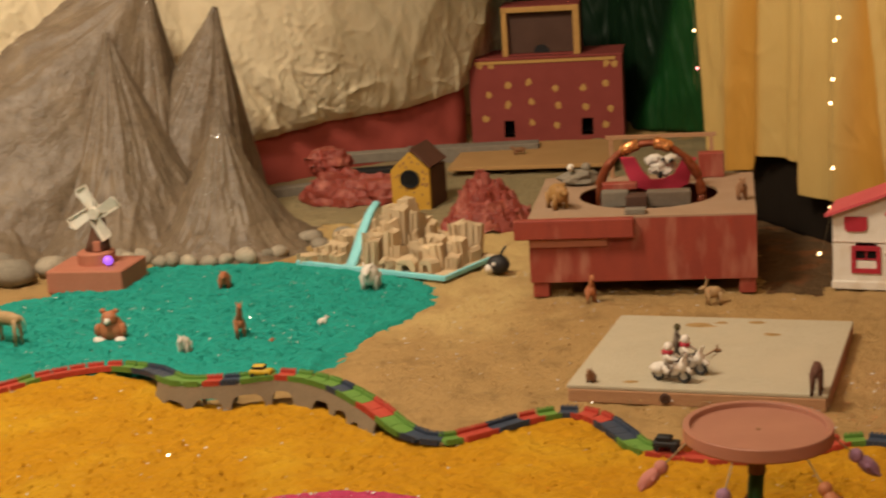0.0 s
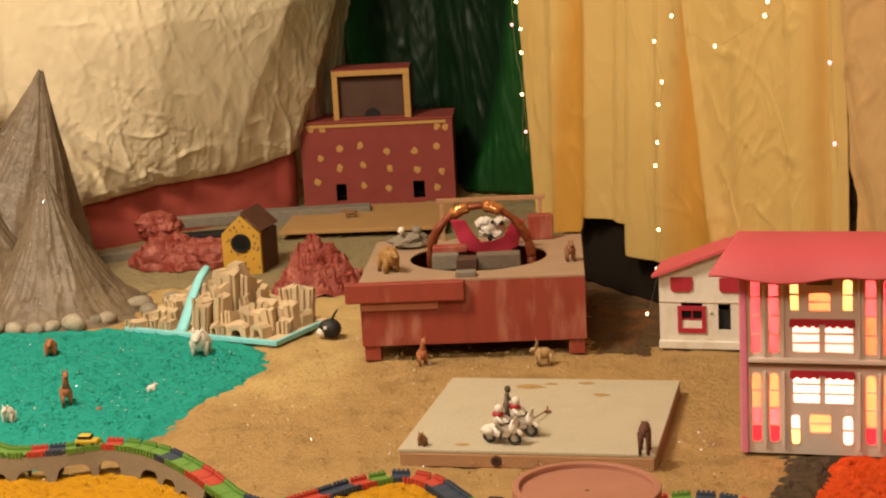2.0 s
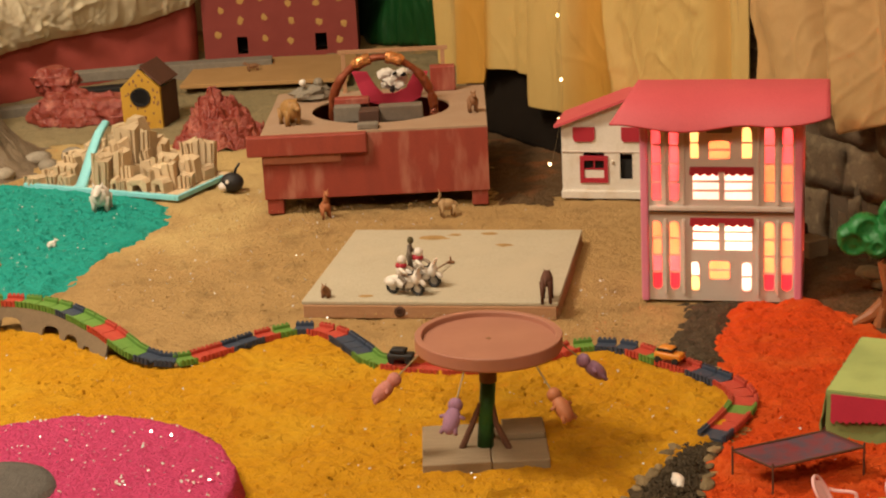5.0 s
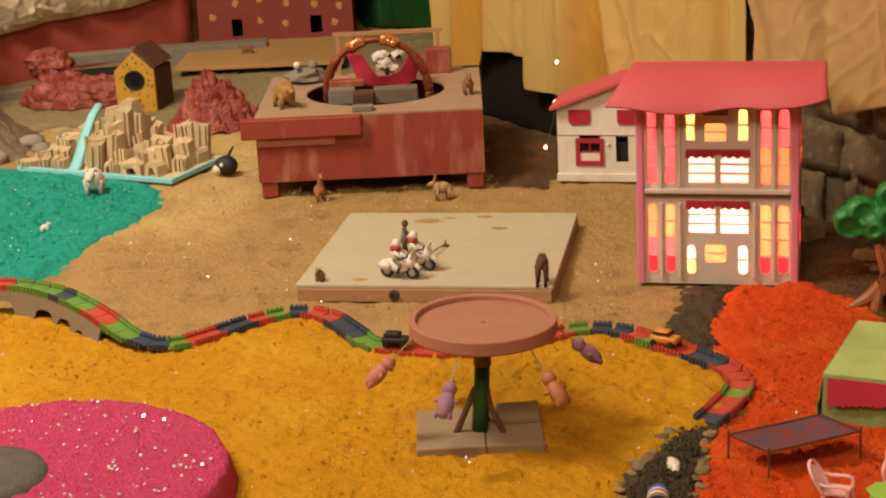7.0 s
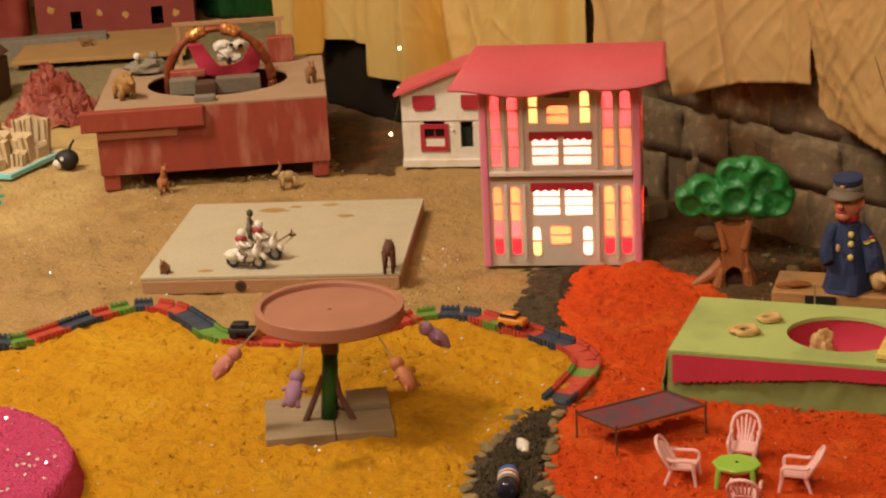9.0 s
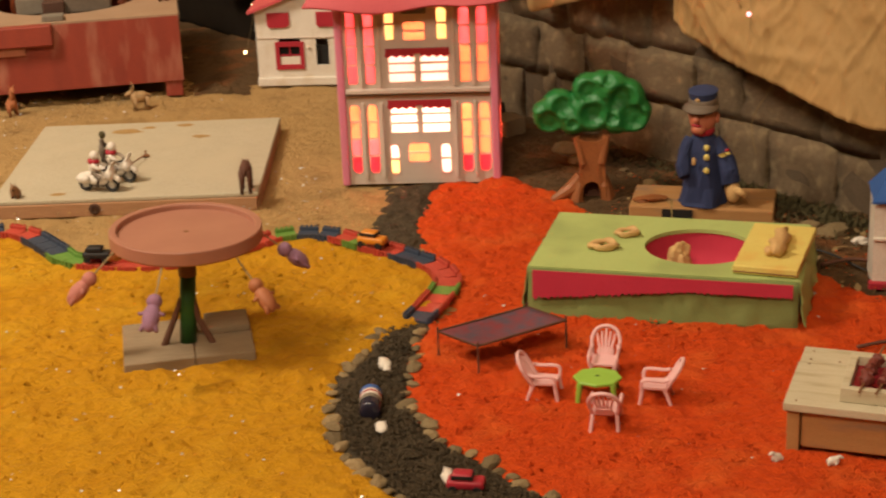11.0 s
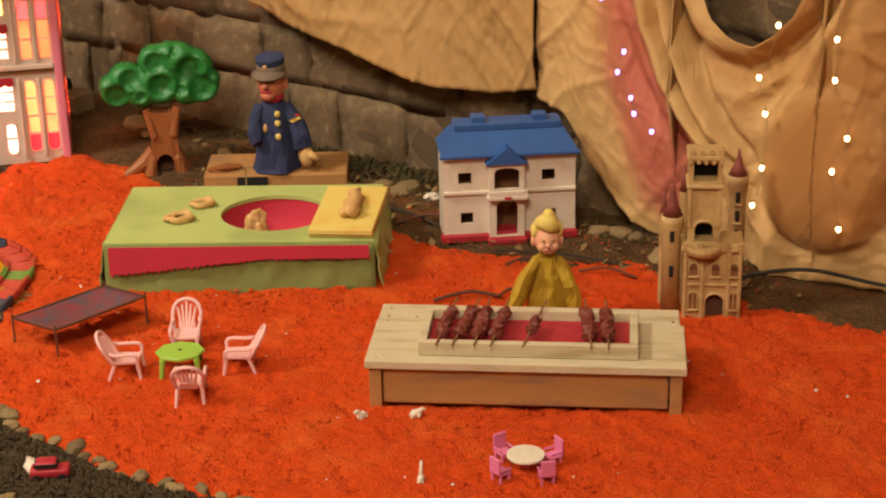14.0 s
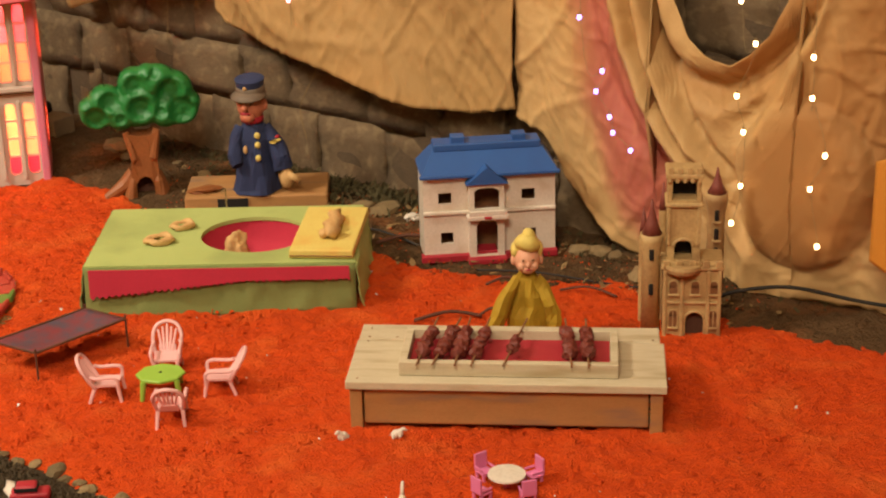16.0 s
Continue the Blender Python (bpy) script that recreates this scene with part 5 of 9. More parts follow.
ob = part("red_volcano", ledges(bm, 0.024, 3.0), M["redrock"])
ob.location = (-0.580, 4.47, -0.004)
tagged(ob, "red painted volcano-shaped mound with pale flecks", "mound", "red painted rocks")
for x, y, z, rz, size, mat, label in ((-0.93, 5.02, 0.075, 12, (0.26, 0.05, 0.03), "greyblock", "grey plank lying behind the red rocks"), (-0.94, 4.99, 0.0, 12, (0.20, 0.06, 0.058), "black", "dark box under a grey plank"),
                                      (-0.72, 5.36, 0.0, 4, (0.42, 0.07, 0.05), "greyblock", "grey timber along the foot of the backdrop"), (-1.22, 4.90, 0.0, 25, (0.24, 0.05, 0.03), "greyblock", "grey plank at the foot of the cloth")):
    bm = box(bmesh.new(), (0, 0, size[2] / 2), size, 0.003)
    ob = part("plank", roughen(bm, 0.002, 20), M[mat])
    ob.matrix_world = pose(x, y, z, 0, 0, rz)
    tagged(ob, label, "plank")

# ---- red card building with mustard dots ----
tower = thing("red_building", pose(-0.752, 5.63, 0.0), "red painted card building with mustard dots", "model building")
doors = [(0.108, 0.018, 0.142, 0.075), (0.362, 0.018, 0.400, 0.075)]
bm = bmesh.new()
pierced(bm, 0.5, 0.275, doors, 0.008)
part("front_wall", bm, M["redcard"], tower)
part("side_wall", box(bmesh.new(), (0.004, 0.105, 0.1375), (0.008, 0.194, 0.275)), M["redcard"], tower)
part("side_wall", box(bmesh.new(), (0.496, 0.105, 0.1375), (0.008, 0.194, 0.275)), M["redcard"], tower)
part("back_wall", box(bmesh.new(), (0.25, 0.206, 0.1375), (0.5, 0.008, 0.275)), M["redcard"], tower)
part("roof_slab", box(bmesh.new(), (0.25, 0.105, 0.279), (0.506, 0.215, 0.008), 0.002), M["redcard"], tower)
part("dark_room", box(bmesh.new(), (0.25, 0.12, 0.06), (0.46, 0.01, 0.1)), M["black"], tower)
bm = box(bmesh.new(), (0.25, -0.002, 0.268), (0.46, 0.003, 0.010))
part("band", bm, M["dot"], tower, "mustard painted band")
for x, z in ((0.062, 0.163), (0.128, 0.192), (0.124, 0.128), (0.049, 0.084), (0.196, 0.20), (0.201, 0.135), (0.20, 0.066), (0.282, 0.176), (0.288, 0.12), (0.282, 0.054), (0.373, 0.175), (0.378, 0.112), (0.446, 0.186), (0.458, 0.103), (0.037, 0.262), (0.074, 0.26), (0.45, 0.25), (0.477, 0.249), (0.441, 0.05)):
    bm = lump(0.0105, x * 77, (1.0, 0.12, 1.15), 2, 0.5)
    ob = part("dot", bm, M["dot"], tower)
    ob.location = (x, 0.0, z)
upper = part("upper_room", pierced(bmesh.new(), 0.254, 0.162, [(0.02, 0.004, 0.234, 0.142)], 0.16), M["redcard"], tower, "brown upper room with a mustard frame")
upper.location = (0.112, 0.03, 0.284)
part("back_panel", box(bmesh.new(), (0.127, 0.026, 0.078), (0.242, 0.006, 0.145)), M["brown_card"], upper)
bm = bmesh.new()
box(bm, (0.127, -0.003, 0.150), (0.254, 0.006, 0.018), 0.001)
box(bm, (0.010, -0.003, 0.070), (0.018, 0.006, 0.142), 0.001)
box(bm, (0.244, -0.003, 0.070), (0.020, 0.006, 0.142), 0.001)
part("frame", roughen(bm, 0.0015, 40), M["dot"], upper, "mustard painted frame")
bm = bmesh.new()
lathe(bm, [(0.026, 0), (0.026, 0.003)], 20)
ob = part("doorway", bm, M["black"], upper)
ob.matrix_local = Matrix.Translation((0.127, 0.0225, 0.006)) @ Matrix.Rotation(radians(90), 4, "X")
bm = box(bmesh.new(), (0, 0, 0.015), (0.50, 0.40, 0.012), 0.002)
for sx in (-0.2, 0.0, 0.2):
    box(bm, (sx, 0.1, 0.0), (0.03, 0.16, 0.02))
ob = part("cardboard_sheet", bm, M["card"])
ob.matrix_world = pose(-0.505, 5.27, 0.012, 0, 0, -2)
tagged(ob, "bare cardboard sheet lying before the red building", "cardboard")

# ---- red wooden table with a round well and a foil-wrapped arch ----
stage = thing("red_table", pose(-0.393, 3.70, 0, 0, 0, -1.0), "low red painted wooden table with a round opening", "table")
W_, D_ = 0.495, 0.44
well = [(0.255 + 0.158 * math.cos(k * math.tau / 40), 0.225 + 0.150 * math.sin(k * math.tau / 40)) for k in range(40)]
bm = bmesh.new()


def holed(bm, z, w, d, hole):
    o = [bm.verts.new(p) for p in ((0, 0, z), (w, 0, z), (w, d, z), (0, d, z))]
    r = [bm.verts.new((x, y, z)) for x, y in hole]
    edges = [bm.edges.new((o[i], o[(i + 1) % 4])) for i in range(4)] + [bm.edges.new((r[i], r[(i + 1) % len(r)])) for i in range(len(r))]
    bmesh.ops.triangle_fill(bm, edges=edges, use_beauty=True)
    return o, r


def holed_slab(w, d, z, thick, hole):
    bm = bmesh.new()
    ta, ra = holed(bm, z, w, d, hole)
    tb, rb = holed(bm, z - thick, w, d, hole)
    for a, b in ((ta, tb), (ra, rb)):
        for i in range(len(a)):
            bm.faces.new((a[i], a[(i + 1) % len(a)], b[(i + 1) % len(a)], b[i]))
    bmesh.ops.recalc_face_normals(bm, faces=bm.faces)
    return bm


part("tabletop", holed_slab(W_, D_, 0.180, 0.004, well), M["ply"], stage, "dusty pinkish-brown top board")
for bname, c, s in (("front_board", (W_ / 2, 0.006, 0.105), (W_, 0.012, 0.142)), ("back_board", (W_ / 2, D_ - 0.006, 0.105), (W_, 0.012, 0.142)), ("side_board", (0.006, D_ / 2, 0.105), (0.012, D_ - 0.026, 0.142)), ("side_board", (W_ - 0.006, D_ / 2, 0.105), (0.012, D_ - 0.026, 0.142))):
    bm = bmesh.new()
    box(bm, c, s, 0.0015)
    part(bname, bm, M["redwood"], stage)
bm = box(bmesh.new(), (W_ / 2, D_ / 2, 0.05), (W_ - 0.03, D_ - 0.03, 0.006))
part("shelf", bm, M["brown_card"], stage)
part("front_plank", box(bmesh.new(), (0.101, -0.010, 0.158), (0.262, 0.022, 0.044), 0.003), M["redwood"], stage, "red plank nailed across the front")
part("lower_rail", box(bmesh.new(), (0.088, -0.004, 0.125), (0.17, 0.010, 0.018), 0.002), M["palebrick"], stage, "paler worn rail below the plank")
for x, y in ((0.022, 0.02), (W_ - 0.022, 0.02), (0.022, D_ - 0.02), (W_ - 0.022, D_ - 0.02)):
    part("leg", box(bmesh.new(), (x, y, 0.018), (0.036, 0.03, 0.036), 0.002), M["redwood"], stage)
arch = thing("foil_arch", pose(-0.130, 3.925, 0.052, 0, 0, 0), "arch wound with copper foil over the table's opening", "arch")
HOOP_X, HOOP_Z = 0.118, 0.128


def on_hoop(deg):
    return Vector((HOOP_X * math.cos(radians(deg)), 0, 0.118 + HOOP_Z * math.sin(radians(deg))))


bm = tube(bmesh.new(), [on_hoop(-60 + 300 * k / 40) for k in range(41)], 0.0085, 10)
part("hoop", roughen(bm, 0.003, 60, 2), M["hoop"], arch, "dark red-brown hoop", True)
for deg, half, mat in ((34, 13, "hoop"), (74, 10, "copper"), (111, 10, "copper"), (150, 15, "hoop"), (6, 12, "hoop")):
    bm = tube(bmesh.new(), [on_hoop(deg + half * k / 4) for k in range(-4, 5)], [0.0125, 0.0145, 0.0150, 0.0138, 0.0150, 0.0140, 0.0152, 0.0140, 0.0120], 14)
    if mat == "hoop":
        bm.free()
        bm = tube(bmesh.new(), [on_hoop(deg + half * k / 4) for k in range(-4, 5)], [0.0095, 0.0108, 0.0112, 0.0106, 0.0112, 0.0108, 0.0112, 0.0106, 0.0095], 14)
    part("foil_sleeve", roughen(bm, 0.0016, 90, deg), M[mat], arch, "shiny crumpled copper foil sleeve" if mat == "copper" else "dull copper foil sleeve")
for sx in (-1, 1):
    part("foot_block", box(bmesh.new(), (0.105 * sx, 0, 0.012), (0.06, 0.07, 0.026), 0.004), M["brown_card"], arch)
for x, y, z, s, mat, label in ((-0.206, 3.830, 0.192, (0.060, 0.034, 0.036), "greyblock", "small grey block at the rim of the well"), (-0.158, 3.815, 0.180, (0.046, 0.036, 0.046), "brown_card", "dark brown block at the rim of the well"),
                               (-0.086, 3.830, 0.190, (0.098, 0.034, 0.036), "toy_grey", "long grey-brown block at the rim of the well"), (-0.196, 3.870, 0.212, (0.080, 0.030, 0.016), "redwood", "thin red block lying in the well")):
    bm = box(bmesh.new(), (0, 0, 0), s, 0.003)
    ob = part("well_block", roughen(bm, 0.002, 60, x), M[mat])
    ob.location = (x, y, z)
    tagged(ob, label, "block", "blocks of the well")
    low = z - s[2] / 2
    bm = box(bmesh.new(), (0, 0, 0), (s[0] - 0.006, 0.02, low - 0.052))
    ob = part("block_prop", bm, M["brown_card"])
    ob.location = (x, y + 0.004, (low + 0.052) / 2)
    tagged(ob, "brown prop under a block in the well", "prop", "block props")
bm = box(bmesh.new(), (0, 0, 0.006), (0.045, 0.03, 0.012), 0.002)
ob = part("grey_block", roughen(bm, 0.001, 60), M["greyblock"])
ob.location = (-0.158, 3.722, 0.18)
tagged(ob, "flat grey block on the table's front edge", "block", "blocks of the well")
bm = prism(bmesh.new(), [(-0.086, 0.066), (-0.061, 0.0), (-0.030, -0.012), (0.045, -0.012), (0.070, 0.004), (0.090, 0.062), (0.060, 0.064), (0.036, 0.026), (0.009, 0.014), (-0.018, 0.014), (-0.036, 0.032), (-0.053, 0.068)], 0.010)
ob = part("red_ribbon", roughen(bm, 0.004, 40), M["crimsoncloth"])
ob.matrix_world = pose(-0.112, 3.985, 0.186)
tagged(ob, "red cloth band slung inside the arch", "ribbon")
bm = box(bmesh.new(), (0, 0, 0), (0.02, 0.02, 0.13))
ob = part("ribbon_stand", bm, M["brown_card"])
ob.location = (-0.112, 4.005, 0.118)
tagged(ob, "brown stand behind the red band in the well", "stand")
bm = lump(0.025, 6, (1.25, 0.8, 0.95), 4, 0.5)
for x, y, z, r in ((0.042, 0.01, 0.020, 0.010), (-0.018, -0.008, 0.014, 0.013), (0.016, -0.010, 0.013, 0.014)):
    ball(bm, (x, y, z), (r * 1.2, r, r), 10)
for x, z, r in ((0.024, 0.012, 0.007), (-0.004, -0.018, 0.008), (0.004, 0.020, 0.004)):
    ball(bm, (x, -0.025 + abs(x) * 0.3, z), (r, 0.006, r), 8, 1)
ob = part("foil_lump", roughen(bm, 0.005, 60, 4), [M["white"], M["black"]])
ob.location = (-0.103, 4.025, 0.226)
tagged(ob, "crumpled white lump with dark hollows behind the red band", "lump")
bm = box(bmesh.new(), (0, 0, 0), (0.262, 0.012, 0.008))
for sx in (-0.14, 0.14):
    box(bm, (sx * 0.85, 0, -0.050), (0.010, 0.010, 0.098))
ob = part("back_rail", bm, M["slab_edge"])
ob.location = (-0.105, 4.120, 0.278)
tagged(ob, "thin pinkish wooden rail at the table's back", "rail")
ob = part("red_box", box(bmesh.new(), (0, 0, 0.03), (0.06, 0.03, 0.06), 0.003), M["redwood"])
ob.location = (0.012, 4.095, 0.18)
tagged(ob, "small red box at the back of the table", "box")
# a plastic box with a knob, made up here as a stone-textured lump
bm = lump(0.036, 12, (1.3, 0.8, 0.5), 3, 0.4)
ball(bm, (0.02, 0, 0.024), 0.012, 8)
ob = part("grey_rock", bm, M["stone"])
ob.location = (-0.302, 4.05, 0.198)
tagged(ob, "grey plastic box with a pale knob, shaped as a lump", "rock")
ob = part("white_ball", ball(bmesh.new(), (0, 0, 0), 0.009, 10), M["white"], None, smooth=True)
ob.location = (-0.318, 4.035, 0.226)
tagged(ob, "little white ball resting on the grey box", "ball")

# ---- pale slab ----
slab = thing("stone_slab", pose(0.003, 3.180, 0, 0, 0, -10.5), "pale stone slab on a raw wooden frame", "slab")
part("top", box(bmesh.new(), (0, 0, 0.025), (0.468, 0.458, 0.008), 0.002), M["slab"], slab)
for bname, c, s in (("front_edge", (0, -0.226, 0.009), (0.462, 0.012, 0.024)), ("back_edge", (0, 0.226, 0.009), (0.462, 0.012, 0.024)), ("side_edge", (-0.229, 0, 0.009), (0.012, 0.432, 0.024)), ("side_edge", (0.229, 0, 0.009), (0.012, 0.432, 0.024))):
    part(bname, box(bmesh.new(), c, s, 0.0015), M["slab_edge"], slab)
bm = lathe(bmesh.new(), [(0.010, 0), (0.010, 0.004), (0.006, 0.005), (0.006, 0.002)], 16)
ob = part("knot", bm, M["brown_card"], slab, "round dark knot in the wood")
ob.matrix_local = Matrix.Translation((-0.052, -0.2315, 0.011)) @ Matrix.Rotation(radians(90), 4, "X")

for x, y, k in ((-0.06, 0.17, 1.0), (0.05, 0.20, 0.6), (0.09, 0.12, 0.6), (-0.02, 0.19, 0.5), (-0.12, -0.20, 0.5)):
    ob = part("dirt_smear", lump(0.016 * k, x * 50, (1.8, 1.0, 0.10), 2, 0.5), M["sand"], slab, "smear of sand")
    ob.location = (x, y, 0.029)

# ---- toy motorcycles ----
def motorcycle(x, y, turn, pillion):
    label = "tiny white toy motorcycle with a white rider" + (" and a dark passenger" if pillion else "")
    bike = thing("toy_motorcycle", pose(x, y, 0.029, 0, 0, turn), label, "toy motorcycle", "toy motorcycles")
    for wx in (-0.024, 0.026):
        bm = bmesh.new()
        tube(bm, [(wx + 0.0105 * math.cos(a), 0, 0.0138 + 0.0105 * math.sin(a)) for a in (k * math.tau / 16 for k in range(16))], 0.0034, 6, closed=True)
        w = part("wheel", bm, M["toy_black"], bike)
        part("rim", rod(bmesh.new(), (wx, -0.002, 0.0138), (wx, 0.002, 0.0138), 0.007, 0.007, 12), M["silver"], w)
        part("mudguard", tube(bmesh.new(), [(wx + 0.016 * math.cos(a), 0, 0.0138 + 0.016 * math.sin(a)) for a in (radians(20 + 14 * k) for k in range(11))], [0.003] + [0.0048] * 9 + [0.003], 7), M["toy_white"], w, "white mudguard", True)
    bm = bmesh.new()
    ball(bm, (0.000, 0, 0.021), (0.021, 0.010, 0.010), 12)
    ball(bm, (0.012, 0, 0.030), (0.013, 0.010, 0.010), 12)
    ball(bm, (0.025, 0, 0.033), (0.008, 0.012, 0.013), 12)
    for sy in (-1, 1):
        ball(bm, (-0.022, 0.011 * sy, 0.025), (0.012, 0.006, 0.008), 10)
    rod(bm, (0.027, 0, 0.014), (0.018, 0, 0.038), 0.0024)
    part("body", bm, M["toy_white"], bike, "white fairing and panniers", True)
    part("engine", box(bmesh.new(), (0.0, 0, 0.013), (0.020, 0.014, 0.010), 0.002), M["greyblock"], bike, "grey engine block")
    part("windshield", prism(bmesh.new(), [(-0.010, 0.0), (0.010, 0.0), (0.007, 0.014), (-0.007, 0.014)], 0.0015, Matrix.Translation((0.027, 0, 0.042)) @ Matrix.Rotation(radians(90), 4, "Z") @ Matrix.Rotation(radians(20), 4, "X")), M["toy_white"], bike)
    bm = bmesh.new()
    tube(bm, [(0.016, 0, 0.040), (0.012, 0.014, 0.043)], 0.0016, 6)
    tube(bm, [(0.016, 0, 0.040), (0.012, -0.014, 0.043)], 0.0016, 6)
    part("handlebar", bm, M["toy_black"], bike)
    bm = bmesh.new()
    ball(bm, (-0.006, 0, 0.046), (0.0085, 0.010, 0.014), 12)
    ball(bm, (-0.003, 0, 0.0655), (0.0085, 0.0085, 0.0090), 12)
    for sy in (-1, 1):
        tube(bm, [(-0.004, 0.009 * sy, 0.052), (0.006, 0.013 * sy, 0.047), (0.013, 0.012 * sy, 0.043)], [0.0036, 0.0032, 0.0028], 7)
    rider = part("rider", bm, M["toy_white"], bike, "plain white rider figure", True)
    bm = lathe(bmesh.new(), [(0.0090, 0.0), (0.0105, 0.002), (0.0105, 0.006), (0.0085, 0.008)], 16, (-0.005, 0, 0.052))
    part("harness", bm, M["crimson"], rider, "red harness", True)
    bm = bmesh.new()
    for sy in (-1, 1):
        tube(bm, [(-0.006, 0.007 * sy, 0.036), (0.008, 0.012 * sy, 0.030), (0.002, 0.012 * sy, 0.013)], [0.0042, 0.0040, 0.0034], 7)
    part("rider_legs", bm, M["toy_grey"], rider, "dark legs", True)
    if pillion:
        bm = bmesh.new()
        tube(bm, [(-0.020, 0, 0.034), (-0.022, 0, 0.056), (-0.020, 0, 0.078)], [0.0065, 0.0070, 0.0050], 9)
        for sy in (-1, 1):
            tube(bm, [(-0.021, 0.007 * sy, 0.070), (-0.012, 0.012 * sy, 0.058)], [0.0034, 0.0028], 6)
        figure = part("passenger", bm, M["toy_grey"], bike, "plain dark standing figure", True)
        part("passenger_head", ball(bmesh.new(), (-0.018, 0, 0.087), (0.0062, 0.0062, 0.0072), 10), M["weed"], figure, "dull green head", True)
    return bike


motorcycle(-0.080, 3.002, -25, False)
motorcycle(-0.050, 3.046, -25, True)
bm = tube(bmesh.new(), [(0, 0, 0.006), (-0.030, -0.075, 0.012), (-0.058, -0.140, 0.014)], 0.0014, 6)
rod(bm, (0, 0, 0), (0, 0, 0.014), 0.0022, 0.0012, 8)
ball(bm, (0, 0, 0.003), (0.008, 0.006, 0.003), 10)
ob = part("tether_rod", bm, M["toy_brown"])
ob.matrix_world = pose(0.006, 3.178, 0.029, 0, 0, 0)
tagged(ob, "dark pivot pin and thin rod tethering the toy motorcycles", "rod")

# ---- white doll house with crimson shutters ----
cottage = thing("white_doll_house", pose(0.263, 3.712, 0.002, 0, 0, -14), "white plastic doll house with crimson windows", "doll house")
HW, HH = 0.30, 0.165
holes = [(0.048, 0.045, 0.094, 0.088), (0.128, 0.025, 0.155, 0.083), (0.20, 0.045, 0.246, 0.088)]
bm = bmesh.new()
pierced(bm, HW, HH - 0.018, holes, 0.006, Matrix.Translation((0, 0, 0.018)), 0, 0.0, 0.0)
part("front_wall", bm, M["white"], cottage)
part("side_wall", box(bmesh.new(), (0.003, 0.055, 0.092), (0.006, 0.098, 0.147)), M["white"], cottage)
part("side_wall", box(bmesh.new(), (HW - 0.003, 0.055, 0.092), (0.006, 0.098, 0.147)), M["white"], cottage)
part("back_wall", box(bmesh.new(), (HW / 2, 0.107, 0.092), (HW, 0.006, 0.147)), M["white"], cottage)
for y in (0.0, 0.104):
    part("gable", prism(bmesh.new(), [(0, 0.165), (HW, 0.165), (HW / 2, 0.222)], 0.006, Matrix.Translation((0, y, 0))), M["white"], cottage)
part("plinth", box(bmesh.new(), (HW / 2, 0.052, 0.009), (HW + 0.004, 0.118, 0.018), 0.002), M["white"], cottage)
part("floor_line", box(bmesh.new(), (HW / 2, -0.001, 0.105), (HW, 0.003, 0.002)), M["house_grey"], cottage)
for sx in (-1, 1):
    bm = bmesh.new()
    prism(bm, [(0, 0), (0.175, 0), (0.175, 0.006), (0, 0.006)], 0.15)
    ob = part("roof_panel", bm, M["roof_pink"], cottage, "coral roof panel")
    ob.matrix_local = Matrix.Translation((HW / 2, -0.02, 0.229)) @ Matrix.Rotation(radians(20.8 if sx > 0 else 159.2), 4, "Y")
for x in (0.026, 0.132):
    bm = bmesh.new()
    prism(bm, [(0.004, 0.128), (0.040, 0.128), (0.048, 0.134), (0.048, 0.160), (0.0, 0.160), (0.0, 0.134)], 0.004, Matrix.Translation((x, -0.004, 0)))
    part("shutter", bm, M["crimson"], cottage, "crimson closed shutter")
for x in (0.048, 0.20):
    w = part("window_frame", pierced(bmesh.new(), 0.062, 0.060, [(0.009, 0.010, 0.053, 0.050)], 0.006, Matrix.Translation((x - 0.008, -0.004, 0.054 - 0.018))), M["crimson"], cottage, "crimson window frame")
    part("lattice", box(box(bmesh.new(), (x + 0.023, 0.002, 0.066), (0.046, 0.003, 0.003)), (x + 0.023, 0.002, 0.066), (0.003, 0.003, 0.04)), M["crimson"], w)
    part("dark_pane", box(bmesh.new(), (x + 0.023, 0.010, 0.066), (0.05, 0.002, 0.05)), M["black"], w)
part("door", box(bmesh.new(), (0.1415, 0.012, 0.055), (0.03, 0.002, 0.062)), M["black"], cottage, "dark doorway")
part("knob", ball(bmesh.new(), (0.112, -0.003, 0.083), 0.004, 8), M["white"], cottage)

# ---- tall lit doll house ----
house = thing("lit_doll_house", pose(0.350, 2.992, 0.0, 0, 0, -13.5), "pink and grey two-storey doll house lit from inside", "doll house")
PW, PH, PD = 0.284, 0.328, 0.135


def uu(px):
    return px * PW


def zz(y):
    return (483 - y) * PH / 312


lit = []   # openings: x0, z0, x1, z1, film, tall columns get more bars
for u0, u1 in ((0.070, 0.128), (0.180, 0.240), (0.765, 0.828), (0.872, 0.938)):
    warm = u0 > 0.5
    lit.append((uu(u0), zz(306), uu(u1), zz(178), ["pane_orange" if warm else "pane_pink", "pane_orange" if warm else "pane_pink", "pane_pink", "pane_pink"]))
    lit.append((uu(u0), zz(463), uu(u1), zz(342), ["pane_red", "pane_orange" if warm else "pane_pink", "pane_orange", "pane_orange"]))
for y0, y1, low in ((232, 178, 0), (465, 413, 1)):
    for u0, u1 in ((0.312, 0.365), (0.628, 0.688)):
        lit.append((uu(u0), zz(y0), uu(u1), zz(y1), ["pane_yellow" if not low or u0 < 0.5 else "pane_white", "pane_white" if low else "pane_yellow"]))
for y0, y1 in ((233, 202), (444, 412)):
    lit.append((uu(0.425), zz(y0), uu(0.555), zz(y1), ["pane_orange", "pane_orange"]))
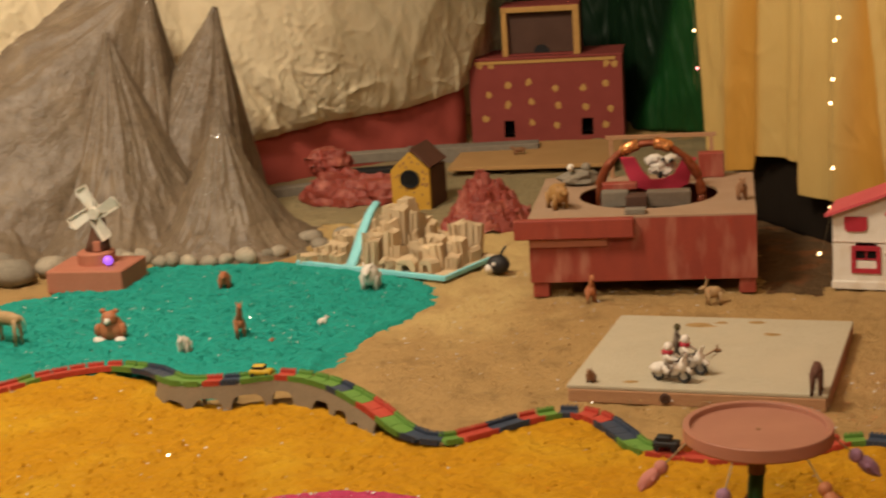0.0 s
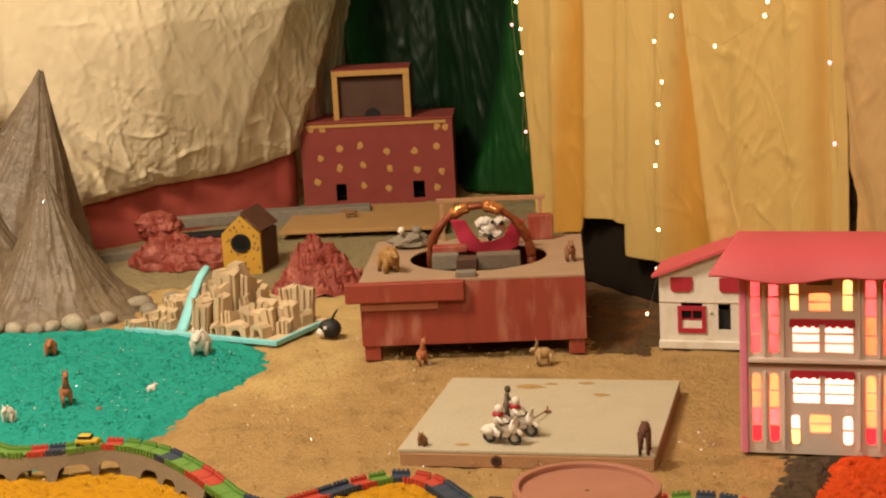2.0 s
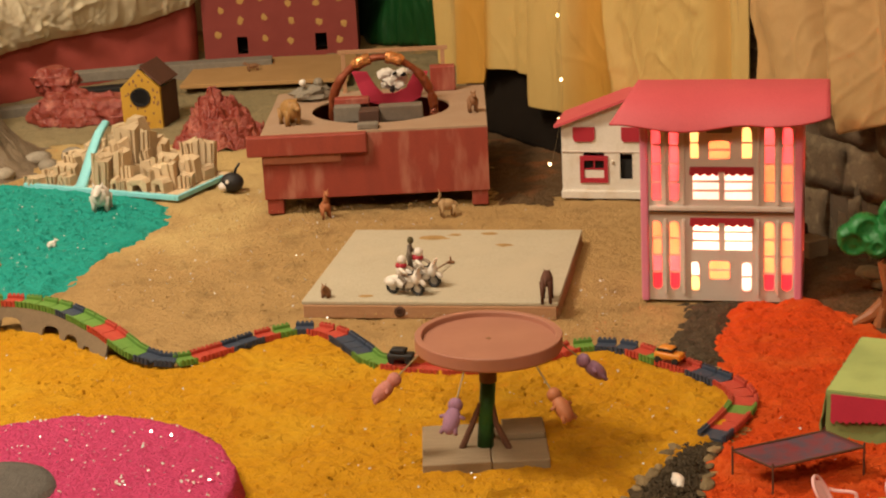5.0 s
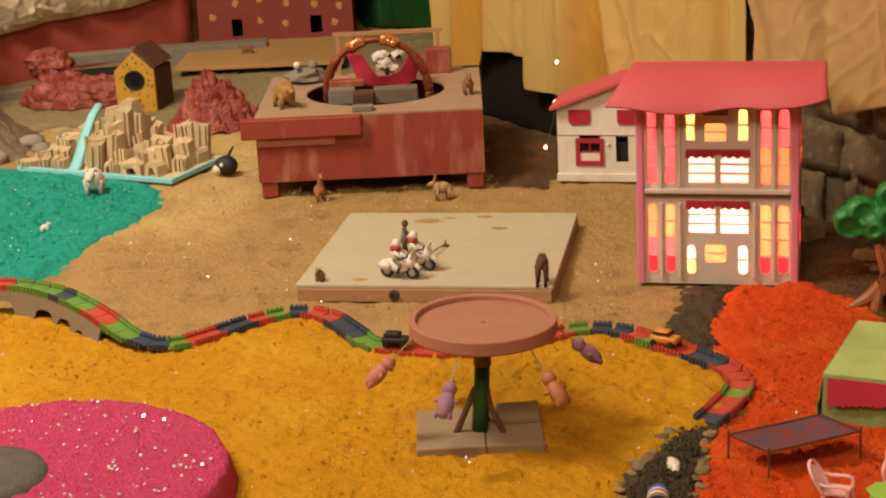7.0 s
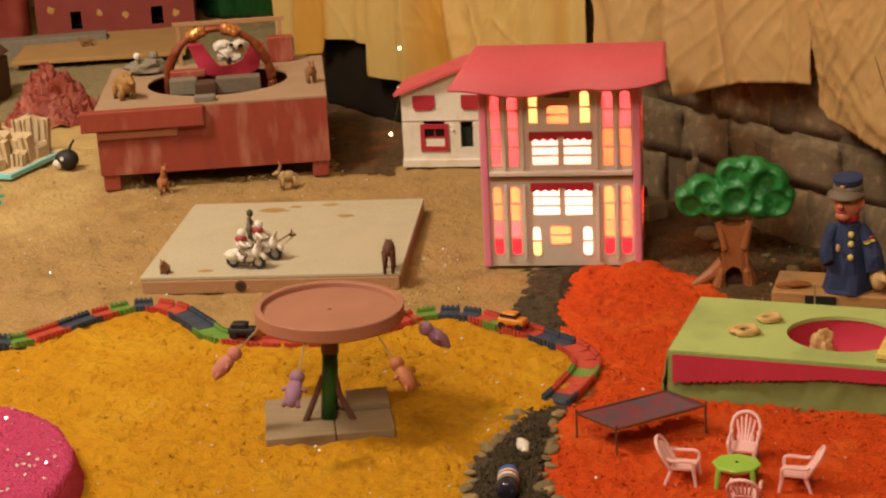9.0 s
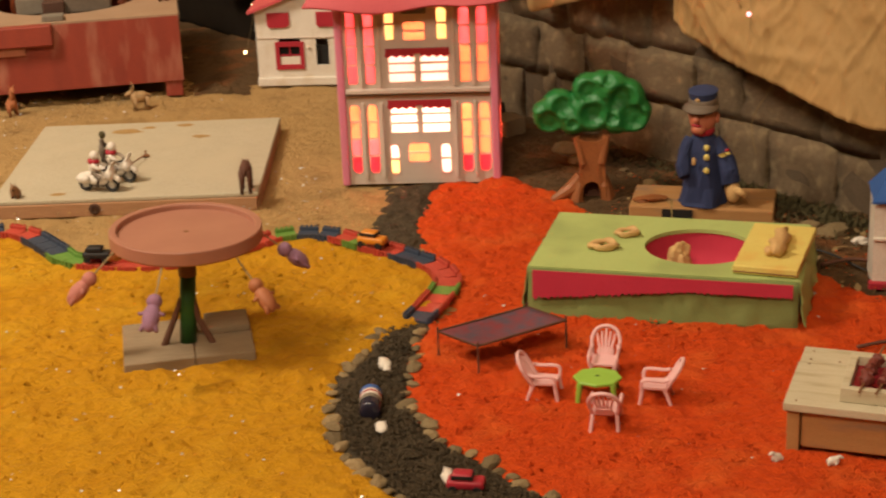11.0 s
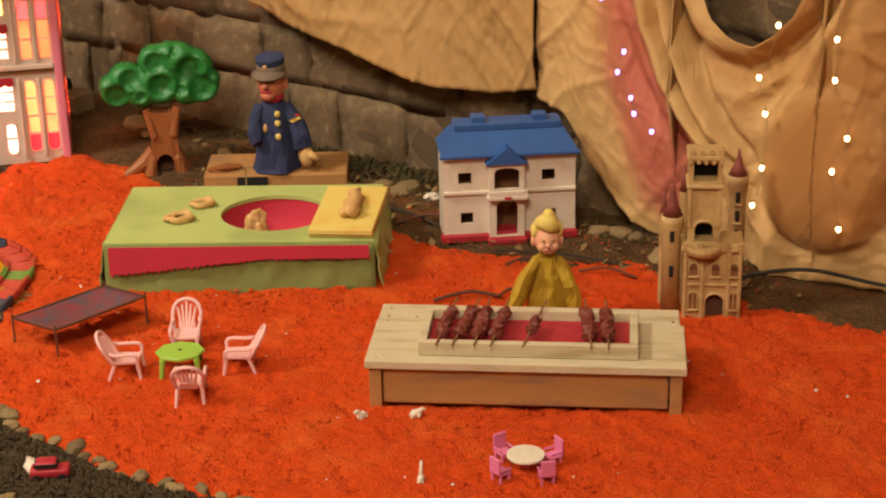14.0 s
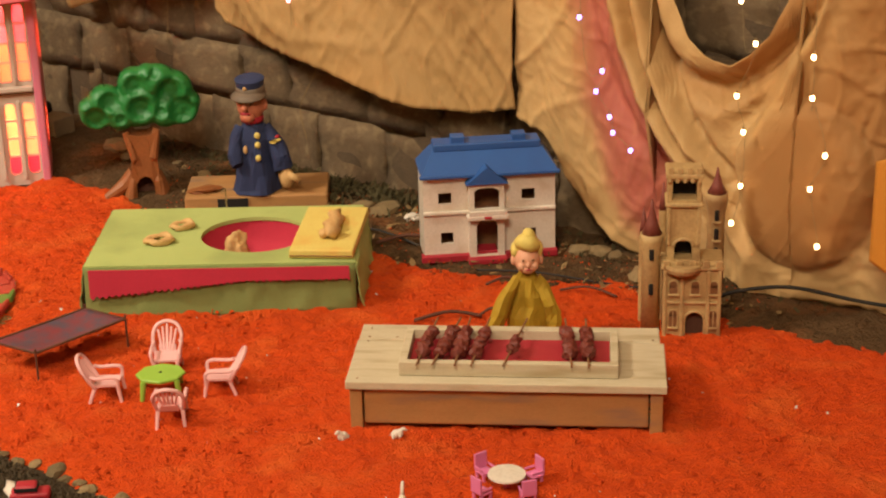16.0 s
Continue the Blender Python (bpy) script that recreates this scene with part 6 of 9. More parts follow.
for y0, y1 in ((304, 256), (392, 344)):
    lit.append((uu(0.325), zz(y0), uu(0.487), zz(y1), ["pane_white"] * 3))
    lit.append((uu(0.522), zz(y0), uu(0.690), zz(y1), ["pane_white"] * 3))
bm = bmesh.new()
pierced(bm, PW - 0.028, PH - 0.006, [q[:4] for q in lit], 0.006, Matrix.Translation((0, 0, 0)), 0, 0.014, 0.006)
part("front_wall", bm, M["house_grey"], house)
for x in (0.007, PW - 0.007):
    part("corner_post", box(bmesh.new(), (x, 0.004, PH / 2), (0.0138, 0.022, PH), 0.003), M["house_pink"], house, "pink plastic corner post")
side_holes = [(0.035, zz(290), 0.06, zz(215)), (0.085, zz(290), 0.11, zz(215)), (0.035, zz(430), 0.06, zz(365)), (0.085, zz(430), 0.11, zz(365))]
turn_side = Matrix.Translation((PW, 0, 0)) @ Matrix.Rotation(radians(90), 4, "Z")
part("side_wall", pierced(bmesh.new(), PD - 0.016, PH, side_holes, 0.005, turn_side, 0, 0.016, 0.0), M["house_pink"], house)
part("side_wall", box(bmesh.new(), (0.003, PD / 2 + 0.008, PH / 2), (0.005, PD - 0.016, PH)), M["house_pink"], house)
part("back_wall", box(bmesh.new(), (PW / 2, PD, PH / 2), (PW, 0.005, PH)), M["house_pink"], house)
part("middle_floor", box(bmesh.new(), (PW / 2, PD / 2 + 0.002, zz(328)), (PW - 0.012, PD - 0.016, 0.004)), M["white"], house)
part("base_plate", box(bmesh.new(), (PW / 2, PD / 2, 0.004), (PW - 0.004, PD, 0.008), 0.001), M["house_grey"], house)
part("ceiling_plate", box(bmesh.new(), (PW / 2, PD / 2, PH + 0.002), (PW, PD + 0.004, 0.004)), M["house_grey"], house)
part("string_course", box(bmesh.new(), (PW / 2, -0.003, zz(318)), (PW - 0.030, 0.010, 0.009), 0.002), M["house_grey"], house)
part("seam", box(bmesh.new(), (PW / 2, -0.002, zz(327)), (PW - 0.030, 0.005, 0.003)), M["toy_brown"], house)
for y0 in (250, 339):
    bm = bmesh.new()
    edge_pts = []
    for j in range(49):
        u = 0.305 + 0.40 * j / 48
        mid = abs(u - 0.505) < 0.02
        edge_pts.append((uu(u), zz(y0 + (4 if mid else 6.5 + 4.5 * abs(math.sin(u * 62.8))))))
    prism(bm, [*edge_pts, (uu(0.70), zz(y0 - 4)), (uu(0.31), zz(y0 - 4))], 0.004, Matrix.Translation((0, -0.0045, 0)))
    part("awning", bm, M["crimson"], house, "crimson awning strip")
part("plaque", box(bmesh.new(), (uu(0.49), -0.004, zz(181)), (uu(0.155), 0.008, 0.013), 0.002), M["greyblock"], house, "grey plaque over the upper window")
for u in (0.155, 0.27, 0.73, 0.85):
    for y0, y1 in ((310, 172), (470, 338)):
        part("pilaster", box(bmesh.new(), (uu(u), -0.003, (zz(y0) + zz(y1)) / 2), (0.005, 0.007, zz(y1) - zz(y0)), 0.001), M["house_grey"], house)
for x0, z0, x1, z1, films in lit:
    n = len(films)
    for k, film in enumerate(films):
        h = (z1 - z0) / n
        bm = bmesh.new()
        w, hh = x1 - x0 - 0.0003, h - 0.0003
        outline = [(-w / 2, -hh / 2), (w / 2, -hh / 2), (w / 2, hh / 2), (-w / 2, hh / 2)]
        prism(bm, outline, 0.0012)
        ob = part("pane", bm, M[film], house)
        ob.location = ((x0 + x1) / 2, 0.003, z0 + h * (k + 0.5))
        if k:
            part("glazing_bar", box(bmesh.new(), ((x0 + x1) / 2, 0.002, z0 + h * k), (x1 - x0, 0.004, 0.003)), M["house_grey"], house)
for x0, z0, x1, z1, films in lit:
    r = (x1 - x0) * (0.47 if x1 - x0 < 0.025 else 0.15)
    for x, e in ((x0, 1), (x1, -1)):
        if len(films) != 3:
            bm = bmesh.new()
            q = r if z0 < zz(400) else r * 0.35
            prism(bm, [(x, z0), (x + e * q, z0), (x + e * q * 0.45, z0 + q * 0.16), (x + e * q * 0.16, z0 + q * 0.45), (x, z0 + q)], 0.004, Matrix.Translation((0, -0.0012, 0)))
            part("corner_fillet", bm, M["house_grey"], house)
        bm = bmesh.new()
        prism(bm, [(x, z1), (x + e * r, z1), (x + e * r * 0.45, z1 - r * 0.16), (x + e * r * 0.16, z1 - r * 0.45), (x, z1 - r)], 0.004, Matrix.Translation((0, -0.0012, 0)))
        part("corner_fillet", bm, M["house_grey"], house)
for x0, z0, x1, z1 in side_holes:
    bm = box(bmesh.new(), (0, 0, 0), (0.0012, x1 - x0, z1 - z0))
    ob = part("pane", bm, M["pane_orange"], house)
    ob.location = (PW - 0.003, (x0 + x1) / 2, (z0 + z1) / 2)
bm = bmesh.new()
front, back = [], []
for k in range(41):
    t = k / 40
    x = -0.045 + t * 0.375
    front.append((x, -0.062 - 0.006 * math.sin(t * 9), 0.332 + 0.010 * abs(t - 0.45) + 0.005 * math.sin(t * 11 + 1) + 0.020 * max(0.0, (t - 0.72) / 0.28)))
    back.append((x * 0.90 + 0.030, 0.085, 0.388))
va, vb, vc = ([bm.verts.new(p) for p in row] for row in (front, back, [(x * 0.9 + 0.03, 0.20, 0.335) for x, _, _ in front]))
for a, b in ((va, vb), (vb, vc)):
    for k in range(40):
        bm.faces.new((a[k], a[k + 1], b[k + 1], b[k]))
ob = part("roof", bm, M["roof_pink"], house, "coral card roof with a wavy front edge", True)
sol = ob.modifiers.new("thickness", "SOLIDIFY")
sol.thickness = 0.004
at_house = house.matrix_world
for k, (x, z, power) in enumerate(((PW * 0.52, 0.235, 4.0), (PW * 0.52, 0.095, 6.0))):
    p = at_house @ Vector((x, 0.075, z))
    lamp("doll_house_bulb", "POINT", p, p + Vector((0, 0, -1)), power, (1.0, 0.90, 0.74), 0.012)

# ---- magenta mound with a grey cap ----
mound = thing("magenta_mound", pose(-0.57, 2.17, 0), "round mound of magenta dyed sawdust with a grey cap", "mound")
bm = bmesh.new()
rows = []
for i in range(34):
    t = i / 33
    r, z = ((0.262 * t / 0.8, 0.052) if t < 0.8 else (0.262 + 0.014 * (t - 0.8) / 0.2, 0.052 - 0.058 * ((t - 0.8) / 0.2) ** 1.3))
    row = []
    for k in range(180):
        a = k * math.tau / 180
        q = 1 + 0.012 * noise.noise(Vector((math.cos(a) * 9, math.sin(a) * 9, 2))) + 0.006 * noise.noise(Vector((math.cos(a) * 40, math.sin(a) * 40, z * 60)))
        row.append(bm.verts.new((r * q * math.cos(a), r * q * math.sin(a), z + 0.003 * noise.noise(Vector((r * math.cos(a) * 60, r * math.sin(a) * 60, 5))) + 0.002 * noise.noise(Vector((r * math.cos(a) * 170, r * math.sin(a) * 170, 7))))))
    rows.append(row)
for a, b in zip(rows, rows[1:]):
    for k in range(180):
        bm.faces.new((a[k], b[k], b[(k + 1) % 180], a[(k + 1) % 180]))
part("mound_body", bm, M["pinkdust"], mound, "", True)
bm = bmesh.new()
rows = [[bm.verts.new((0.094 * t * math.cos(a), 0.094 * t * math.sin(a), 0.058 + 0.008 * (1 - t * t) - (0.012 if t > 0.99 else 0) + 0.0015 * noise.noise(Vector((t * math.cos(a) * 8, t * math.sin(a) * 8, 3))))) for a in (k * math.tau / 60 for k in range(60))] for t in (0.02, 0.2, 0.4, 0.6, 0.8, 0.94, 1.0)]
for a, b in zip(rows, rows[1:]):
    for k in range(60):
        bm.faces.new((a[k], b[k], b[(k + 1) % 60], a[(k + 1) % 60]))
bm.faces.new(rows[0])
ob = part("grey_cap", bm, M["cap_grey"], mound, "grey stone-like disc", True)
ob.location = (-0.07, -0.005, 0)

# ---- carousel ----
ride = thing("carousel", pose(0.040, 2.315, 0), "toy carousel with a brick-red disc on a green pole", "carousel")
bm = box(bmesh.new(), (-0.042, 0.012, 0.010), (0.098, 0.145, 0.020), 0.002)
part("base_board", roughen(bm, 0.001, 30), M["greywood"], ride, "weathered wooden board")
bm = box(bmesh.new(), (0.049, 0.010, 0.010), (0.082, 0.138, 0.018), 0.002)
part("base_board", roughen(bm, 0.001, 30, 4), M["greywood"], ride, "weathered wooden board")
bm = box(bmesh.new(), (0.057, 0.046, 0.024), (0.062, 0.060, 0.010), 0.002)
part("base_cleat", bm, M["greywood"], ride)
part("pole", rod(bmesh.new(), (0.0, 0, 0.016), (0.008, 0, 0.120), 0.0120, 0.0110, 20), M["greenpaint"], ride, "green painted pole", True)
part("pole_top", rod(bmesh.new(), (0.008, 0, 0.119), (0.0095, 0, 0.166), 0.0125, 0.0125, 18), M["rust"], ride, "brown neck of the pole", True)
for dx, dy in ((-0.034, -0.004), (0.034, -0.012), (0.012, 0.034)):
    part("brace", tube(bmesh.new(), [(dx, dy, 0.018), (dx * 0.5, dy * 0.5, 0.055), (dx * 0.25 + 0.004, dy * 0.25, 0.085)], [0.005, 0.0045, 0.004], 8), M["rust"], ride)
bm = lathe(bmesh.new(), [(0.001, 0.006), (0.098, 0.006), (0.1035, 0.0075), (0.105, 0.010), (0.105, 0.0265), (0.104, 0.028), (0.096, 0.028), (0.095, 0.0265), (0.0945, 0.0205), (0.001, 0.0205)], 96)
disc = part("disc", bm, M["rim"], ride, "shallow brick-red dish")
disc.matrix_local = Matrix.Translation((0.011, 0.004, 0.161)) @ Matrix.Rotation(radians(1.5), 4, "Y")
part("rivet", ball(bmesh.new(), (0, 0, 0.0208), (0.004, 0.004, 0.0012), 8), M["toy_brown"], disc)
fills = ("lilac", "toy_tan", "toy_rust", "rose", "lilac", "toy_rust")
for k in range(6):
    a = radians(8 + 60 * k)
    way = Vector((math.cos(a), math.sin(a), 0))
    top = Vector((0.011, 0.004, 0.168)) + way * 0.100
    end = top + way * 0.054 + Vector((0, 0, -0.050))
    hang = part("swing_cord", tube(bmesh.new(), [top, top.lerp(end, 0.5), end], 0.0013, 6), M["wire"], ride, "thin cord of a hanging seat")
    down = (end - top).normalized()
    bm = bmesh.new()
    turn = down.to_track_quat("Z", "Y").to_matrix().to_4x4()
    ball(bm, end, (0.012, 0.011, 0.021), 12, 0, turn)
    ball(bm, end - down * 0.023, 0.0105, 12, 0)
    for s in (-1, 1):
        side = down.cross(way).normalized() * s
        tube(bm, [end + side * 0.004, end + side * 0.011 + down * 0.020], [0.0042, 0.003], 6)
        tube(bm, [end + side * 0.005 - down * 0.008, end + side * 0.018 - down * 0.004], [0.0034, 0.0024], 6)
    part("hanging_toy", bm, M[fills[k]], hang, "soft little toy riding the swing", True)

# ---- track of clicked plastic pieces ----
line = smooth_line(TRACK, 12)
length = [0.0]
for a, b in zip(line, line[1:]):
    length.append(length[-1] + (b - a).length)
track = thing("toy_track", pose(0, 0, 0), "toy car track of red, green and slate plastic pieces", "toy track")


def track_at(s):
    s = max(0.0, min(length[-1] - 1e-6, s))
    k = int(np.searchsorted(length, s, side="right")) - 1
    t = (s - length[k]) / (length[k + 1] - length[k])
    return line[k].lerp(line[k + 1], t), (line[k + 1] - line[k]).normalized()


def segment_mesh(long, wide, mat, name):
    bm = bmesh.new()
    box(bm, (0, 0, 0.002), (long * 0.96, wide, 0.004))
    for sy in (-1, 1):
        box(bm, (0, sy * wide / 2, 0.005), (long * 0.96, 0.004, 0.010), 0.0008)
        for k in range(4):
            box(bm, ((k - 1.5) * long * 0.24, sy * (wide / 2 + 0.0028), 0.0065), (long * 0.13, 0.0035, 0.011))
    me = bpy.data.meshes.new(name)
    bm.to_mesh(me)
    bm.free()
    me.materials.append(M[mat])
    return me


piece = 0.0338
kinds = {m: segment_mesh(piece, 0.036, m, "track_segment") for m in ("track_red", "track_green", "track_blue", "track_yellow")}
RUN = ((-1.316, "rrg"), (-1.256, "grr"), (-1.185, "r"), (-1.131, "g"), (-1.049, "b"), (-0.93, "g"), (-0.905, "r"), (-0.88, "b"), (-0.815, "g"), (-0.80, "y"), (-0.765, "r"), (-0.70, "g"), (-0.66, "b"), (-0.625, "g"), (-0.572, "r"), (-0.525, "g"), (-0.462, "b"),
       (-0.452, "r"), (-0.425, "g"), (-0.375, "r"), (-0.325, "b"), (-0.30, "r"), (-0.275, "g"), (-0.25, "b"), (-0.20, "r"), (-0.155, "b"), (-0.105, "g"), (0.215, "r"), (0.228, "g"), (0.30, "b"), (0.318, "r"), (0.345, "g"))
SHADE = {"r": "track_red", "g": "track_green", "b": "track_blue", "y": "track_yellow"}
n = int(length[-1] / piece)
for k in range(n):
    s = (k + 0.5) * piece
    p, way = track_at(s)
    if p.y < 2.66 and p.x > 0.33:
        mat = SHADE["rrbbrrrgrrbb"[min(11, int((2.66 - p.y) / 0.03))]]
    else:
        mat = SHADE[next((c for x, c in RUN if p.x < x), "r")[k % 3 if p.x < -1.256 else 0]]
    ob = new("track_segment", kinds[mat])
    ob.parent = track
    flat = math.atan2(way.y, way.x)
    ob.matrix_local = Matrix.Translation(p + Vector((0, 0, -0.008))) @ Matrix.Rotation(flat, 4, "Z") @ Matrix.Rotation(-math.asin(max(-1, min(1, way.z))), 4, "Y")
# the arched bridge under the raised stretch
bridge = thing("arched_bridge", pose(0, 0, 0), "grey plastic bridge with arches under the track", "toy bridge")
s0 = min(range(len(line)), key=lambda k: (line[k] - Vector((-1.03, 3.06, 0.04))).length)
s1 = min(range(len(line)), key=lambda k: (line[k] - Vector((-0.575, 2.825, 0.035))).length)
span = [(length[s0] + (length[s1] - length[s0]) * k / 120) for k in range(121)]
for side in (-1, 1):
    bm = bmesh.new()
    cols = []
    for k, s in enumerate(span):
        p, way = track_at(s)
        out = Vector((way.y, -way.x, 0)).normalized() * side * 0.0175
        q = p + out
        top = p.z - 0.007
        t = k / 120
        arch_h = 0.0
        for at, half, tall in ((0.13, 0.040, 0.018), (0.235, 0.046, 0.027), (0.36, 0.052, 0.032), (0.49, 0.055, 0.034), (0.68, 0.052, 0.027), (0.795, 0.042, 0.023), (0.885, 0.024, 0.014)):
            if abs(t - at) < half:
                arch_h = min(0.66 * top, tall) * (1 - abs((t - at) / half) ** 3.5) ** 0.5
        cols.append((q, -0.004 if arch_h < 0.004 else arch_h, max(top, 0.004), out.normalized() * 0.004))
    for (qa, la, ha, oa), (qb, lb, hb, ob_) in zip(cols, cols[1:]):
        fa, fb = oa * 2.6 * (1 - la / max(ha, 0.01)) + oa, ob_ * 2.6 * (1 - lb / max(hb, 0.01)) + ob_
        v = [bm.verts.new((p.x, p.y, z)) for p, z in ((qa + fa - oa, la), (qb + fb - ob_, lb), (qb, hb), (qa, ha), (qa + fa, la), (qb + fb, lb), (qb + ob_, hb), (qa + oa, ha))]
        for f in ((0, 1, 2, 3), (7, 6, 5, 4), (3, 2, 6, 7), (1, 0, 4, 5)):
            bm.faces.new([v[i] for i in f])
    bmesh.ops.remove_doubles(bm, verts=bm.verts, dist=1e-5)
    bmesh.ops.recalc_face_normals(bm, faces=bm.faces)
    part("arcade", bm, M["bridge"], bridge)
bm = bmesh.new()
prev = None
for s in span[::6]:
    p, way = track_at(s)
    out = Vector((way.y, -way.x, 0)).normalized() * 0.018
    row = [bm.verts.new((*(p + out * e).xy, p.z - 0.0095 - d)) for e, d in ((-1, 0), (1, 0), (1, 0.004), (-1, 0.004))]
    if prev:
        for i in range(4):
            bm.faces.new((prev[i], prev[(i + 1) % 4], row[(i + 1) % 4], row[i]))
    prev = row
part("deck", bm, M["bridge"], bridge)


def toy_car(x, y, z, turn, colour, label, k=1.0):
    car = thing("toy_car", pose(x, y, z, 0, 0, turn), label, "toy car", "toy cars")
    bm = bmesh.new()
    box(bm, (0, 0, 0.012 * k), (0.05 * k, 0.024 * k, 0.013 * k), 0.004 * k)
    box(bm, (-0.004 * k, 0, 0.022 * k), (0.028 * k, 0.021 * k, 0.012 * k), 0.004 * k)
    part("body", bm, M[colour], car, "", True)
    part("window_band", box(bmesh.new(), (-0.004 * k, 0, 0.023 * k), (0.0285 * k, 0.0215 * k, 0.005 * k)), M["black"], car)
    for sx in (-0.016, 0.016):
        for sy in (-0.012, 0.012):
            part("wheel", rod(bmesh.new(), (sx * k, (sy - 0.002) * k, 0.006 * k), (sx * k, (sy + 0.002) * k, 0.006 * k), 0.006 * k, 0.006 * k, 12), M["toy_black"], car)
    return car


toy_car(0.349, 2.625, 0.016, -35, "toy_orange", "orange toy car on the plastic track", 0.95)
toy_car(-0.085, 2.690, 0.015, -14, "toy_black", "dark toy car on the plastic track", 0.9)
toy_car(-0.835, 2.994, 0.056, -5, "track_yellow", "yellow toy car on the raised track", 0.85)
toy_car(0.339, 1.816, 0.004, -20, "crimson", "crimson toy car lying on the gravel road", 0.9)

# ---- road edging and litter ----
edging = thing("road_edging", pose(0, 0, 0), "pale rough stones set along the gravel road", "edging")
rng = random.Random(9)
edge_meshes = []
for k in range(6):
    bm = lump(0.014, 40 + k * 3.7, (1.2, 0.85, 0.55), 2, 0.35)
    me = bpy.data.meshes.new("edge_stone")
    bm.to_mesh(me)
    bm.free()
    me.materials.append(M["road_stone"])
    edge_meshes.append(me)
for side in (road_left, road_right):
    pts = smooth_line([(x, y, 0) for x, y in side], 10)
    run = 0.0
    for a, b in zip(pts, pts[1:]):
        run += (b - a).length
        if run > 0.021:
            run = 0.0
            ob = new("edge_stone", edge_meshes[rng.randrange(6)])
            ob.parent = edging
            k = rng.uniform(0.45, 1.0)
            ob.location, ob.rotation_euler, ob.scale = (b.x + rng.uniform(-0.007, 0.007), b.y + rng.uniform(-0.006, 0.006), 0.006), (rng.uniform(-0.2, 0.2), 0, rng.uniform(0, 6)), (k, k, k)
bottle = thing("small_bottle", pose(0.262, 2.060, 0.017, 0, 0, 80) @ Matrix.Diagonal((0.85, 0.78, 0.78, 1)), "small dark bottle with a striped label lying on gravel", "bottle")
bm = lathe(bmesh.new(), [(0.003, 0.046), (0.009, 0.046), (0.009, 0.038), (0.017, 0.024), (0.018, -0.036), (0.015, -0.040), (0.004, -0.040)], 24)
bmesh.ops.rotate(bm, cent=(0, 0, 0), matrix=Matrix.Rotation(radians(90), 3, "Y"), verts=bm.verts)
part("body", bm, M["glass_dark"], bottle, "", True)
for x0, x1, mat in ((-0.018, -0.006, "greyblock"), (-0.006, 0.001, "toy_white"), (0.001, 0.007, "crimson"), (0.007, 0.012, "toy_white"), (0.012, 0.024, "blue")):
    part("label_stripe", rod(bmesh.new(), (x0, 0, 0), (x1, 0, 0), 0.0185, 0.0185, 24, 0, False), M[mat], bottle, "", True)
for x, y, k in ((0.299, 2.186, 1.0), (0.266, 1.995, 0.9), (0.325, 1.836, 1.3), (0.30, 2.17, 0.6)):
    ob = part("pebble", lump(0.011 * k, x * 90, (1.6, 0.8, 0.6), 2, 0.4), M["toy_white"], None, smooth=True)
    ob.matrix_world = pose(x, y, 0.010, 0, 0, x * 300)
    tagged(ob, "whitish pebble lying on the gravel road", "pebble", "pebbles")

# ---- green cloth counter with a round crimson well ----
counter = thing("green_counter", pose(0.535, 2.322, 0, 0, 0, -25.6), "low counter covered in lime and olive cloth", "counter")
CW, CD, CH = 0.386, 0.233, 0.076
well2 = [(0.232 + 0.080 * math.cos(k * math.tau / 40), 0.116 + 0.073 * math.sin(k * math.tau / 40)) for k in range(40)]
part("top", holed_slab(CW, CD, CH, 0.006, well2), M["limecloth"], counter, "lime-green cloth top")
bm = bmesh.new()
lathe(bm, [(0.0815, 0.073), (0.079, 0.045), (0.060, 0.018), (0.001, 0.012)], 40, (0.232, 0.116, 0))
bmesh.ops.scale(bm, vec=(1, 0.92, 1), verts=bm.verts, space=Matrix.Translation((0, -0.116, 0)))
for f in [f for f in bm.faces if len(f.verts) > 4 and f.calc_center_median().z > 0.065]:
    bm.faces.remove(f)
part("well_lining", bm, M["crimsoncloth"], counter, "crimson cloth lining", True)


def skirt_panel(a, b, seed, mat, name, drop=0.0, label=""):
    bm = bmesh.new()
    a, b = Vector(a), Vector(b)
    way = (b - a).normalized()
    out = Vector((way.y, -way.x, 0))
    rows = []
    for i in range(41):
        t = i / 40
        rows.append([bm.verts.new(a.lerp(b, t) + out * (0.002 + 0.009 * k / 8 * (1 + noise.noise(Vector((t * 6, k * 0.15, seed)))) + 0.004 * noise.noise(Vector((t * 25, k * 0.5, seed))) + 0.005 * (k / 8) * creases(t * 4, k * 0.12, 3.0, seed, 0.6, 5.0)) + Vector((0, 0, (CH - 0.002) * (1 - k / 8) + (0.009 + 0.010 * noise.noise(Vector((t * 4, 1, seed))) + 0.005 * noise.noise(Vector((t * 17, 2, seed)))) * k / 8 - 0.01 * k / 8)))
                     for k in range(9)])
    for p, q in zip(rows, rows[1:]):
        for k in range(8):
            bm.faces.new((p[k], p[k + 1], q[k + 1], q[k]))
    ob = part(name, bm, mat, counter, label, True)
    s = ob.modifiers.new("thickness", "SOLIDIFY")
    s.thickness = 0.002
    return ob


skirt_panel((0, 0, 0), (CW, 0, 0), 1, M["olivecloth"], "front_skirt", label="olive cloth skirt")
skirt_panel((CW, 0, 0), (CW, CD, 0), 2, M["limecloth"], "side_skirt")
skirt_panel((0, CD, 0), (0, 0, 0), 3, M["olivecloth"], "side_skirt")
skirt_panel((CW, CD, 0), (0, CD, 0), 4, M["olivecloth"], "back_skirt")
bm = bmesh.new()
rng = random.Random(2)
low = []
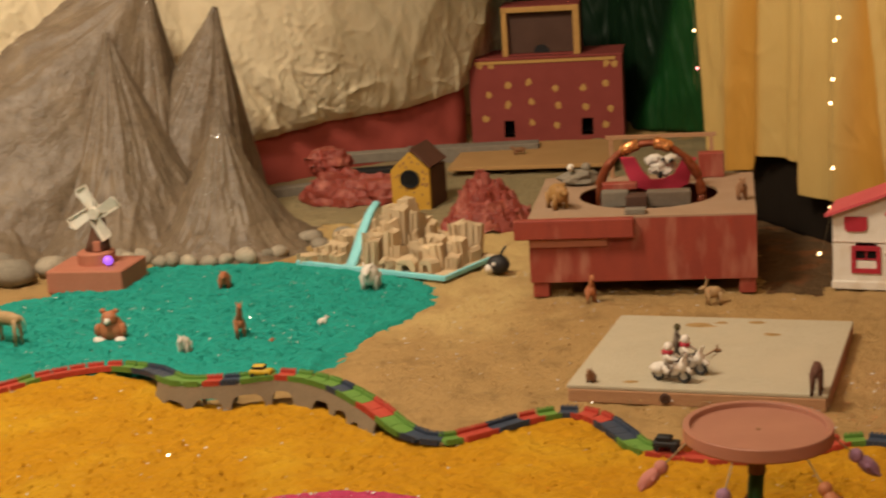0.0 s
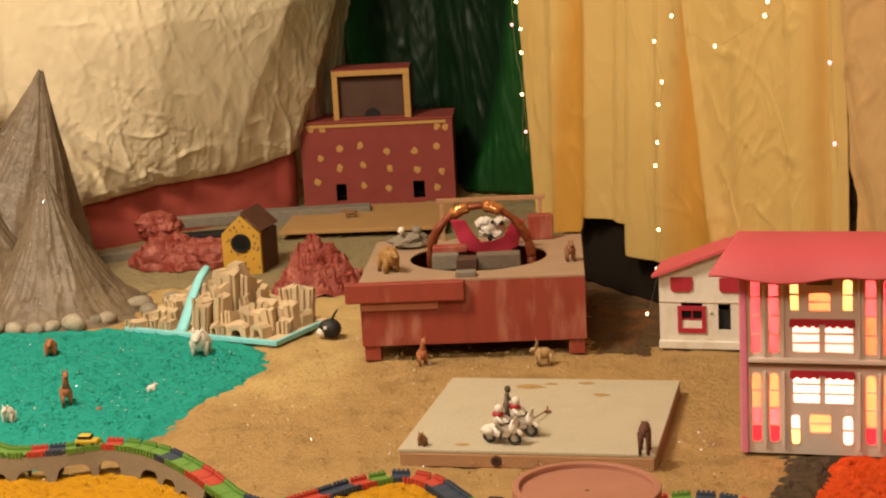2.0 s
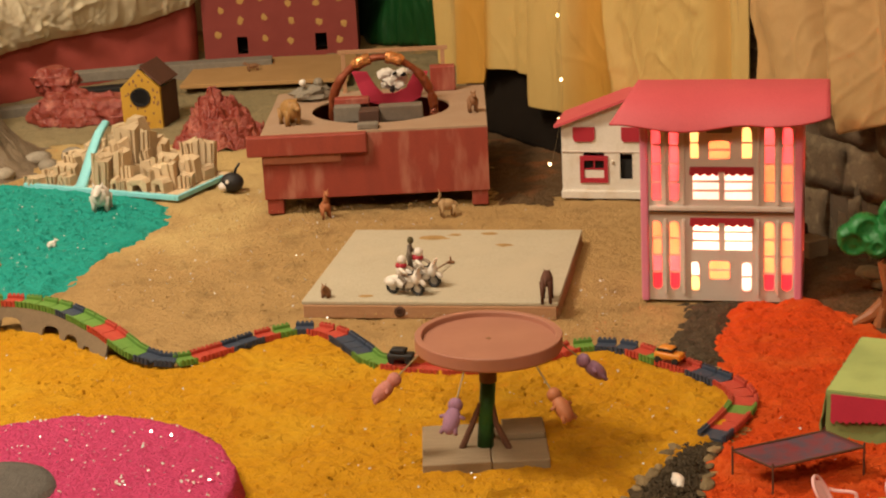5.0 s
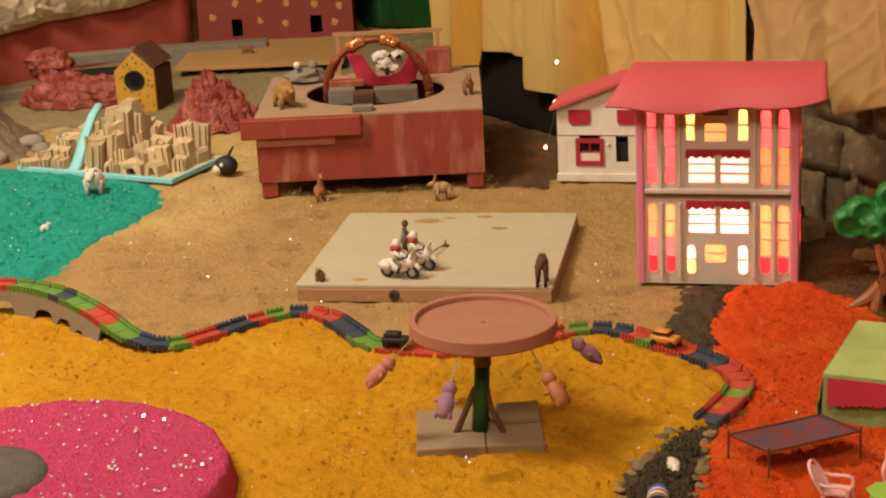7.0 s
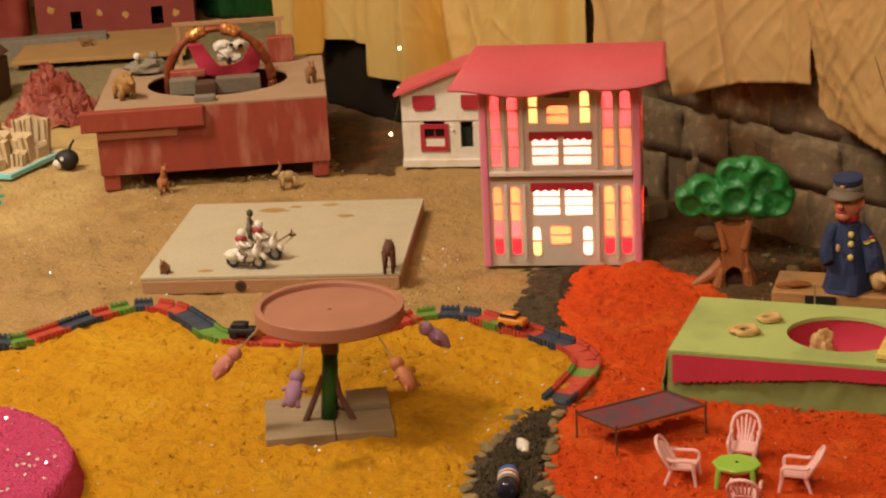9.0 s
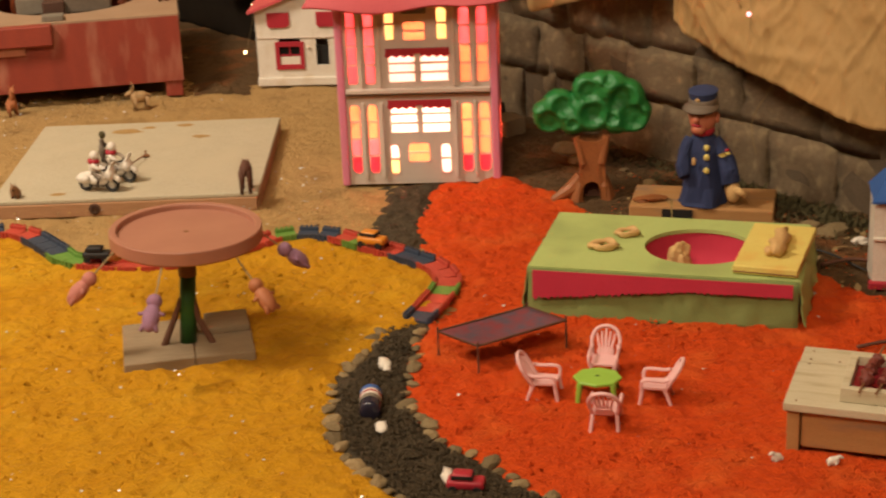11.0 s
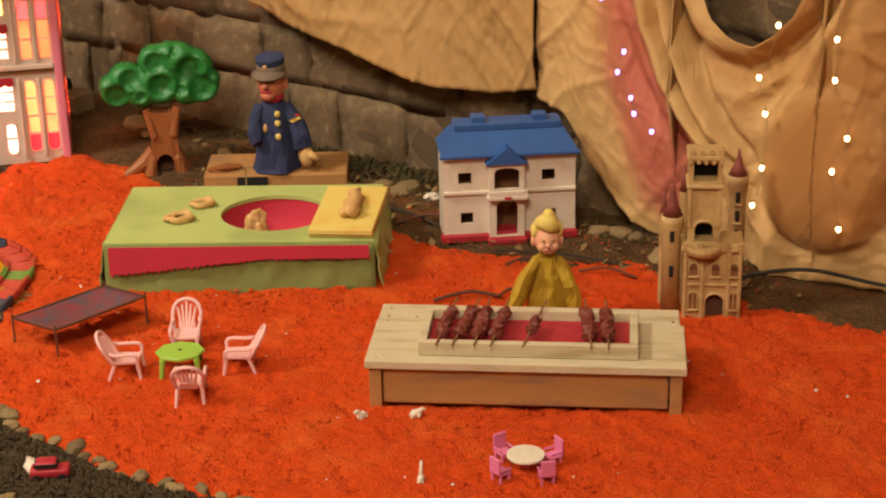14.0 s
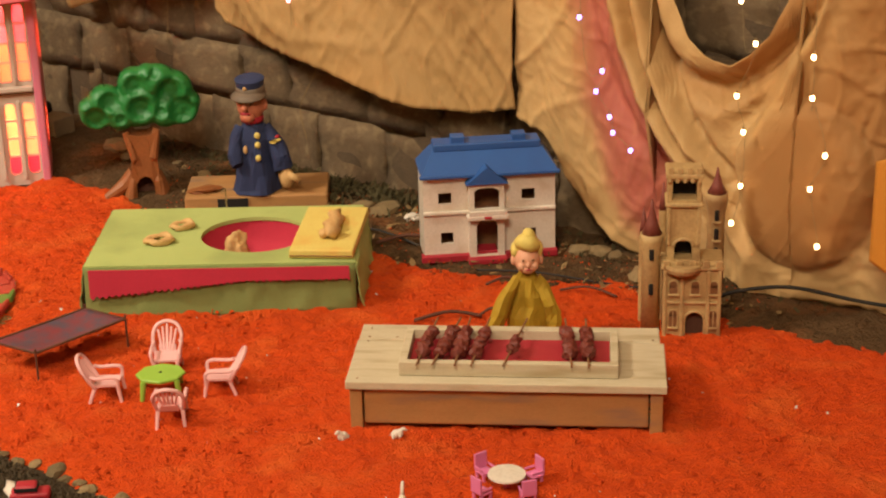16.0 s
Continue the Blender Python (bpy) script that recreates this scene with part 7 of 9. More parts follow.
for i in range(80):
    t = i / 79
    x = 0.008 + t * (CW - 0.016)
    dz = 0.022 * (1 - min(1, t / 0.60)) + 0.020 + (0.0045 if t < 0.4 else 0.0025) * (i % 2) + rng.uniform(-0.001, 0.001)
    low.append((x, CH - dz))
prism(bm, [*low, (CW - 0.008, CH - 0.002), (0.008, CH - 0.002)], 0.002, Matrix.Translation((0, -0.0155, 0)) @ Matrix.Rotation(radians(-3), 4, "X"))
part("crimson_band", bm, M["crimsoncloth"], counter, "crimson band with a pinked edge")
book = thing("yellow_box", pose(0.803, 2.206, CH + 0.001, 0, 0, -30), "flat yellow card box on the green counter", "box")
part("lid", box(bmesh.new(), (0.045, 0.092, 0.0065), (0.092, 0.180, 0.013), 0.002), M["yellowcard"], book)
part("seam", box(bmesh.new(), (0.045, 0.0015, 0.0045), (0.090, 0.002, 0.0012)), M["toy_brown"], book)
bm = bmesh.new()
tube(bm, [(-0.004, -0.050, 0.006), (-0.003, -0.044, 0.010), (-0.002, -0.032, 0.013), (0.001, -0.019, 0.008), (-0.001, -0.006, 0.012), (0.003, 0.008, 0.008), (0.004, 0.022, 0.013), (0.005, 0.036, 0.009), (0.009, 0.050, 0.011)], [0.004, 0.011, 0.014, 0.008, 0.013, 0.008, 0.013, 0.007, 0.006], 14)
ball(bm, (-0.014, -0.036, 0.007), (0.008, 0.012, 0.007), 10)
ball(bm, (0.012, 0.026, 0.007), (0.007, 0.012, 0.006), 10)
ob = part("dough_roll", roughen(bm, 0.006, 80), M["dough"], None, smooth=True)
ob.matrix_world = pose(0.890, 2.255, CH + 0.0145, 0, 0, -24) @ Matrix.Diagonal((0.9, 0.95, 0.85, 1))
tagged(ob, "baked dough roll on the yellow box", "bread")
for x, y, k in ((0.658, 2.358, 1.05), (0.706, 2.400, 0.9)):
    bm = tube(bmesh.new(), [(0.0165 * k * math.cos(a), 0.0125 * k * math.sin(a), 0.005) for a in (j * math.tau / 20 for j in range(20))], 0.0050 * k, 10, closed=True)
    ob = part("dough_ring", roughen(bm, 0.0045, 90), M["dough"], None, smooth=True)
    ob.matrix_world = pose(x, y, CH + 0.001, 0, 0, -10)
    tagged(ob, "baked dough ring on the lime cloth", "bread", "dough rings")
# moving toy piece of the well, made up as a lump in dough material
ob = part("dough_ball", lump(0.025, 3, (0.8, 0.6, 1.1), 4, 0.5), M["dough"], None, smooth=True)
ob.location = (0.772, 2.350, 0.046)
tagged(ob, "pale lumpy toy piece in the crimson well", "bread")
part("wire_hook", tube(bmesh.new(), [(0.175, 0.234, 0.070), (0.175, 0.230, 0.108), (0.173, 0.205, 0.110)], 0.0012, 6), M["wire"], counter)

# ---- kebab grill ----
grill = thing("grill_table", pose(0.727, 1.805, 0, 0, 0, -30), "low wooden table with a grill tray let into it", "table")
KW, KD, KH = 0.384, 0.167, 0.074
part("shelf", box(bmesh.new(), (KW / 2, KD / 2, 0.010), (KW - 0.03, KD - 0.06, 0.006)), M["black"], grill, "dark bottom board")
part("top_board", box(bmesh.new(), (KW / 2, 0.060, KH - 0.005), (KW + 0.004, 0.124, 0.011), 0.0015), M["grilltop"], grill, "pale planed board")
part("top_board", box(bmesh.new(), (KW / 2 - 0.002, 0.1485, KH - 0.006), (KW - 0.002, 0.046, 0.011), 0.0015), M["grilltop"], grill, "pale planed board")
part("front_panel", box(bmesh.new(), (KW / 2, 0.010, 0.0385), (KW - 0.038, 0.008, 0.049), 0.003), M["grillside"], grill, "varnished brown panel")
part("back_panel", box(bmesh.new(), (KW / 2, KD - 0.010, 0.034), (KW - 0.034, 0.008, 0.062), 0.001), M["grillside"], grill)
for x in (0.010, KW - 0.010):
    part("side_panel", box(bmesh.new(), (x, KD / 2, 0.034), (0.012, KD - 0.036, 0.062), 0.001), M["grillside"], grill)
    for y in (0.010, KD - 0.010):
        part("leg", box(bmesh.new(), (x, y, 0.0305), (0.015, 0.014, 0.064), 0.001), M["grillside"], grill)
rng = random.Random(4)
for k in range(12):
    part("nail", ball(bmesh.new(), (rng.choice((0.012, KW - 0.012, KW / 2 + rng.uniform(-0.15, 0.15))), rng.choice((0.008, 0.116, 0.13, 0.156)), KH + 0.0008), (0.0016, 0.0016, 0.0008), 6), M["toy_brown"], grill)
tray = thing("grill_tray", pose(0.727, 1.805, KH + 0.001, 0, 0, -30) @ pose(0.062, 0.016, 0), "wooden tray with a bright red bed for skewers", "tray")
TW, TD = 0.266, 0.108
for tname, c, s in (("tray_side", (TW / 2, 0.005, 0.009), (TW, 0.010, 0.018)), ("tray_side", (TW / 2, TD - 0.005, 0.009), (TW, 0.010, 0.018)), ("tray_end", (0.005, TD / 2, 0.009), (0.010, TD - 0.021, 0.018)), ("tray_end", (TW - 0.005, TD / 2, 0.009), (0.010, TD - 0.021, 0.018))):
    part(tname, box(bmesh.new(), c, s, 0.001), M["grilltop"], tray)
part("ember_bed", box(bmesh.new(), (TW / 2, TD / 2, 0.003), (TW - 0.021, TD - 0.021, 0.005)), M["crimson"], tray, "bright red painted bed")
rng = random.Random(13)
skewer_xs = (0.030, 0.054, 0.074, 0.096, 0.139, 0.205, 0.228)
for x in skewer_xs:
    sk = thing("skewer", tray.matrix_world @ pose(x, TD / 2, 0.0215, 0, 0, rng.uniform(-11, 7)), "wooden skewer with dark meat lumps on the tray", "skewer", "skewers")
    part("stick", rod(bmesh.new(), (0, -0.064, -0.002), (0, 0.070, 0.002), 0.0013, 0.0013, 7), M["toy_brown"], sk)
    few = x == 0.139
    for j in range(3 if few else 5):
        ob = part("meat_lump", lump(0.0075 if few else rng.uniform(0.0078, 0.0102), rng.uniform(0, 60), (1.0, 0.95, 0.9), 2, 0.5), M["meat"], sk)
        ob.location = (rng.uniform(-0.001, 0.001), (-0.030 + j * 0.0155) if not few else -0.02 + j * 0.014, 0)

# ---- string bed ----
bed = thing("toy_bed", pose(0.376, 2.192, 0), "little wire bed strung with dark patterned cloth", "toy bed")
corners = [Vector((0.0, 0.0, 0.046)), Vector((0.043, -0.064, 0.046)), Vector((0.176, -0.020, 0.050)), Vector((0.136, 0.042, 0.050))]
part("frame", tube(bmesh.new(), [corners[0], corners[1], corners[2], corners[3]], 0.0018, 6, closed=True), M["rust"], bed)
for c in corners:
    part("leg", rod(bmesh.new(), (c.x, c.y, 0.0), (c.x, c.y, c.z + 0.006), 0.0016, 0.0016, 6), M["rust"], bed)
bm = bmesh.new()
rows = [[bm.verts.new(corners[0].lerp(corners[1], u).lerp(corners[3].lerp(corners[2], u), v) - Vector((0, 0, 0.012 * math.sin(u * math.pi) * math.sin(v * math.pi)))) for u in (k / 8 for k in range(9))] for v in (k / 14 for k in range(15))]
for a, b in zip(rows, rows[1:]):
    for k in range(8):
        bm.faces.new((a[k], a[k + 1], b[k + 1], b[k]))
M["quilt"] = material("dark_quilt", (0.065, 0.065, 0.09), (0.22, 0.035, 0.04), 0.85, scale=55, grain=500, bump=0.2, amount=0.9)
ob = part("cloth_bed", bm, M["quilt"], bed, "dark quilt with red flowers", True)
sol = ob.modifiers.new("thickness", "SOLIDIFY")
sol.thickness = 0.002


# ---- garden chairs and tables ----
def garden_chair(m):
    ch = thing("garden_chair", m, "pale pink plastic toy garden chair with a fanned back", "chair", "pink chairs round the green table")
    bm = bmesh.new()
    prism(bm, [(-0.019, -0.018), (0.019, -0.018), (0.017, 0.018), (-0.017, 0.018)], 0.003, Matrix.Translation((0, 0, 0.028)) @ Matrix.Rotation(radians(90), 4, "X"))
    part("seat", bm, M["chairpink"], ch)
    for sx in (-1, 1):
        for y0, y1 in ((-0.017, -0.022), (0.015, 0.026)):
            part("leg", tube(bmesh.new(), [(0.017 * sx, y0, 0.029), (0.020 * sx, y1, 0.0)], [0.0032, 0.0024], 8), M["chairpink"], ch)
        part("arm", tube(bmesh.new(), smooth_line([(0.019 * sx, -0.018, 0.027), (0.021 * sx, -0.018, 0.040), (0.021 * sx, -0.010, 0.044), (0.021 * sx, 0.014, 0.043), (0.019 * sx, 0.021, 0.046)], 4), 0.0027, 8), M["chairpink"], ch)
    tilt = Matrix.Translation((0, 0.016, 0.027)) @ Matrix.Rotation(radians(-30), 4, "X")
    rim = [(-0.018, 0, 0), (-0.021, 0, 0.018), (-0.0205, 0, 0.032), (-0.014, 0, 0.044), (0, 0, 0.049), (0.014, 0, 0.044), (0.0205, 0, 0.032), (0.021, 0, 0.018), (0.018, 0, 0)]
    bm = tube(bmesh.new(), smooth_line(rim, 5), 0.0030, 8)
    bmesh.ops.transform(bm, matrix=tilt, verts=bm.verts)
    part("back_rim", bm, M["chairpink"], ch, "", True)
    for k in range(-2, 3):
        bm = tube(bmesh.new(), [(k * 0.0035, 0, 0.002), (k * 0.0068, 0, 0.045 - abs(k) * 0.004)], [0.0024, 0.0019], 6)
        bmesh.ops.transform(bm, matrix=tilt, verts=bm.verts)
        part("back_slat", bm, M["chairpink"], ch)
    bm = prism(bmesh.new(), [(-0.012, 0.0), (0.012, 0.0), (0.013, 0.014), (-0.013, 0.014)], 0.003)
    bmesh.ops.transform(bm, matrix=tilt, verts=bm.verts)
    part("lower_back", bm, M["chairpink"], ch)
    return ch


small = Matrix.Diagonal((0.88, 0.88, 0.88, 1))
seat1 = garden_chair(pose(0.578, 2.072, 0.004, 0, 0, -22) @ small)
copy_thing(seat1, pose(0.489, 2.035, 0.004, 0, 0, 66))
copy_thing(seat1, pose(0.622, 1.985, 0.004, 0, 0, -112))
copy_thing(seat1, pose(0.543, 1.936, 0.004, 0, 0, 158))
tbl = thing("garden_table", pose(0.552, 2.010, 0.004, 0, 0, -20) @ Matrix.Diagonal((0.88, 0.88, 0.85, 1)), "lime-green plastic toy garden table", "table")
bm = lathe(bmesh.new(), [(0.001, 0.034), (0.030, 0.034), (0.034, 0.036), (0.0345, 0.039), (0.033, 0.0405), (0.001, 0.041)], 8)
bmesh.ops.scale(bm, vec=(1.05, 0.92, 1), verts=bm.verts)
part("tabletop", bm, M["lime"], tbl)
part("parasol_hole", ball(bmesh.new(), (0, 0, 0.0412), (0.0028, 0.0028, 0.0008), 8), M["black"], tbl)
for sx in (-1, 1):
    for sy in (-1, 1):
        part("leg", tube(bmesh.new(), [(0.024 * sx, 0.021 * sy, 0.036), (0.028 * sx, 0.025 * sy, 0.0)], [0.0046, 0.003], 8), M["lime"], tbl)
tea = thing("tea_table", pose(0.832, 1.585, 0.004) @ Matrix.Diagonal((0.9, 0.9, 0.9, 1)), "tiny round white table with a pink foot", "table")
part("tabletop", lathe(bmesh.new(), [(0.001, 0.024), (0.023, 0.024), (0.0245, 0.0255), (0.024, 0.0275), (0.001, 0.028)], 28), M["white"], tea)
part("foot", lathe(bmesh.new(), [(0.012, 0.0), (0.012, 0.002), (0.004, 0.006), (0.004, 0.024)], 14), M["chairdark"], tea)


def tea_chair(m):
    c = thing("tea_chair", m, "tiny rose-pink plastic chair at the white table", "chair", "rose chairs round the white table")
    part("seat", box(bmesh.new(), (0, 0, 0.014), (0.019, 0.018, 0.003), 0.001), M["chairdark"], c)
    part("backrest", box(bmesh.new(), (0, 0.0095, 0.026), (0.019, 0.003, 0.022), 0.001), M["chairdark"], c)
    for sx in (-1, 1):
        part("armrest", box(bmesh.new(), (0.0095 * sx, 0, 0.020), (0.002, 0.016, 0.003), 0.0005), M["chairdark"], c)
        for sy in (-1, 1):
            part("leg", box(bmesh.new(), (0.0075 * sx, 0.007 * sy, 0.0065), (0.003, 0.003, 0.0125)), M["chairdark"], c)
    return c


tc = tea_chair(pose(0.822, 1.621, 0.004, 0, 0, 10) @ Matrix.Diagonal((0.9, 0.9, 0.9, 1)))
copy_thing(tc, pose(0.868, 1.588, 0.004, 0, 0, -85))
copy_thing(tc, pose(0.842, 1.553, 0.004, 0, 0, 165))
copy_thing(tc, pose(0.798, 1.580, 0.004, 0, 0, 105))

# ---- plastic tree ----
tree = thing("toy_tree", pose(0.757, 2.79, 0, 0, 0, -15), "glossy green plastic tree with an orange-brown trunk", "toy tree")
bm = bmesh.new()
outline = [(-0.034, 0), (-0.019, 0), (-0.019, 0.024), (-0.013, 0.035), (0, 0.040), (0.013, 0.035), (0.018, 0.024), (0.018, 0), (0.033, 0), (0.030, 0.03), (0.027, 0.06), (0.028, 0.085), (0.038, 0.118), (0.012, 0.108), (-0.012, 0.108), (-0.038, 0.118), (-0.028, 0.085), (-0.027, 0.06), (-0.031, 0.03)]
prism(bm, outline, 0.044, Matrix.Translation((0, -0.022, 0)), 0, 0.004)
for sx in (-1, 1):
    tube(bm, [(0.034 * sx, -0.016, 0.0), (0.027 * sx, -0.014, 0.03), (0.020 * sx, -0.016, 0.07), (0.034 * sx, -0.012, 0.118)], [0.014, 0.011, 0.010, 0.009], 10)
tube(bm, [(-0.024, -0.005, 0.040), (-0.045, -0.008, 0.020), (-0.066, -0.012, 0.010), (-0.090, -0.016, 0.003)], [0.014, 0.014, 0.011, 0.006], 10)
tube(bm, [(0.024, 0.005, 0.034), (0.038, 0.000, 0.014), (0.046, -0.004, 0.003)], [0.012, 0.010, 0.006], 10)
bmesh.ops.scale(bm, vec=(0.78, 1, 1), verts=bm.verts)
part("trunk", roughen(bm, 0.003, 40), M["trunk"], tree, "orange-brown plastic trunk with a doorway")
part("hollow", box(bmesh.new(), (0, 0.012, 0.020), (0.029, 0.008, 0.040), 0.001), M["birdbrown"], tree)
bosses = np.array([(-0.052, 0.157, 0.031), (-0.068, 0.141, 0.027), (-0.006, 0.188, 0.026), (0.000, 0.150, 0.036), (0.034, 0.187, 0.029), (0.056, 0.172, 0.032), (0.066, 0.142, 0.029), (0.040, 0.134, 0.024), (-0.030, 0.134, 0.024), (0.082, 0.152, 0.016), (-0.082, 0.152, 0.014), (0.016, 0.202, 0.016)])
dents = np.array([(-0.046, 0.163, 0.013), (-0.068, 0.137, 0.015), (-0.005, 0.188, 0.013), (0.002, 0.150, 0.016), (0.050, 0.174, 0.017), (0.067, 0.142, 0.017), (-0.030, 0.134, 0.007), (0.034, 0.140, 0.007), (0.028, 0.206, 0.006)])
xs, zs = np.arange(-0.104, 0.106, 0.0014), np.arange(0.104, 0.224, 0.0014)
X, Z = np.meshgrid(xs, zs, indexing="ij")
near = np.stack([r - np.hypot(X - x, Z - z) for x, z, r in bosses])
edge = np.log(np.exp(near / 0.0025).sum(0)) * 0.0025
depth_at = 0.030 * np.sqrt(np.clip(1 - (1 - np.clip(edge, 0, 0.030) / 0.030) ** 2, 0, 1))
for x, z, r in dents:
    q = np.hypot(X - x, Z - z) / r
    depth_at = depth_at - 1.05 * r * np.exp(-(q / 1.12) ** 4)
inside_crown = edge > 0
bm = bmesh.new()
for sign in (-1, 1):
    vs = {}
    for i, k in zip(*np.nonzero(inside_crown)):
        soft = min(1.0, edge[i, k] / 0.006)
        y = sign * (0.0 if edge[i, k] < 0.0014 else max(0.0, depth_at[i, k])) + 0.0010 * soft * noise.noise(Vector((X[i, k] * 160, Z[i, k] * 160, 3)))
        vs[i, k] = bm.verts.new((X[i, k] * 1.05, y, Z[i, k] * 1.04 + 0.002))
    for (i, k), v in vs.items():
        q = [vs.get(c) for c in ((i, k), (i + 1, k), (i + 1, k + 1), (i, k + 1))]
        if all(q):
            bm.faces.new(q if sign < 0 else q[::-1])
bmesh.ops.remove_doubles(bm, verts=bm.verts, dist=0.0003)
bmesh.ops.recalc_face_normals(bm, faces=bm.faces)
bmesh.ops.smooth_vert(bm, verts=bm.verts, factor=0.5, use_axis_x=True, use_axis_y=True, use_axis_z=True)
part("crown", bm, M["leafgreen"], tree, "glossy green moulded crown with dimples", True)

# ---- brick with a navy puppet ----
brick = thing("flat_brick", pose(0.785, 2.660, 0, 0, 0, -23.5), "flat weathered brown block carrying the navy puppet", "block")
bm = box(bmesh.new(), (0.118, 0.05, 0.015), (0.236, 0.11, 0.030), 0.003)
part("block_body", roughen(bm, 0.002, 24), M["grillside"], brick)
part("slot", box(bmesh.new(), (0.08, -0.006, 0.018), (0.05, 0.004, 0.016)), M["black"], brick, "dark slot")
ob = part("red_scrap", lump(0.016, 5, (1.8, 0.9, 0.35), 2, 0.5), M["trunk"])
ob.location = (0.825, 2.668, 0.034)
tagged(ob, "crumpled reddish scrap on the block", "scrap")


def cone_robe(bm, profile, index, squash=0.75, folds=7, depth=0.10, c=(0, 0)):
    seg = 22
    rows = []
    first = len(bm.faces)
    for r, z in profile:
        rows.append([bm.verts.new((c[0] + r * (1 + depth * math.sin(a * folds + 3 * z * 20) * (r > profile[-1][0] * 1.05)) * math.cos(a), c[1] + r * squash * (1 + depth * math.sin(a * folds + 1)) * math.sin(a), z)) for a in (k * math.tau / seg for k in range(seg))])
    for a, b in zip(rows, rows[1:]):
        for k in range(seg):
            bm.faces.new((a[k], a[(k + 1) % seg], b[(k + 1) % seg], b[k]))
    bm.faces.new(rows[0][::-1])
    bm.faces.new(rows[-1])
    bm.faces.ensure_lookup_table()
    for f in bm.faces[first:]:
        f.material_index = index


def rumple(bm, first, size, scale, seed):
    bm.verts.ensure_lookup_table()
    for v in bm.verts[first:]:
        q = v.co * scale + Vector((seed, seed, seed))
        v.co += Vector((noise.noise(q), noise.noise(q + Vector((9, 0, 0))), 0)) * size + Vector((0, -1, 0)) * size * 0.8 * creases(v.co.x * scale * 0.3, v.co.z * scale * 0.3, 1.6, seed, 0.5, 4.0)


def turn_head(bm, first, angle, about):
    bm.verts.ensure_lookup_table()
    bmesh.ops.rotate(bm, verts=bm.verts[first:], cent=about, matrix=Matrix.Rotation(radians(angle), 3, "Z"))


bm = bmesh.new()
cone_robe(bm, [(0.043, 0.0), (0.041, 0.006), (0.037, 0.03), (0.033, 0.06), (0.029, 0.088), (0.022, 0.108), (0.013, 0.118)], 0, 0.72, 5, 0.07)
tube(bm, smooth_line([(0.022, -0.002, 0.106), (0.036, -0.006, 0.086), (0.045, -0.010, 0.060), (0.051, -0.014, 0.038)], 3), [0.010, 0.012, 0.013, 0.014, 0.015, 0.0155, 0.016, 0.016, 0.0155, 0.015][:10], 14, 0)
tube(bm, smooth_line([(-0.022, -0.002, 0.106), (-0.031, -0.010, 0.088), (-0.034, -0.020, 0.066), (-0.030, -0.028, 0.050)], 3), [0.010, 0.011, 0.012, 0.012, 0.012, 0.0125, 0.013, 0.013, 0.013, 0.012][:10], 14, 0)
rumple(bm, 0, 0.0050, 40, 2.0)
ball(bm, (0.056, -0.018, 0.024), (0.013, 0.011, 0.018), 12, 4)
tube(bm, [(0.058, -0.022, 0.030), (0.070, -0.026, 0.026), (0.078, -0.027, 0.020)], [0.007, 0.006, 0.004], 8, 4)
for z in (0.098, 0.083, 0.062):
    ball(bm, (0.008, -0.026 - (0.104 - z) * 0.10, z), (0.0055, 0.003, 0.0055), 10, 3)
ball(bm, (-0.014, -0.0285, 0.076), (0.004, 0.002, 0.007), 10, 4)
ball(bm, (0.041, -0.014, 0.092), (0.007, 0.006, 0.003), 8, 2)
ball(bm, (0.043, -0.016, 0.087), (0.007, 0.006, 0.003), 8, 3)
head = len(bm.verts)
lathe(bm, [(0.015, 0.113), (0.021, 0.117), (0.020, 0.125), (0.013, 0.128)], 18, (0, 0, 0), 2)
ball(bm, (0, -0.002, 0.144), (0.0250, 0.0250, 0.029), 20, 1)
ball(bm, (0, -0.030, 0.144), (0.0062, 0.009, 0.0055), 10, 1)
ball(bm, (0, -0.021, 0.127), (0.014, 0.011, 0.009), 12, 1)
ball(bm, (0, -0.029, 0.134), (0.011, 0.003, 0.0025), 10, 2)
for sx in (-1, 1):
    ball(bm, (0.0245 * sx, 0.003, 0.142), (0.005, 0.007, 0.009), 8, 1)
    ball(bm, (0.010 * sx, -0.023, 0.150), (0.005, 0.004, 0.0022), 8, 6)
ball(bm, (0, 0.007, 0.160), (0.0250, 0.022, 0.010), 16, 6)
cap = len(bm.verts)
lathe(bm, [(0.0240, 0.160), (0.0255, 0.166), (0.0250, 0.177), (0.0230, 0.179)], 28, (0, 0, 0), 7)
lathe(bm, [(0.0225, 0.172), (0.0250, 0.190), (0.022, 0.192)], 28, (0, 0, 0), 0)
lathe(bm, [(0.0245, 0.190), (0.0255, 0.193), (0.020, 0.196), (0.010, 0.198), (0.001, 0.1985)], 28, (0, 0, 0), 0)
lathe(bm, [(0.016, 0.167), (0.031, 0.158), (0.031, 0.161), (0.018, 0.171)], 24, (0, -0.010, 0), 7)
ball(bm, (0, -0.0245, 0.182), (0.004, 0.002, 0.004), 8, 4)
bm.verts.ensure_lookup_table()
bmesh.ops.scale(bm, verts=bm.verts[cap:], vec=(1.03, 1.03, 0.74), space=Matrix.Translation((0, 0, -0.162)))
bmesh.ops.rotate(bm, verts=bm.verts[cap:], cent=(0, 0, 0.165), matrix=Matrix.Rotation(radians(6), 3, "X"))
turn_head(bm, head, -20, (0, 0, 0.13))
ob = part("navy_puppet", bm, [M["navy"], M["ruddy"], M["crimson"], M["yellowcard"], M["dough"], M["greyblock"], M["toy_brown"], M["toy_grey"]], None, smooth=True)
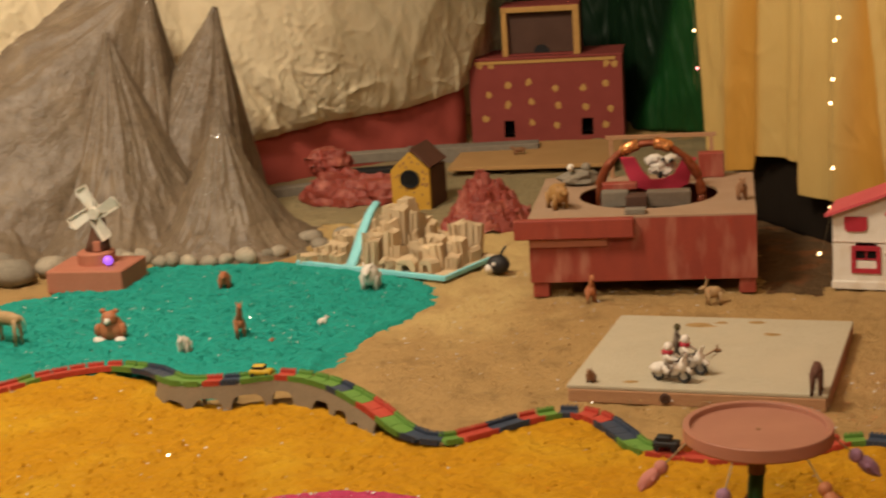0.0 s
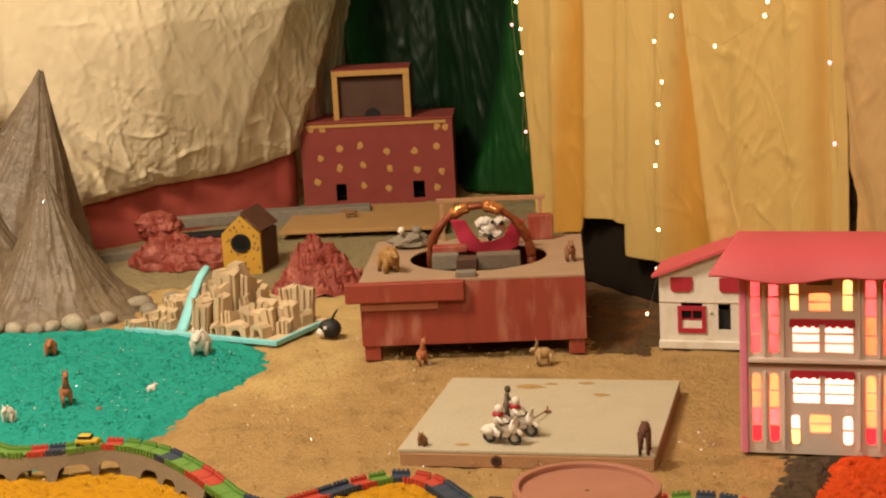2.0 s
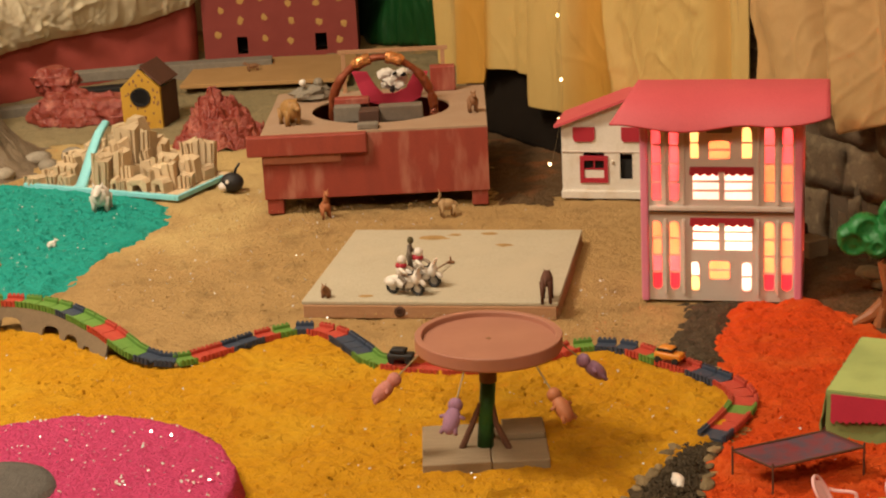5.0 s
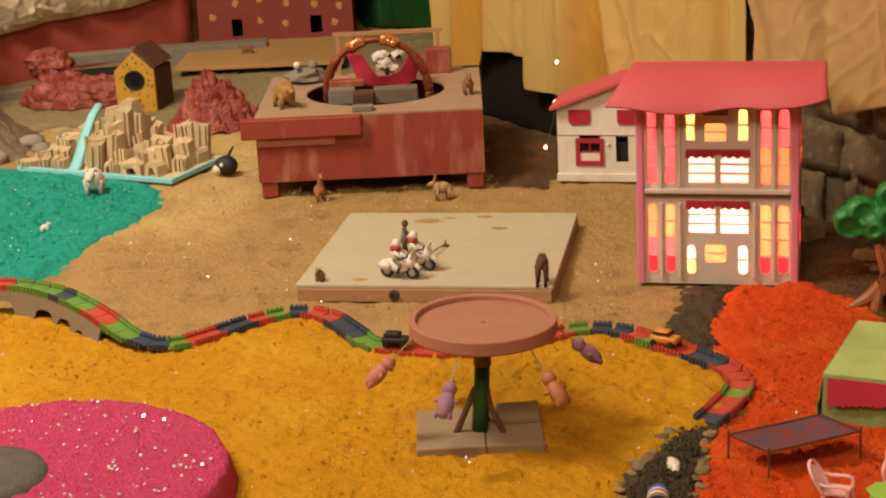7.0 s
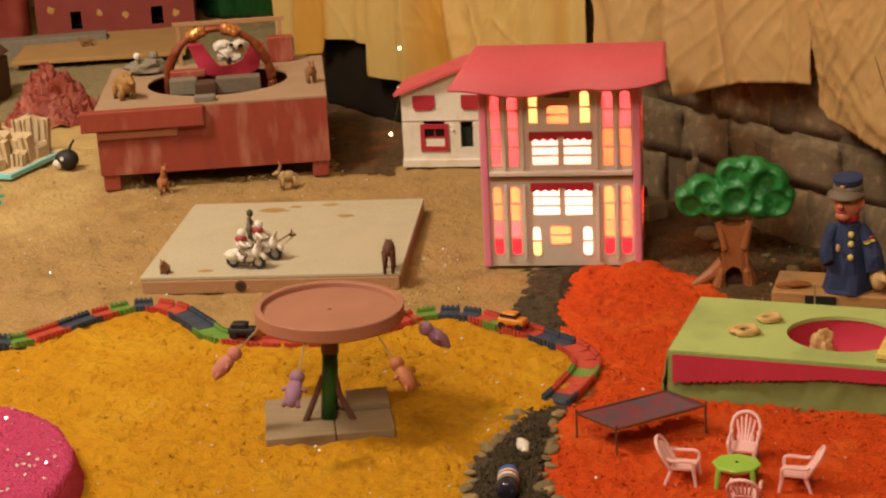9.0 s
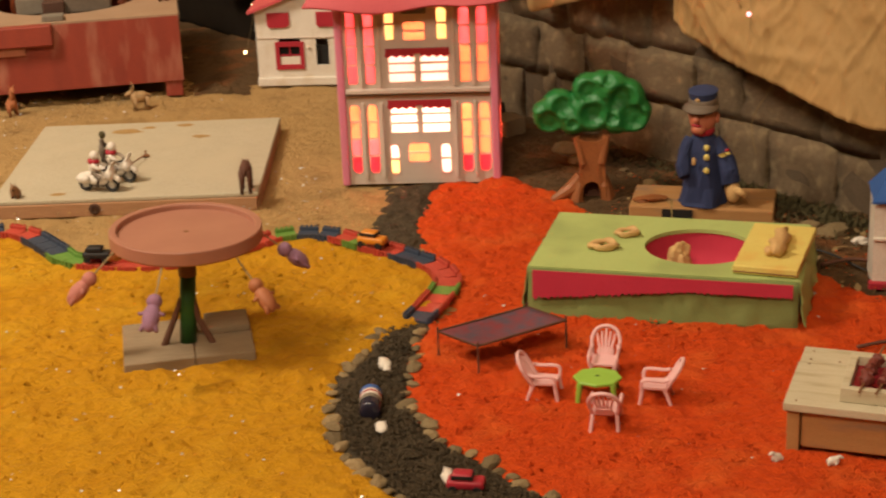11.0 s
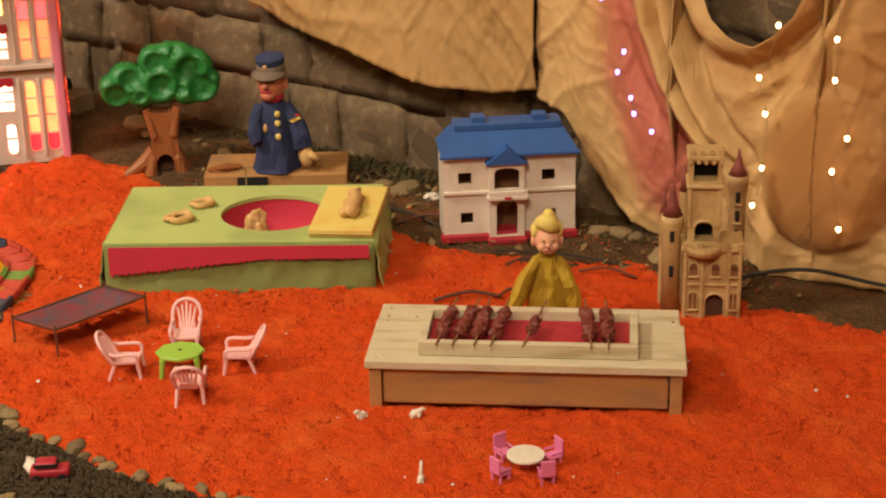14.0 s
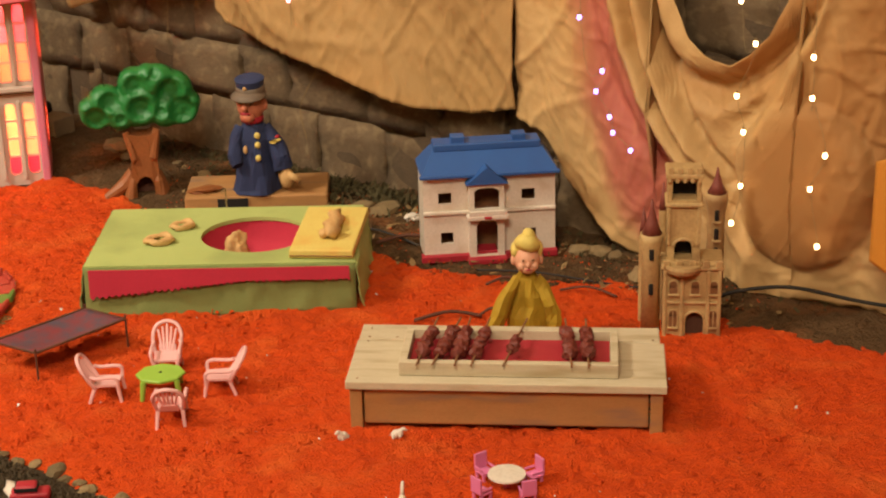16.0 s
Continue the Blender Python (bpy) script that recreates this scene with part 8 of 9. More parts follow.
ob.matrix_world = pose(0.902, 2.632, 0.031, 0, 0, -22) @ Matrix.Diagonal((0.92, 0.95, 1.04, 1))
for p in ob.data.polygons:
    p.use_smooth = p.material_index != 0
tagged(ob, "hand puppet in a navy robe and peaked cap", "puppet", "puppets")

bm = bmesh.new()
cone_robe(bm, [(0.038, 0.0), (0.036, 0.015), (0.034, 0.03), (0.032, 0.045), (0.029, 0.060), (0.026, 0.074), (0.022, 0.088), (0.016, 0.100), (0.010, 0.110)], 0, 0.62, 5, 0.12)
tube(bm, smooth_line([(0.016, -0.004, 0.098), (0.033, -0.006, 0.084), (0.044, -0.008, 0.055), (0.047, -0.010, 0.018)], 3), [0.009, 0.009, 0.010, 0.010, 0.011, 0.0115, 0.012, 0.0125, 0.013, 0.013], 8, 0)
tube(bm, smooth_line([(-0.016, -0.006, 0.098), (-0.033, -0.014, 0.082), (-0.048, -0.024, 0.055), (-0.060, -0.032, 0.030)], 3), [0.009, 0.009, 0.010, 0.011, 0.012, 0.013, 0.014, 0.015, 0.016, 0.016], 8, 0)
rumple(bm, 0, 0.0075, 38, 7.0)
head = len(bm.verts)
ball(bm, (0, -0.003, 0.127), (0.0225, 0.021, 0.0215), 20, 1)
ball(bm, (0, -0.016, 0.117), (0.013, 0.008, 0.007), 12, 1)
ball(bm, (0, -0.025, 0.125), (0.0042, 0.005, 0.004), 8, 1)
for sx in (-1, 1):
    ball(bm, (0.011 * sx, -0.017, 0.121), (0.008, 0.007, 0.007), 10, 1)
    ball(bm, (0.024 * sx, -0.001, 0.125), (0.005, 0.005, 0.008), 8, 1)
    ball(bm, (0.021 * sx, 0.001, 0.139), (0.008, 0.012, 0.011), 10, 2)
    ball(bm, (0.0085 * sx, -0.0235, 0.131), (0.0026, 0.0015, 0.0016), 8, 3)
ball(bm, (0, -0.0240, 0.1175), (0.006, 0.0015, 0.0010), 8, 4)
ball(bm, (0, 0.006, 0.143), (0.0245, 0.021, 0.015), 16, 2)
tube(bm, smooth_line([(0.018, -0.010, 0.146), (0.006, -0.016, 0.152), (-0.008, -0.014, 0.155), (-0.019, -0.006, 0.150)], 4), [0.006, 0.008, 0.009, 0.0105, 0.012, 0.012, 0.012, 0.012, 0.0115, 0.010, 0.009, 0.007, 0.005], 12, 2)
tube(bm, smooth_line([(0.012, -0.006, 0.152), (0.002, -0.010, 0.163), (-0.006, -0.006, 0.166)], 4), [0.007, 0.008, 0.009, 0.010, 0.010, 0.009, 0.007, 0.006, 0.004], 10, 2)
turn_head(bm, head, 8, (0, 0, 0.12))
ob = part("mustard_puppet", bm, [M["mustardcloth"], M["skin"], M["yellowcard"], M["toy_brown"], M["crimson"]], None, smooth=True)
ob.matrix_world = pose(1.042, 1.935, 0.002, 0, 0, -30) @ Matrix.Diagonal((0.76, 0.86, 1.0, 1))
for p in ob.data.polygons:
    p.use_smooth = p.material_index != 0
tagged(ob, "hand puppet in a mustard robe behind the grill", "puppet", "puppets")

# ---- white doll house with a blue roof ----
villa = thing("blue_roofed_house", pose(1.043, 2.272, 0.002, 0, 0, -19) @ Matrix.Diagonal((0.945, 1, 0.98, 1)), "white plastic doll house with a blue roof", "doll house")
VW, VH, VD = 0.212, 0.142, 0.075
wings = [(0.0, 0.072), (0.128, 0.212)]
for x0, x1 in wings:
    cx = (x0 + x1) / 2
    hs = [(cx - 0.012, 0.094, cx + 0.009, 0.112), (cx - 0.009, 0.029, cx + 0.011, 0.047)]
    part("wing_wall", pierced(bmesh.new(), x1 - x0, VH, hs, 0.005, None, 0, x0, 0.0), M["white"], villa)
bm = bmesh.new()
arch_low = (0.083, 0.012, 0.117, 0.072)
arch_up = (0.080, 0.088, 0.120, 0.122)
pierced(bm, 0.056, 0.130, [arch_low, arch_up], 0.006, Matrix.Translation((0, -0.014, 0)), 0, 0.072, 0.0)
part("centre_bay", bm, M["white"], villa)
for z0, (x0, _, x1, z1) in ((0, arch_low), (1, arch_up)):
    for sx in (0, 1):
        xs = x0 if sx == 0 else x1
        bm = bmesh.new()
        e = 1 if sx == 0 else -1
        a_, b_ = ((0.017, 0.014), (0.018, 0.007))[z0]
        prism(bm, [(xs, z1), (xs + e * a_, z1), (xs + e * a_ * 0.47, z1 - b_ * 0.18), (xs + e * a_ * 0.18, z1 - b_ * 0.5), (xs, z1 - b_)], 0.005, Matrix.Translation((0, -0.0135, 0)))
        part("arch_corner", bm, M["white"], villa)
for x in (0.0745, 0.1255):
    part("bay_side", box(bmesh.new(), (x, -0.0015, 0.065), (0.005, 0.0125, 0.13)), M["white"], villa)
part("side_wall", box(bmesh.new(), (0.0025, VD / 2 + 0.003, VH / 2), (0.005, VD - 0.006, VH)), M["white"], villa)
part("side_wall", box(bmesh.new(), (VW - 0.0025, VD / 2 + 0.003, VH / 2), (0.005, VD - 0.006, VH)), M["white"], villa)
part("back_wall", box(bmesh.new(), (VW / 2, VD, VH / 2), (VW, 0.005, VH)), M["white"], villa)
part("dark_room", box(bmesh.new(), (VW / 2, 0.03, VH / 2), (VW - 0.014, 0.003, VH - 0.01)), M["toy_brown"], villa)
part("band", box(bmesh.new(), (0.036, -0.002, 0.080), (0.074, 0.006, 0.005), 0.001), M["white"], villa)
part("band", box(bmesh.new(), (0.170, -0.002, 0.080), (0.084, 0.006, 0.005), 0.001), M["white"], villa)
part("doorstep", box(bmesh.new(), (0.100, 0.006, 0.014), (0.034, 0.030, 0.006), 0.001), M["crimson"], villa, "crimson doorstep")
part("balcony", box(bmesh.new(), (0.100, -0.020, 0.0775), (0.066, 0.016, 0.008), 0.002), M["white"], villa)
part("balcony_rail", box(bmesh.new(), (0.100, -0.026, 0.085), (0.060, 0.003, 0.008), 0.001), M["white"], villa)
part("badge", box(bmesh.new(), (0.100, -0.0285, 0.0785), (0.012, 0.003, 0.004), 0.001), M["crimson"], villa)
part("plinth", box(bmesh.new(), (0.034, 0.0, 0.006), (0.078, 0.016, 0.012), 0.002), M["crimson"], villa, "crimson plinth")
part("plinth", box(bmesh.new(), (0.100, -0.014, 0.005), (0.062, 0.022, 0.010), 0.002), M["crimson"], villa, "crimson plinth")
part("plinth", box(bmesh.new(), (0.172, 0.0, 0.006), (0.086, 0.016, 0.012), 0.002), M["crimson"], villa, "crimson plinth")
bm = bmesh.new()
base = [(-0.004, -0.010, VH), (VW + 0.004, -0.010, VH), (VW + 0.004, VD + 0.006, VH), (-0.004, VD + 0.006, VH)]
mid = [(0.018, 0.022, VH + 0.032), (VW - 0.018, 0.022, VH + 0.032), (VW - 0.018, VD - 0.02, VH + 0.032), (0.018, VD - 0.02, VH + 0.032)]
ring_a, ring_b = [bm.verts.new(p) for p in base], [bm.verts.new(p) for p in mid]
for k in range(4):
    bm.faces.new((ring_a[k], ring_a[(k + 1) % 4], ring_b[(k + 1) % 4], ring_b[k]))
bm.faces.new(ring_a[::-1])
bm.faces.new(ring_b)
roof = part("roof", bm, M["blue"], villa, "blue plastic hipped roof")
part("ridge_block", box(bmesh.new(), (VW / 2, 0.037, VH + 0.0355), (VW - 0.04, 0.036, 0.012), 0.002), M["blue"], roof)
for x in (0.060, 0.158):
    part("chimney", box(bmesh.new(), (x, 0.034, VH + 0.043), (0.022, 0.022, 0.016), 0.001), M["blue"], roof)
bm = bmesh.new()
prism(bm, [(0.066, 0.129), (0.134, 0.129), (0.100, 0.156)], 0.055, Matrix.Translation((0, -0.020, 0)))
part("dormer", bm, M["blue"], roof)
part("eave", box(bmesh.new(), (VW / 2, -0.008, VH - 0.001), (VW + 0.012, 0.008, 0.005), 0.001), M["blue"], roof)

# ---- beige toy castle ----
castle = thing("toy_castle", pose(1.213, 1.867, 0.002, 0, 0, -30) @ Matrix.Diagonal((1, 1, 0.97, 1)), "beige plastic toy castle with dull red spires", "toy castle")
bm = bmesh.new()
pierced(bm, 0.078, 0.105, [(0.031, 0.004, 0.055, 0.040)], 0.006)
part("gate_wall", bm, M["castle"], castle)
for x in (0.0025, 0.0755):
    part("wall_side", box(bmesh.new(), (x, 0.035, 0.0525), (0.005, 0.058, 0.105)), M["castle"], castle)
part("wall_back", box(bmesh.new(), (0.039, 0.063, 0.0525), (0.078, 0.005, 0.105)), M["castle"], castle)
part("gate_dark", box(bmesh.new(), (0.043, 0.010, 0.022), (0.026, 0.003, 0.04)), M["brown_card"], castle, "dark brown gate")
for sx in (-1, 1):
    spandrel = [(0.0125 * sx, 0.0125)] + [(0.0125 * sx * math.cos(radians(a)), 0.0125 * math.sin(radians(a))) for a in range(0, 91, 15)]
    part("gate_spandrel", prism(bmesh.new(), spandrel, 0.005, Matrix.Translation((0.043, 0.0005, 0.028))), M["castle"], castle)
part("gate_arch", tube(bmesh.new(), [(0.043 - 0.0135, -0.0005, 0.0)] + [(0.043 - 0.0135 * math.cos(radians(a)), -0.0005, 0.028 + 0.0135 * math.sin(radians(a))) for a in range(0, 181, 15)] + [(0.043 + 0.0135, -0.0005, 0.0)], 0.0018, 6), M["castle"], castle)
for x in (0.0025, 0.0255, 0.0605, 0.0755):
    part("pilaster", box(bmesh.new(), (x, -0.001, 0.052), (0.005, 0.005, 0.104), 0.0012), M["castle"], castle)
part("string_course", box(bmesh.new(), (0.039, -0.0008, 0.055), (0.080, 0.004, 0.004), 0.001), M["castle"], castle)
part("terrace", box(bmesh.new(), (0.039, 0.03, 0.107), (0.084, 0.068, 0.006), 0.002), M["castle"], castle)
part("balcony", lathe(bmesh.new(), [(0.010, 0.094), (0.024, 0.102), (0.026, 0.108), (0.025, 0.112)], 20, (0.026, 0.006, 0)), M["castle"], castle)
for name, spots, z, w, h in (("niche", (0.014, 0.043, 0.068), 0.075, 0.011, 0.014), ("low_window", (0.014, 0.068), 0.028, 0.011, 0.020)):
    for x in spots:
        bm = box(bmesh.new(), (x, -0.0004, z), (w, 0.002, h), 0.0004)
        rod(bm, (x, -0.0014, z + h / 2), (x, 0.0006, z + h / 2), w / 2, w / 2, 14)
        hole = part(name, bm, M["toy_brown"], castle, "arched shaded niche" if name == "niche" else "arched lattice window")
        rim = [(x - w * 0.56, -0.0015, z - h / 2)] + [(x - w * 0.56 * math.cos(radians(a)), -0.0015, z + h / 2 + w * 0.56 * math.sin(radians(a))) for a in range(0, 181, 20)] + [(x + w * 0.56, -0.0015, z - h / 2)]
        part("surround", tube(bmesh.new(), rim, 0.0012, 5), M["castle"], hole)
        part("sill", box(bmesh.new(), (x, -0.002, z - h / 2 - 0.001), (w * 1.35, 0.005, 0.003), 0.0008), M["castle"], hole)
        if name == "low_window":
            part("mullion", box(bmesh.new(), (x, -0.0016, z + 0.002), (0.0014, 0.002, h + 0.004)), M["castle"], hole)
for k in range(5):
    part("merlon", box(bmesh.new(), (0.004 + k * 0.0175, -0.002, 0.114), (0.009, 0.006, 0.010), 0.001), M["castle"], castle)
keep = part("keep", pierced(bmesh.new(), 0.044, 0.130, [(0.010, 0.006, 0.034, 0.034), (0.006, 0.094, 0.038, 0.122)], 0.044, Matrix.Translation((0.004, 0.010, 0.108))), M["castle"], castle)
part("keep_dark", box(bmesh.new(), (0.026, 0.04, 0.17), (0.036, 0.004, 0.12)), M["black"], keep)
part("keep_band", box(bmesh.new(), (0.026, 0.030, 0.196), (0.050, 0.050, 0.006), 0.002), M["castle"], keep)
part("keep_crown", box(bmesh.new(), (0.026, 0.030, 0.238), (0.050, 0.050, 0.008), 0.002), M["castle"], keep)
for k in range(4):
    part("merlon", box(bmesh.new(), (0.007 + k * 0.0125, 0.008, 0.246), (0.007, 0.006, 0.009), 0.001), M["castle"], keep)
for x in (0.006, 0.046):
    part("corner_strip", box(bmesh.new(), (x, 0.009, 0.165), (0.005, 0.006, 0.055), 0.001), M["castle"], keep)
part("window_hood", tube(bmesh.new(), [(0.026 - 0.013 * math.cos(radians(a)), 0.009, 0.136 + 0.010 * math.sin(radians(a))) for a in range(0, 181, 20)], 0.0022, 6), M["castle"], keep)
for k in range(5):
    part("corbel", box(bmesh.new(), (0.006 + k * 0.010, 0.008, 0.232), (0.005, 0.006, 0.006), 0.001), M["castle"], keep)
for x, y, h, r, tip in ((-0.016, 0.020, 0.150, 0.0130, 0.050), (0.077, 0.130, 0.170, 0.0130, 0.038)):
    tw = part("turret", lathe(bmesh.new(), [(r, 0.0), (r * 0.92, h * 0.8), (r * 1.2, h * 0.93), (r * 1.2, h)], 20, (x, y, 0)), M["castle"], castle, "round beige turret", True)
    part("spire", lathe(bmesh.new(), [(r * 1.05, h), (r * 0.6, h + tip * 0.32), (r * 0.22, h + tip * 0.74), (0.0012, h + tip)], 18, (x, y, 0)), M["spire"], tw, "dull red spire", True)
    for k in range(5 if y > 0.1 else 2):
        zc = h * (0.82 - k * (0.17 if y > 0.1 else 0.35))
        part("slit_window", box(bmesh.new(), (x, y - r * 0.94, zc), (0.0065, 0.006, 0.017), 0.002), M["black"], tw)
        if y > 0.1:
            part("sill", box(bmesh.new(), (x, y - r * 0.98, zc - 0.011), (0.012, 0.006, 0.004), 0.001), M["castle"], tw)
for x, z in ((-0.026, 0.135), (0.000, 0.172)):
    sp = lathe(bmesh.new(), [(0.006, 0.0), (0.004, 0.016), (0.001, 0.040)], 14, (x, 0.055, z))
    part("rear_spire", sp, M["spire"], castle, "dull red spire", True)
    part("rear_turret", rod(bmesh.new(), (x, 0.055, 0.0), (x, 0.055, z), 0.006, 0.006, 14), M["castle"], castle)

# ---- fairy lights ----
def string(points, off, bulbs, label, mat):
    lights = thing("fairy_lights", pose(0, 0, 0), label, "fairy lights", "strings of fairy lights")
    pts = smooth_line([on_wall(s, z, off) for s, z in points], 6)
    part("wire", tube(bmesh.new(), pts, 0.0004, 5), M["wire"], lights)
    for s, z in bulbs:
        p = on_wall(s, z, off + 0.004)
        b = part("bulb", ball(bmesh.new(), (0, 0, 0), (0.0036, 0.0036, 0.0046), 10), M[mat], lights, "", True)
        b.location = p
        part("socket", rod(bmesh.new(), (0, 0, 0.003), (0, 0, 0.008), 0.0016, 0.0012, 8), M["wire"], b)


left_b = [(-2.147, 0.72), (-2.131, 0.65), (-2.131, 0.59), (-2.137, 0.482)]
string([(-2.14, 1.2), (-2.147, 0.72), (-2.131, 0.65), (-2.131, 0.59), (-2.137, 0.482), (-2.15, 0.39), (-2.15, 0.34)], 0.09, left_b, "string of small warm bulbs along the curtain's edge", "bulb_warm")
string([(-2.19, 1.2), (-2.179, 0.659), (-2.15, 0.52), (-2.13, 0.385), (-2.14, 0.33)], 0.088, [(-2.179, 0.659), (-2.13, 0.385)], "string of red bulbs beside the curtain's edge", "bulb_rose")
mid_b = [(-1.513, 0.654), (-1.487, 0.564), (-1.503, 0.512), (-1.512, 0.424), (-1.522, 0.369), (-1.516, 0.221), (-1.528, 0.126), (-1.575, 0.009)]
string([(-1.50, 1.2), (-1.505, 0.73), (-1.513, 0.654), (-1.487, 0.564), (-1.503, 0.512), (-1.522, 0.369), (-1.516, 0.221), (-1.528, 0.126), (-1.575, 0.009)], 0.09, mid_b, "string of small warm bulbs down the ochre curtain", "bulb_warm")
string([(-1.42, 1.2), (-1.441, 0.714), (-1.36, 0.675), (-1.279, 0.657), (-1.19, 0.69), (-1.103, 0.729), (-1.093, 0.758), (-1.07, 1.2)], 0.09, [(-1.441, 0.714), (-1.279, 0.657), (-1.103, 0.729), (-1.093, 0.758)], "string of warm bulbs slung across the ochre curtain", "bulb_warm")
string([(-0.90, 1.2), (-0.898, 0.647), (-0.885, 0.489), (-0.88, 0.43)], 0.09, [(-0.898, 0.647), (-0.885, 0.489)], "string of rose bulbs between two cloths", "bulb_rose")
string([(-0.06, 1.2), (-0.052, 0.36), (-0.052, 0.334), (-0.045, 0.30)], 0.10, [(-0.052, 0.336)], "string of rose bulbs on the tan drape", "bulb_rose")
string([(0.49, 1.2), (0.505, 0.38), (0.544, 0.306), (0.534, 0.274), (0.557, 0.239), (0.563, 0.216), (0.593, 0.194)], 0.105, [(0.505, 0.38), (0.544, 0.306), (0.534, 0.274), (0.557, 0.239), (0.563, 0.216), (0.593, 0.194)], "string of violet-white bulbs on the dyed streak", "bulb_violet")
string([(0.755, 1.2), (0.76, 0.435), (0.784, 0.379), (0.759, 0.302), (0.771, 0.252), (0.77, 0.173), (0.758, 0.115)], 0.105, [(0.76, 0.435), (0.784, 0.379), (0.759, 0.302), (0.771, 0.252), (0.77, 0.173), (0.758, 0.115)], "string of warm bulbs hanging before the swag", "bulb_warm")
string([(0.86, 1.2), (0.869, 0.372), (0.87, 0.316), (0.893, 0.239), (0.874, 0.188), (0.889, 0.107)], 0.105, [(0.869, 0.372), (0.87, 0.316), (0.893, 0.239), (0.874, 0.188), (0.889, 0.107)], "string of warm bulbs at the drape's end", "bulb_warm")

# ---- cables, weeds and scraps at the wall's foot ----
def cable(points, r, label):
    ob = part("cable", tube(bmesh.new(), smooth_line(points, 8), r, 8), M["cable"], None, smooth=True)
    return tagged(ob, label, "cable", "cables")


cable([(1.33, 1.93, 0.010), (1.36, 1.90, 0.030), (1.42, 1.86, 0.038), (1.50, 1.80, 0.022), (1.60, 1.72, 0.010)], 0.003, "black cable arching beside the castle")
cable([(1.09, 2.19, 0.010), (1.16, 2.13, 0.014), (1.24, 2.06, 0.006), (1.31, 1.98, 0.008)], 0.0018, "black cable lying on the soil")
cable([(0.98, 2.45, 0.008), (1.02, 2.40, 0.016), (1.06, 2.33, 0.006)], 0.002, "short black cable behind the counter")
rng = random.Random(31)
bm = bmesh.new()
for k in range(2200):
    u = rng.random()
    if u < 0.6:
        s, off = rng.gauss(0.02, 0.14), abs(rng.gauss(0.03, 0.03)) + 0.012
    else:
        s, off = rng.uniform(-0.6, 0.9), abs(rng.gauss(0.03, 0.04)) + 0.012
    p = on_wall(s, 0.0, off)
    h = rng.uniform(0.006, 0.030 if u < 0.6 else 0.016)
    way = Vector((rng.uniform(-1, 1), rng.uniform(-1, 1), rng.uniform(0.3, 1.5))).normalized()
    side = way.cross(Vector((rng.uniform(-1, 1), rng.uniform(-1, 1), 0.2))).normalized() * rng.uniform(0.0008, 0.003)
    a, b, c = p, p + way * h * 0.6, p + way * h + Vector((0, 0, -h * 0.15))
    v = [bm.verts.new(q) for q in (a - side, a + side, b + side, c, b - side)]
    bm.faces.new(v)
ob = part("dry_weeds", bm, M["weed"])
tagged(ob, "dry weeds and straw along the foot of the wall", "weeds", "", "stuff")
for k in range(26):
    s, off = rng.uniform(-0.35, 0.8), rng.uniform(0.06, 0.16)
    p = on_wall(s, 0.0, off)
    if (p - Vector((1.13, 2.23, 0))).length < 0.14 or (p - Vector((0.9, 2.62, 0))).length < 0.15 or (p - Vector((1.26, 1.9, 0))).length < 0.10:
        continue
    ob = tagged(new("clod", edge_meshes[k % 6]), "small clod of soil at the wall's foot", "clod", "clods of soil")
    q = rng.uniform(0.4, 1.3)
    ob.location, ob.rotation_euler, ob.scale = (p.x, p.y, 0.006), (0, 0, rng.uniform(0, 6)), (q, q, q)

for x0, y0, x1, y1, r in ((1.076, 2.129, 1.128, 2.110, 0.0022), (0.93, 2.06, 1.02, 2.03, 0.0026), (1.02, 2.035, 1.045, 2.02, 0.002), (1.0, 2.36, 1.09, 2.33, 0.0028), (1.16, 2.06, 1.22, 2.0, 0.0018)):
    ob = part("twig", tube(bmesh.new(), smooth_line([(x0, y0, 0.012), ((x0 + x1) / 2 + 0.006, (y0 + y1) / 2 + 0.008, 0.018), (x1, y1, 0.012)], 5), r, 7), M["birdbrown"], None, smooth=True)
    tagged(ob, "dark dry twig lying at the wall's foot", "twig", "twigs")
ob = part("paper_scrap", lump(0.009, 8, (1.4, 1.0, 0.6), 3, 0.6), M["toy_white"])
ob.location = (1.098, 2.440, 0.010)
tagged(ob, "crumpled whitish paper scrap on the soil", "scrap")
pale = thing("pale_board", Matrix.LocRotScale(on_wall(-0.745, 0, 0.085), Euler((0, 0, WALL_A)), None), "short pale board lying against the block wall", "board")
part("board_body", roughen(box(bmesh.new(), (0.0, 0, 0.018), (0.20, 0.05, 0.036), 0.003), 0.002, 30), M["greywood"], pale)
part("dark_lump", roughen(box(bmesh.new(), (0.03, 0, 0.046), (0.045, 0.030, 0.022), 0.005), 0.003, 50), M["toy_black"], pale, "dark lump on the board")
for s_, z_, o_, k in ((-0.49, 0.02, 0.09, 2.0), (-0.43, 0.015, 0.12, 1.4), (0.13, 0.018, 0.10, 1.8), (0.62, 0.012, 0.12, 1.5), (0.68, 0.014, 0.14, 1.9), (0.75, 0.012, 0.13, 1.3)):
    ob = tagged(new("clod", edge_meshes[int(k * 10) % 6]), "lump of dark soil at the wall's foot", "clod", "clods of soil")
    p = on_wall(s_, 0, o_)
    ob.location, ob.rotation_euler, ob.scale = (p.x, p.y, 0.008), (0, 0, k * 9), (k, k, k)
M["orange_cloth"] = material("orange_cloth", (0.62, 0.26, 0.035), (0.52, 0.20, 0.025), 0.6, scale=8, grain=900, bump=0.2)
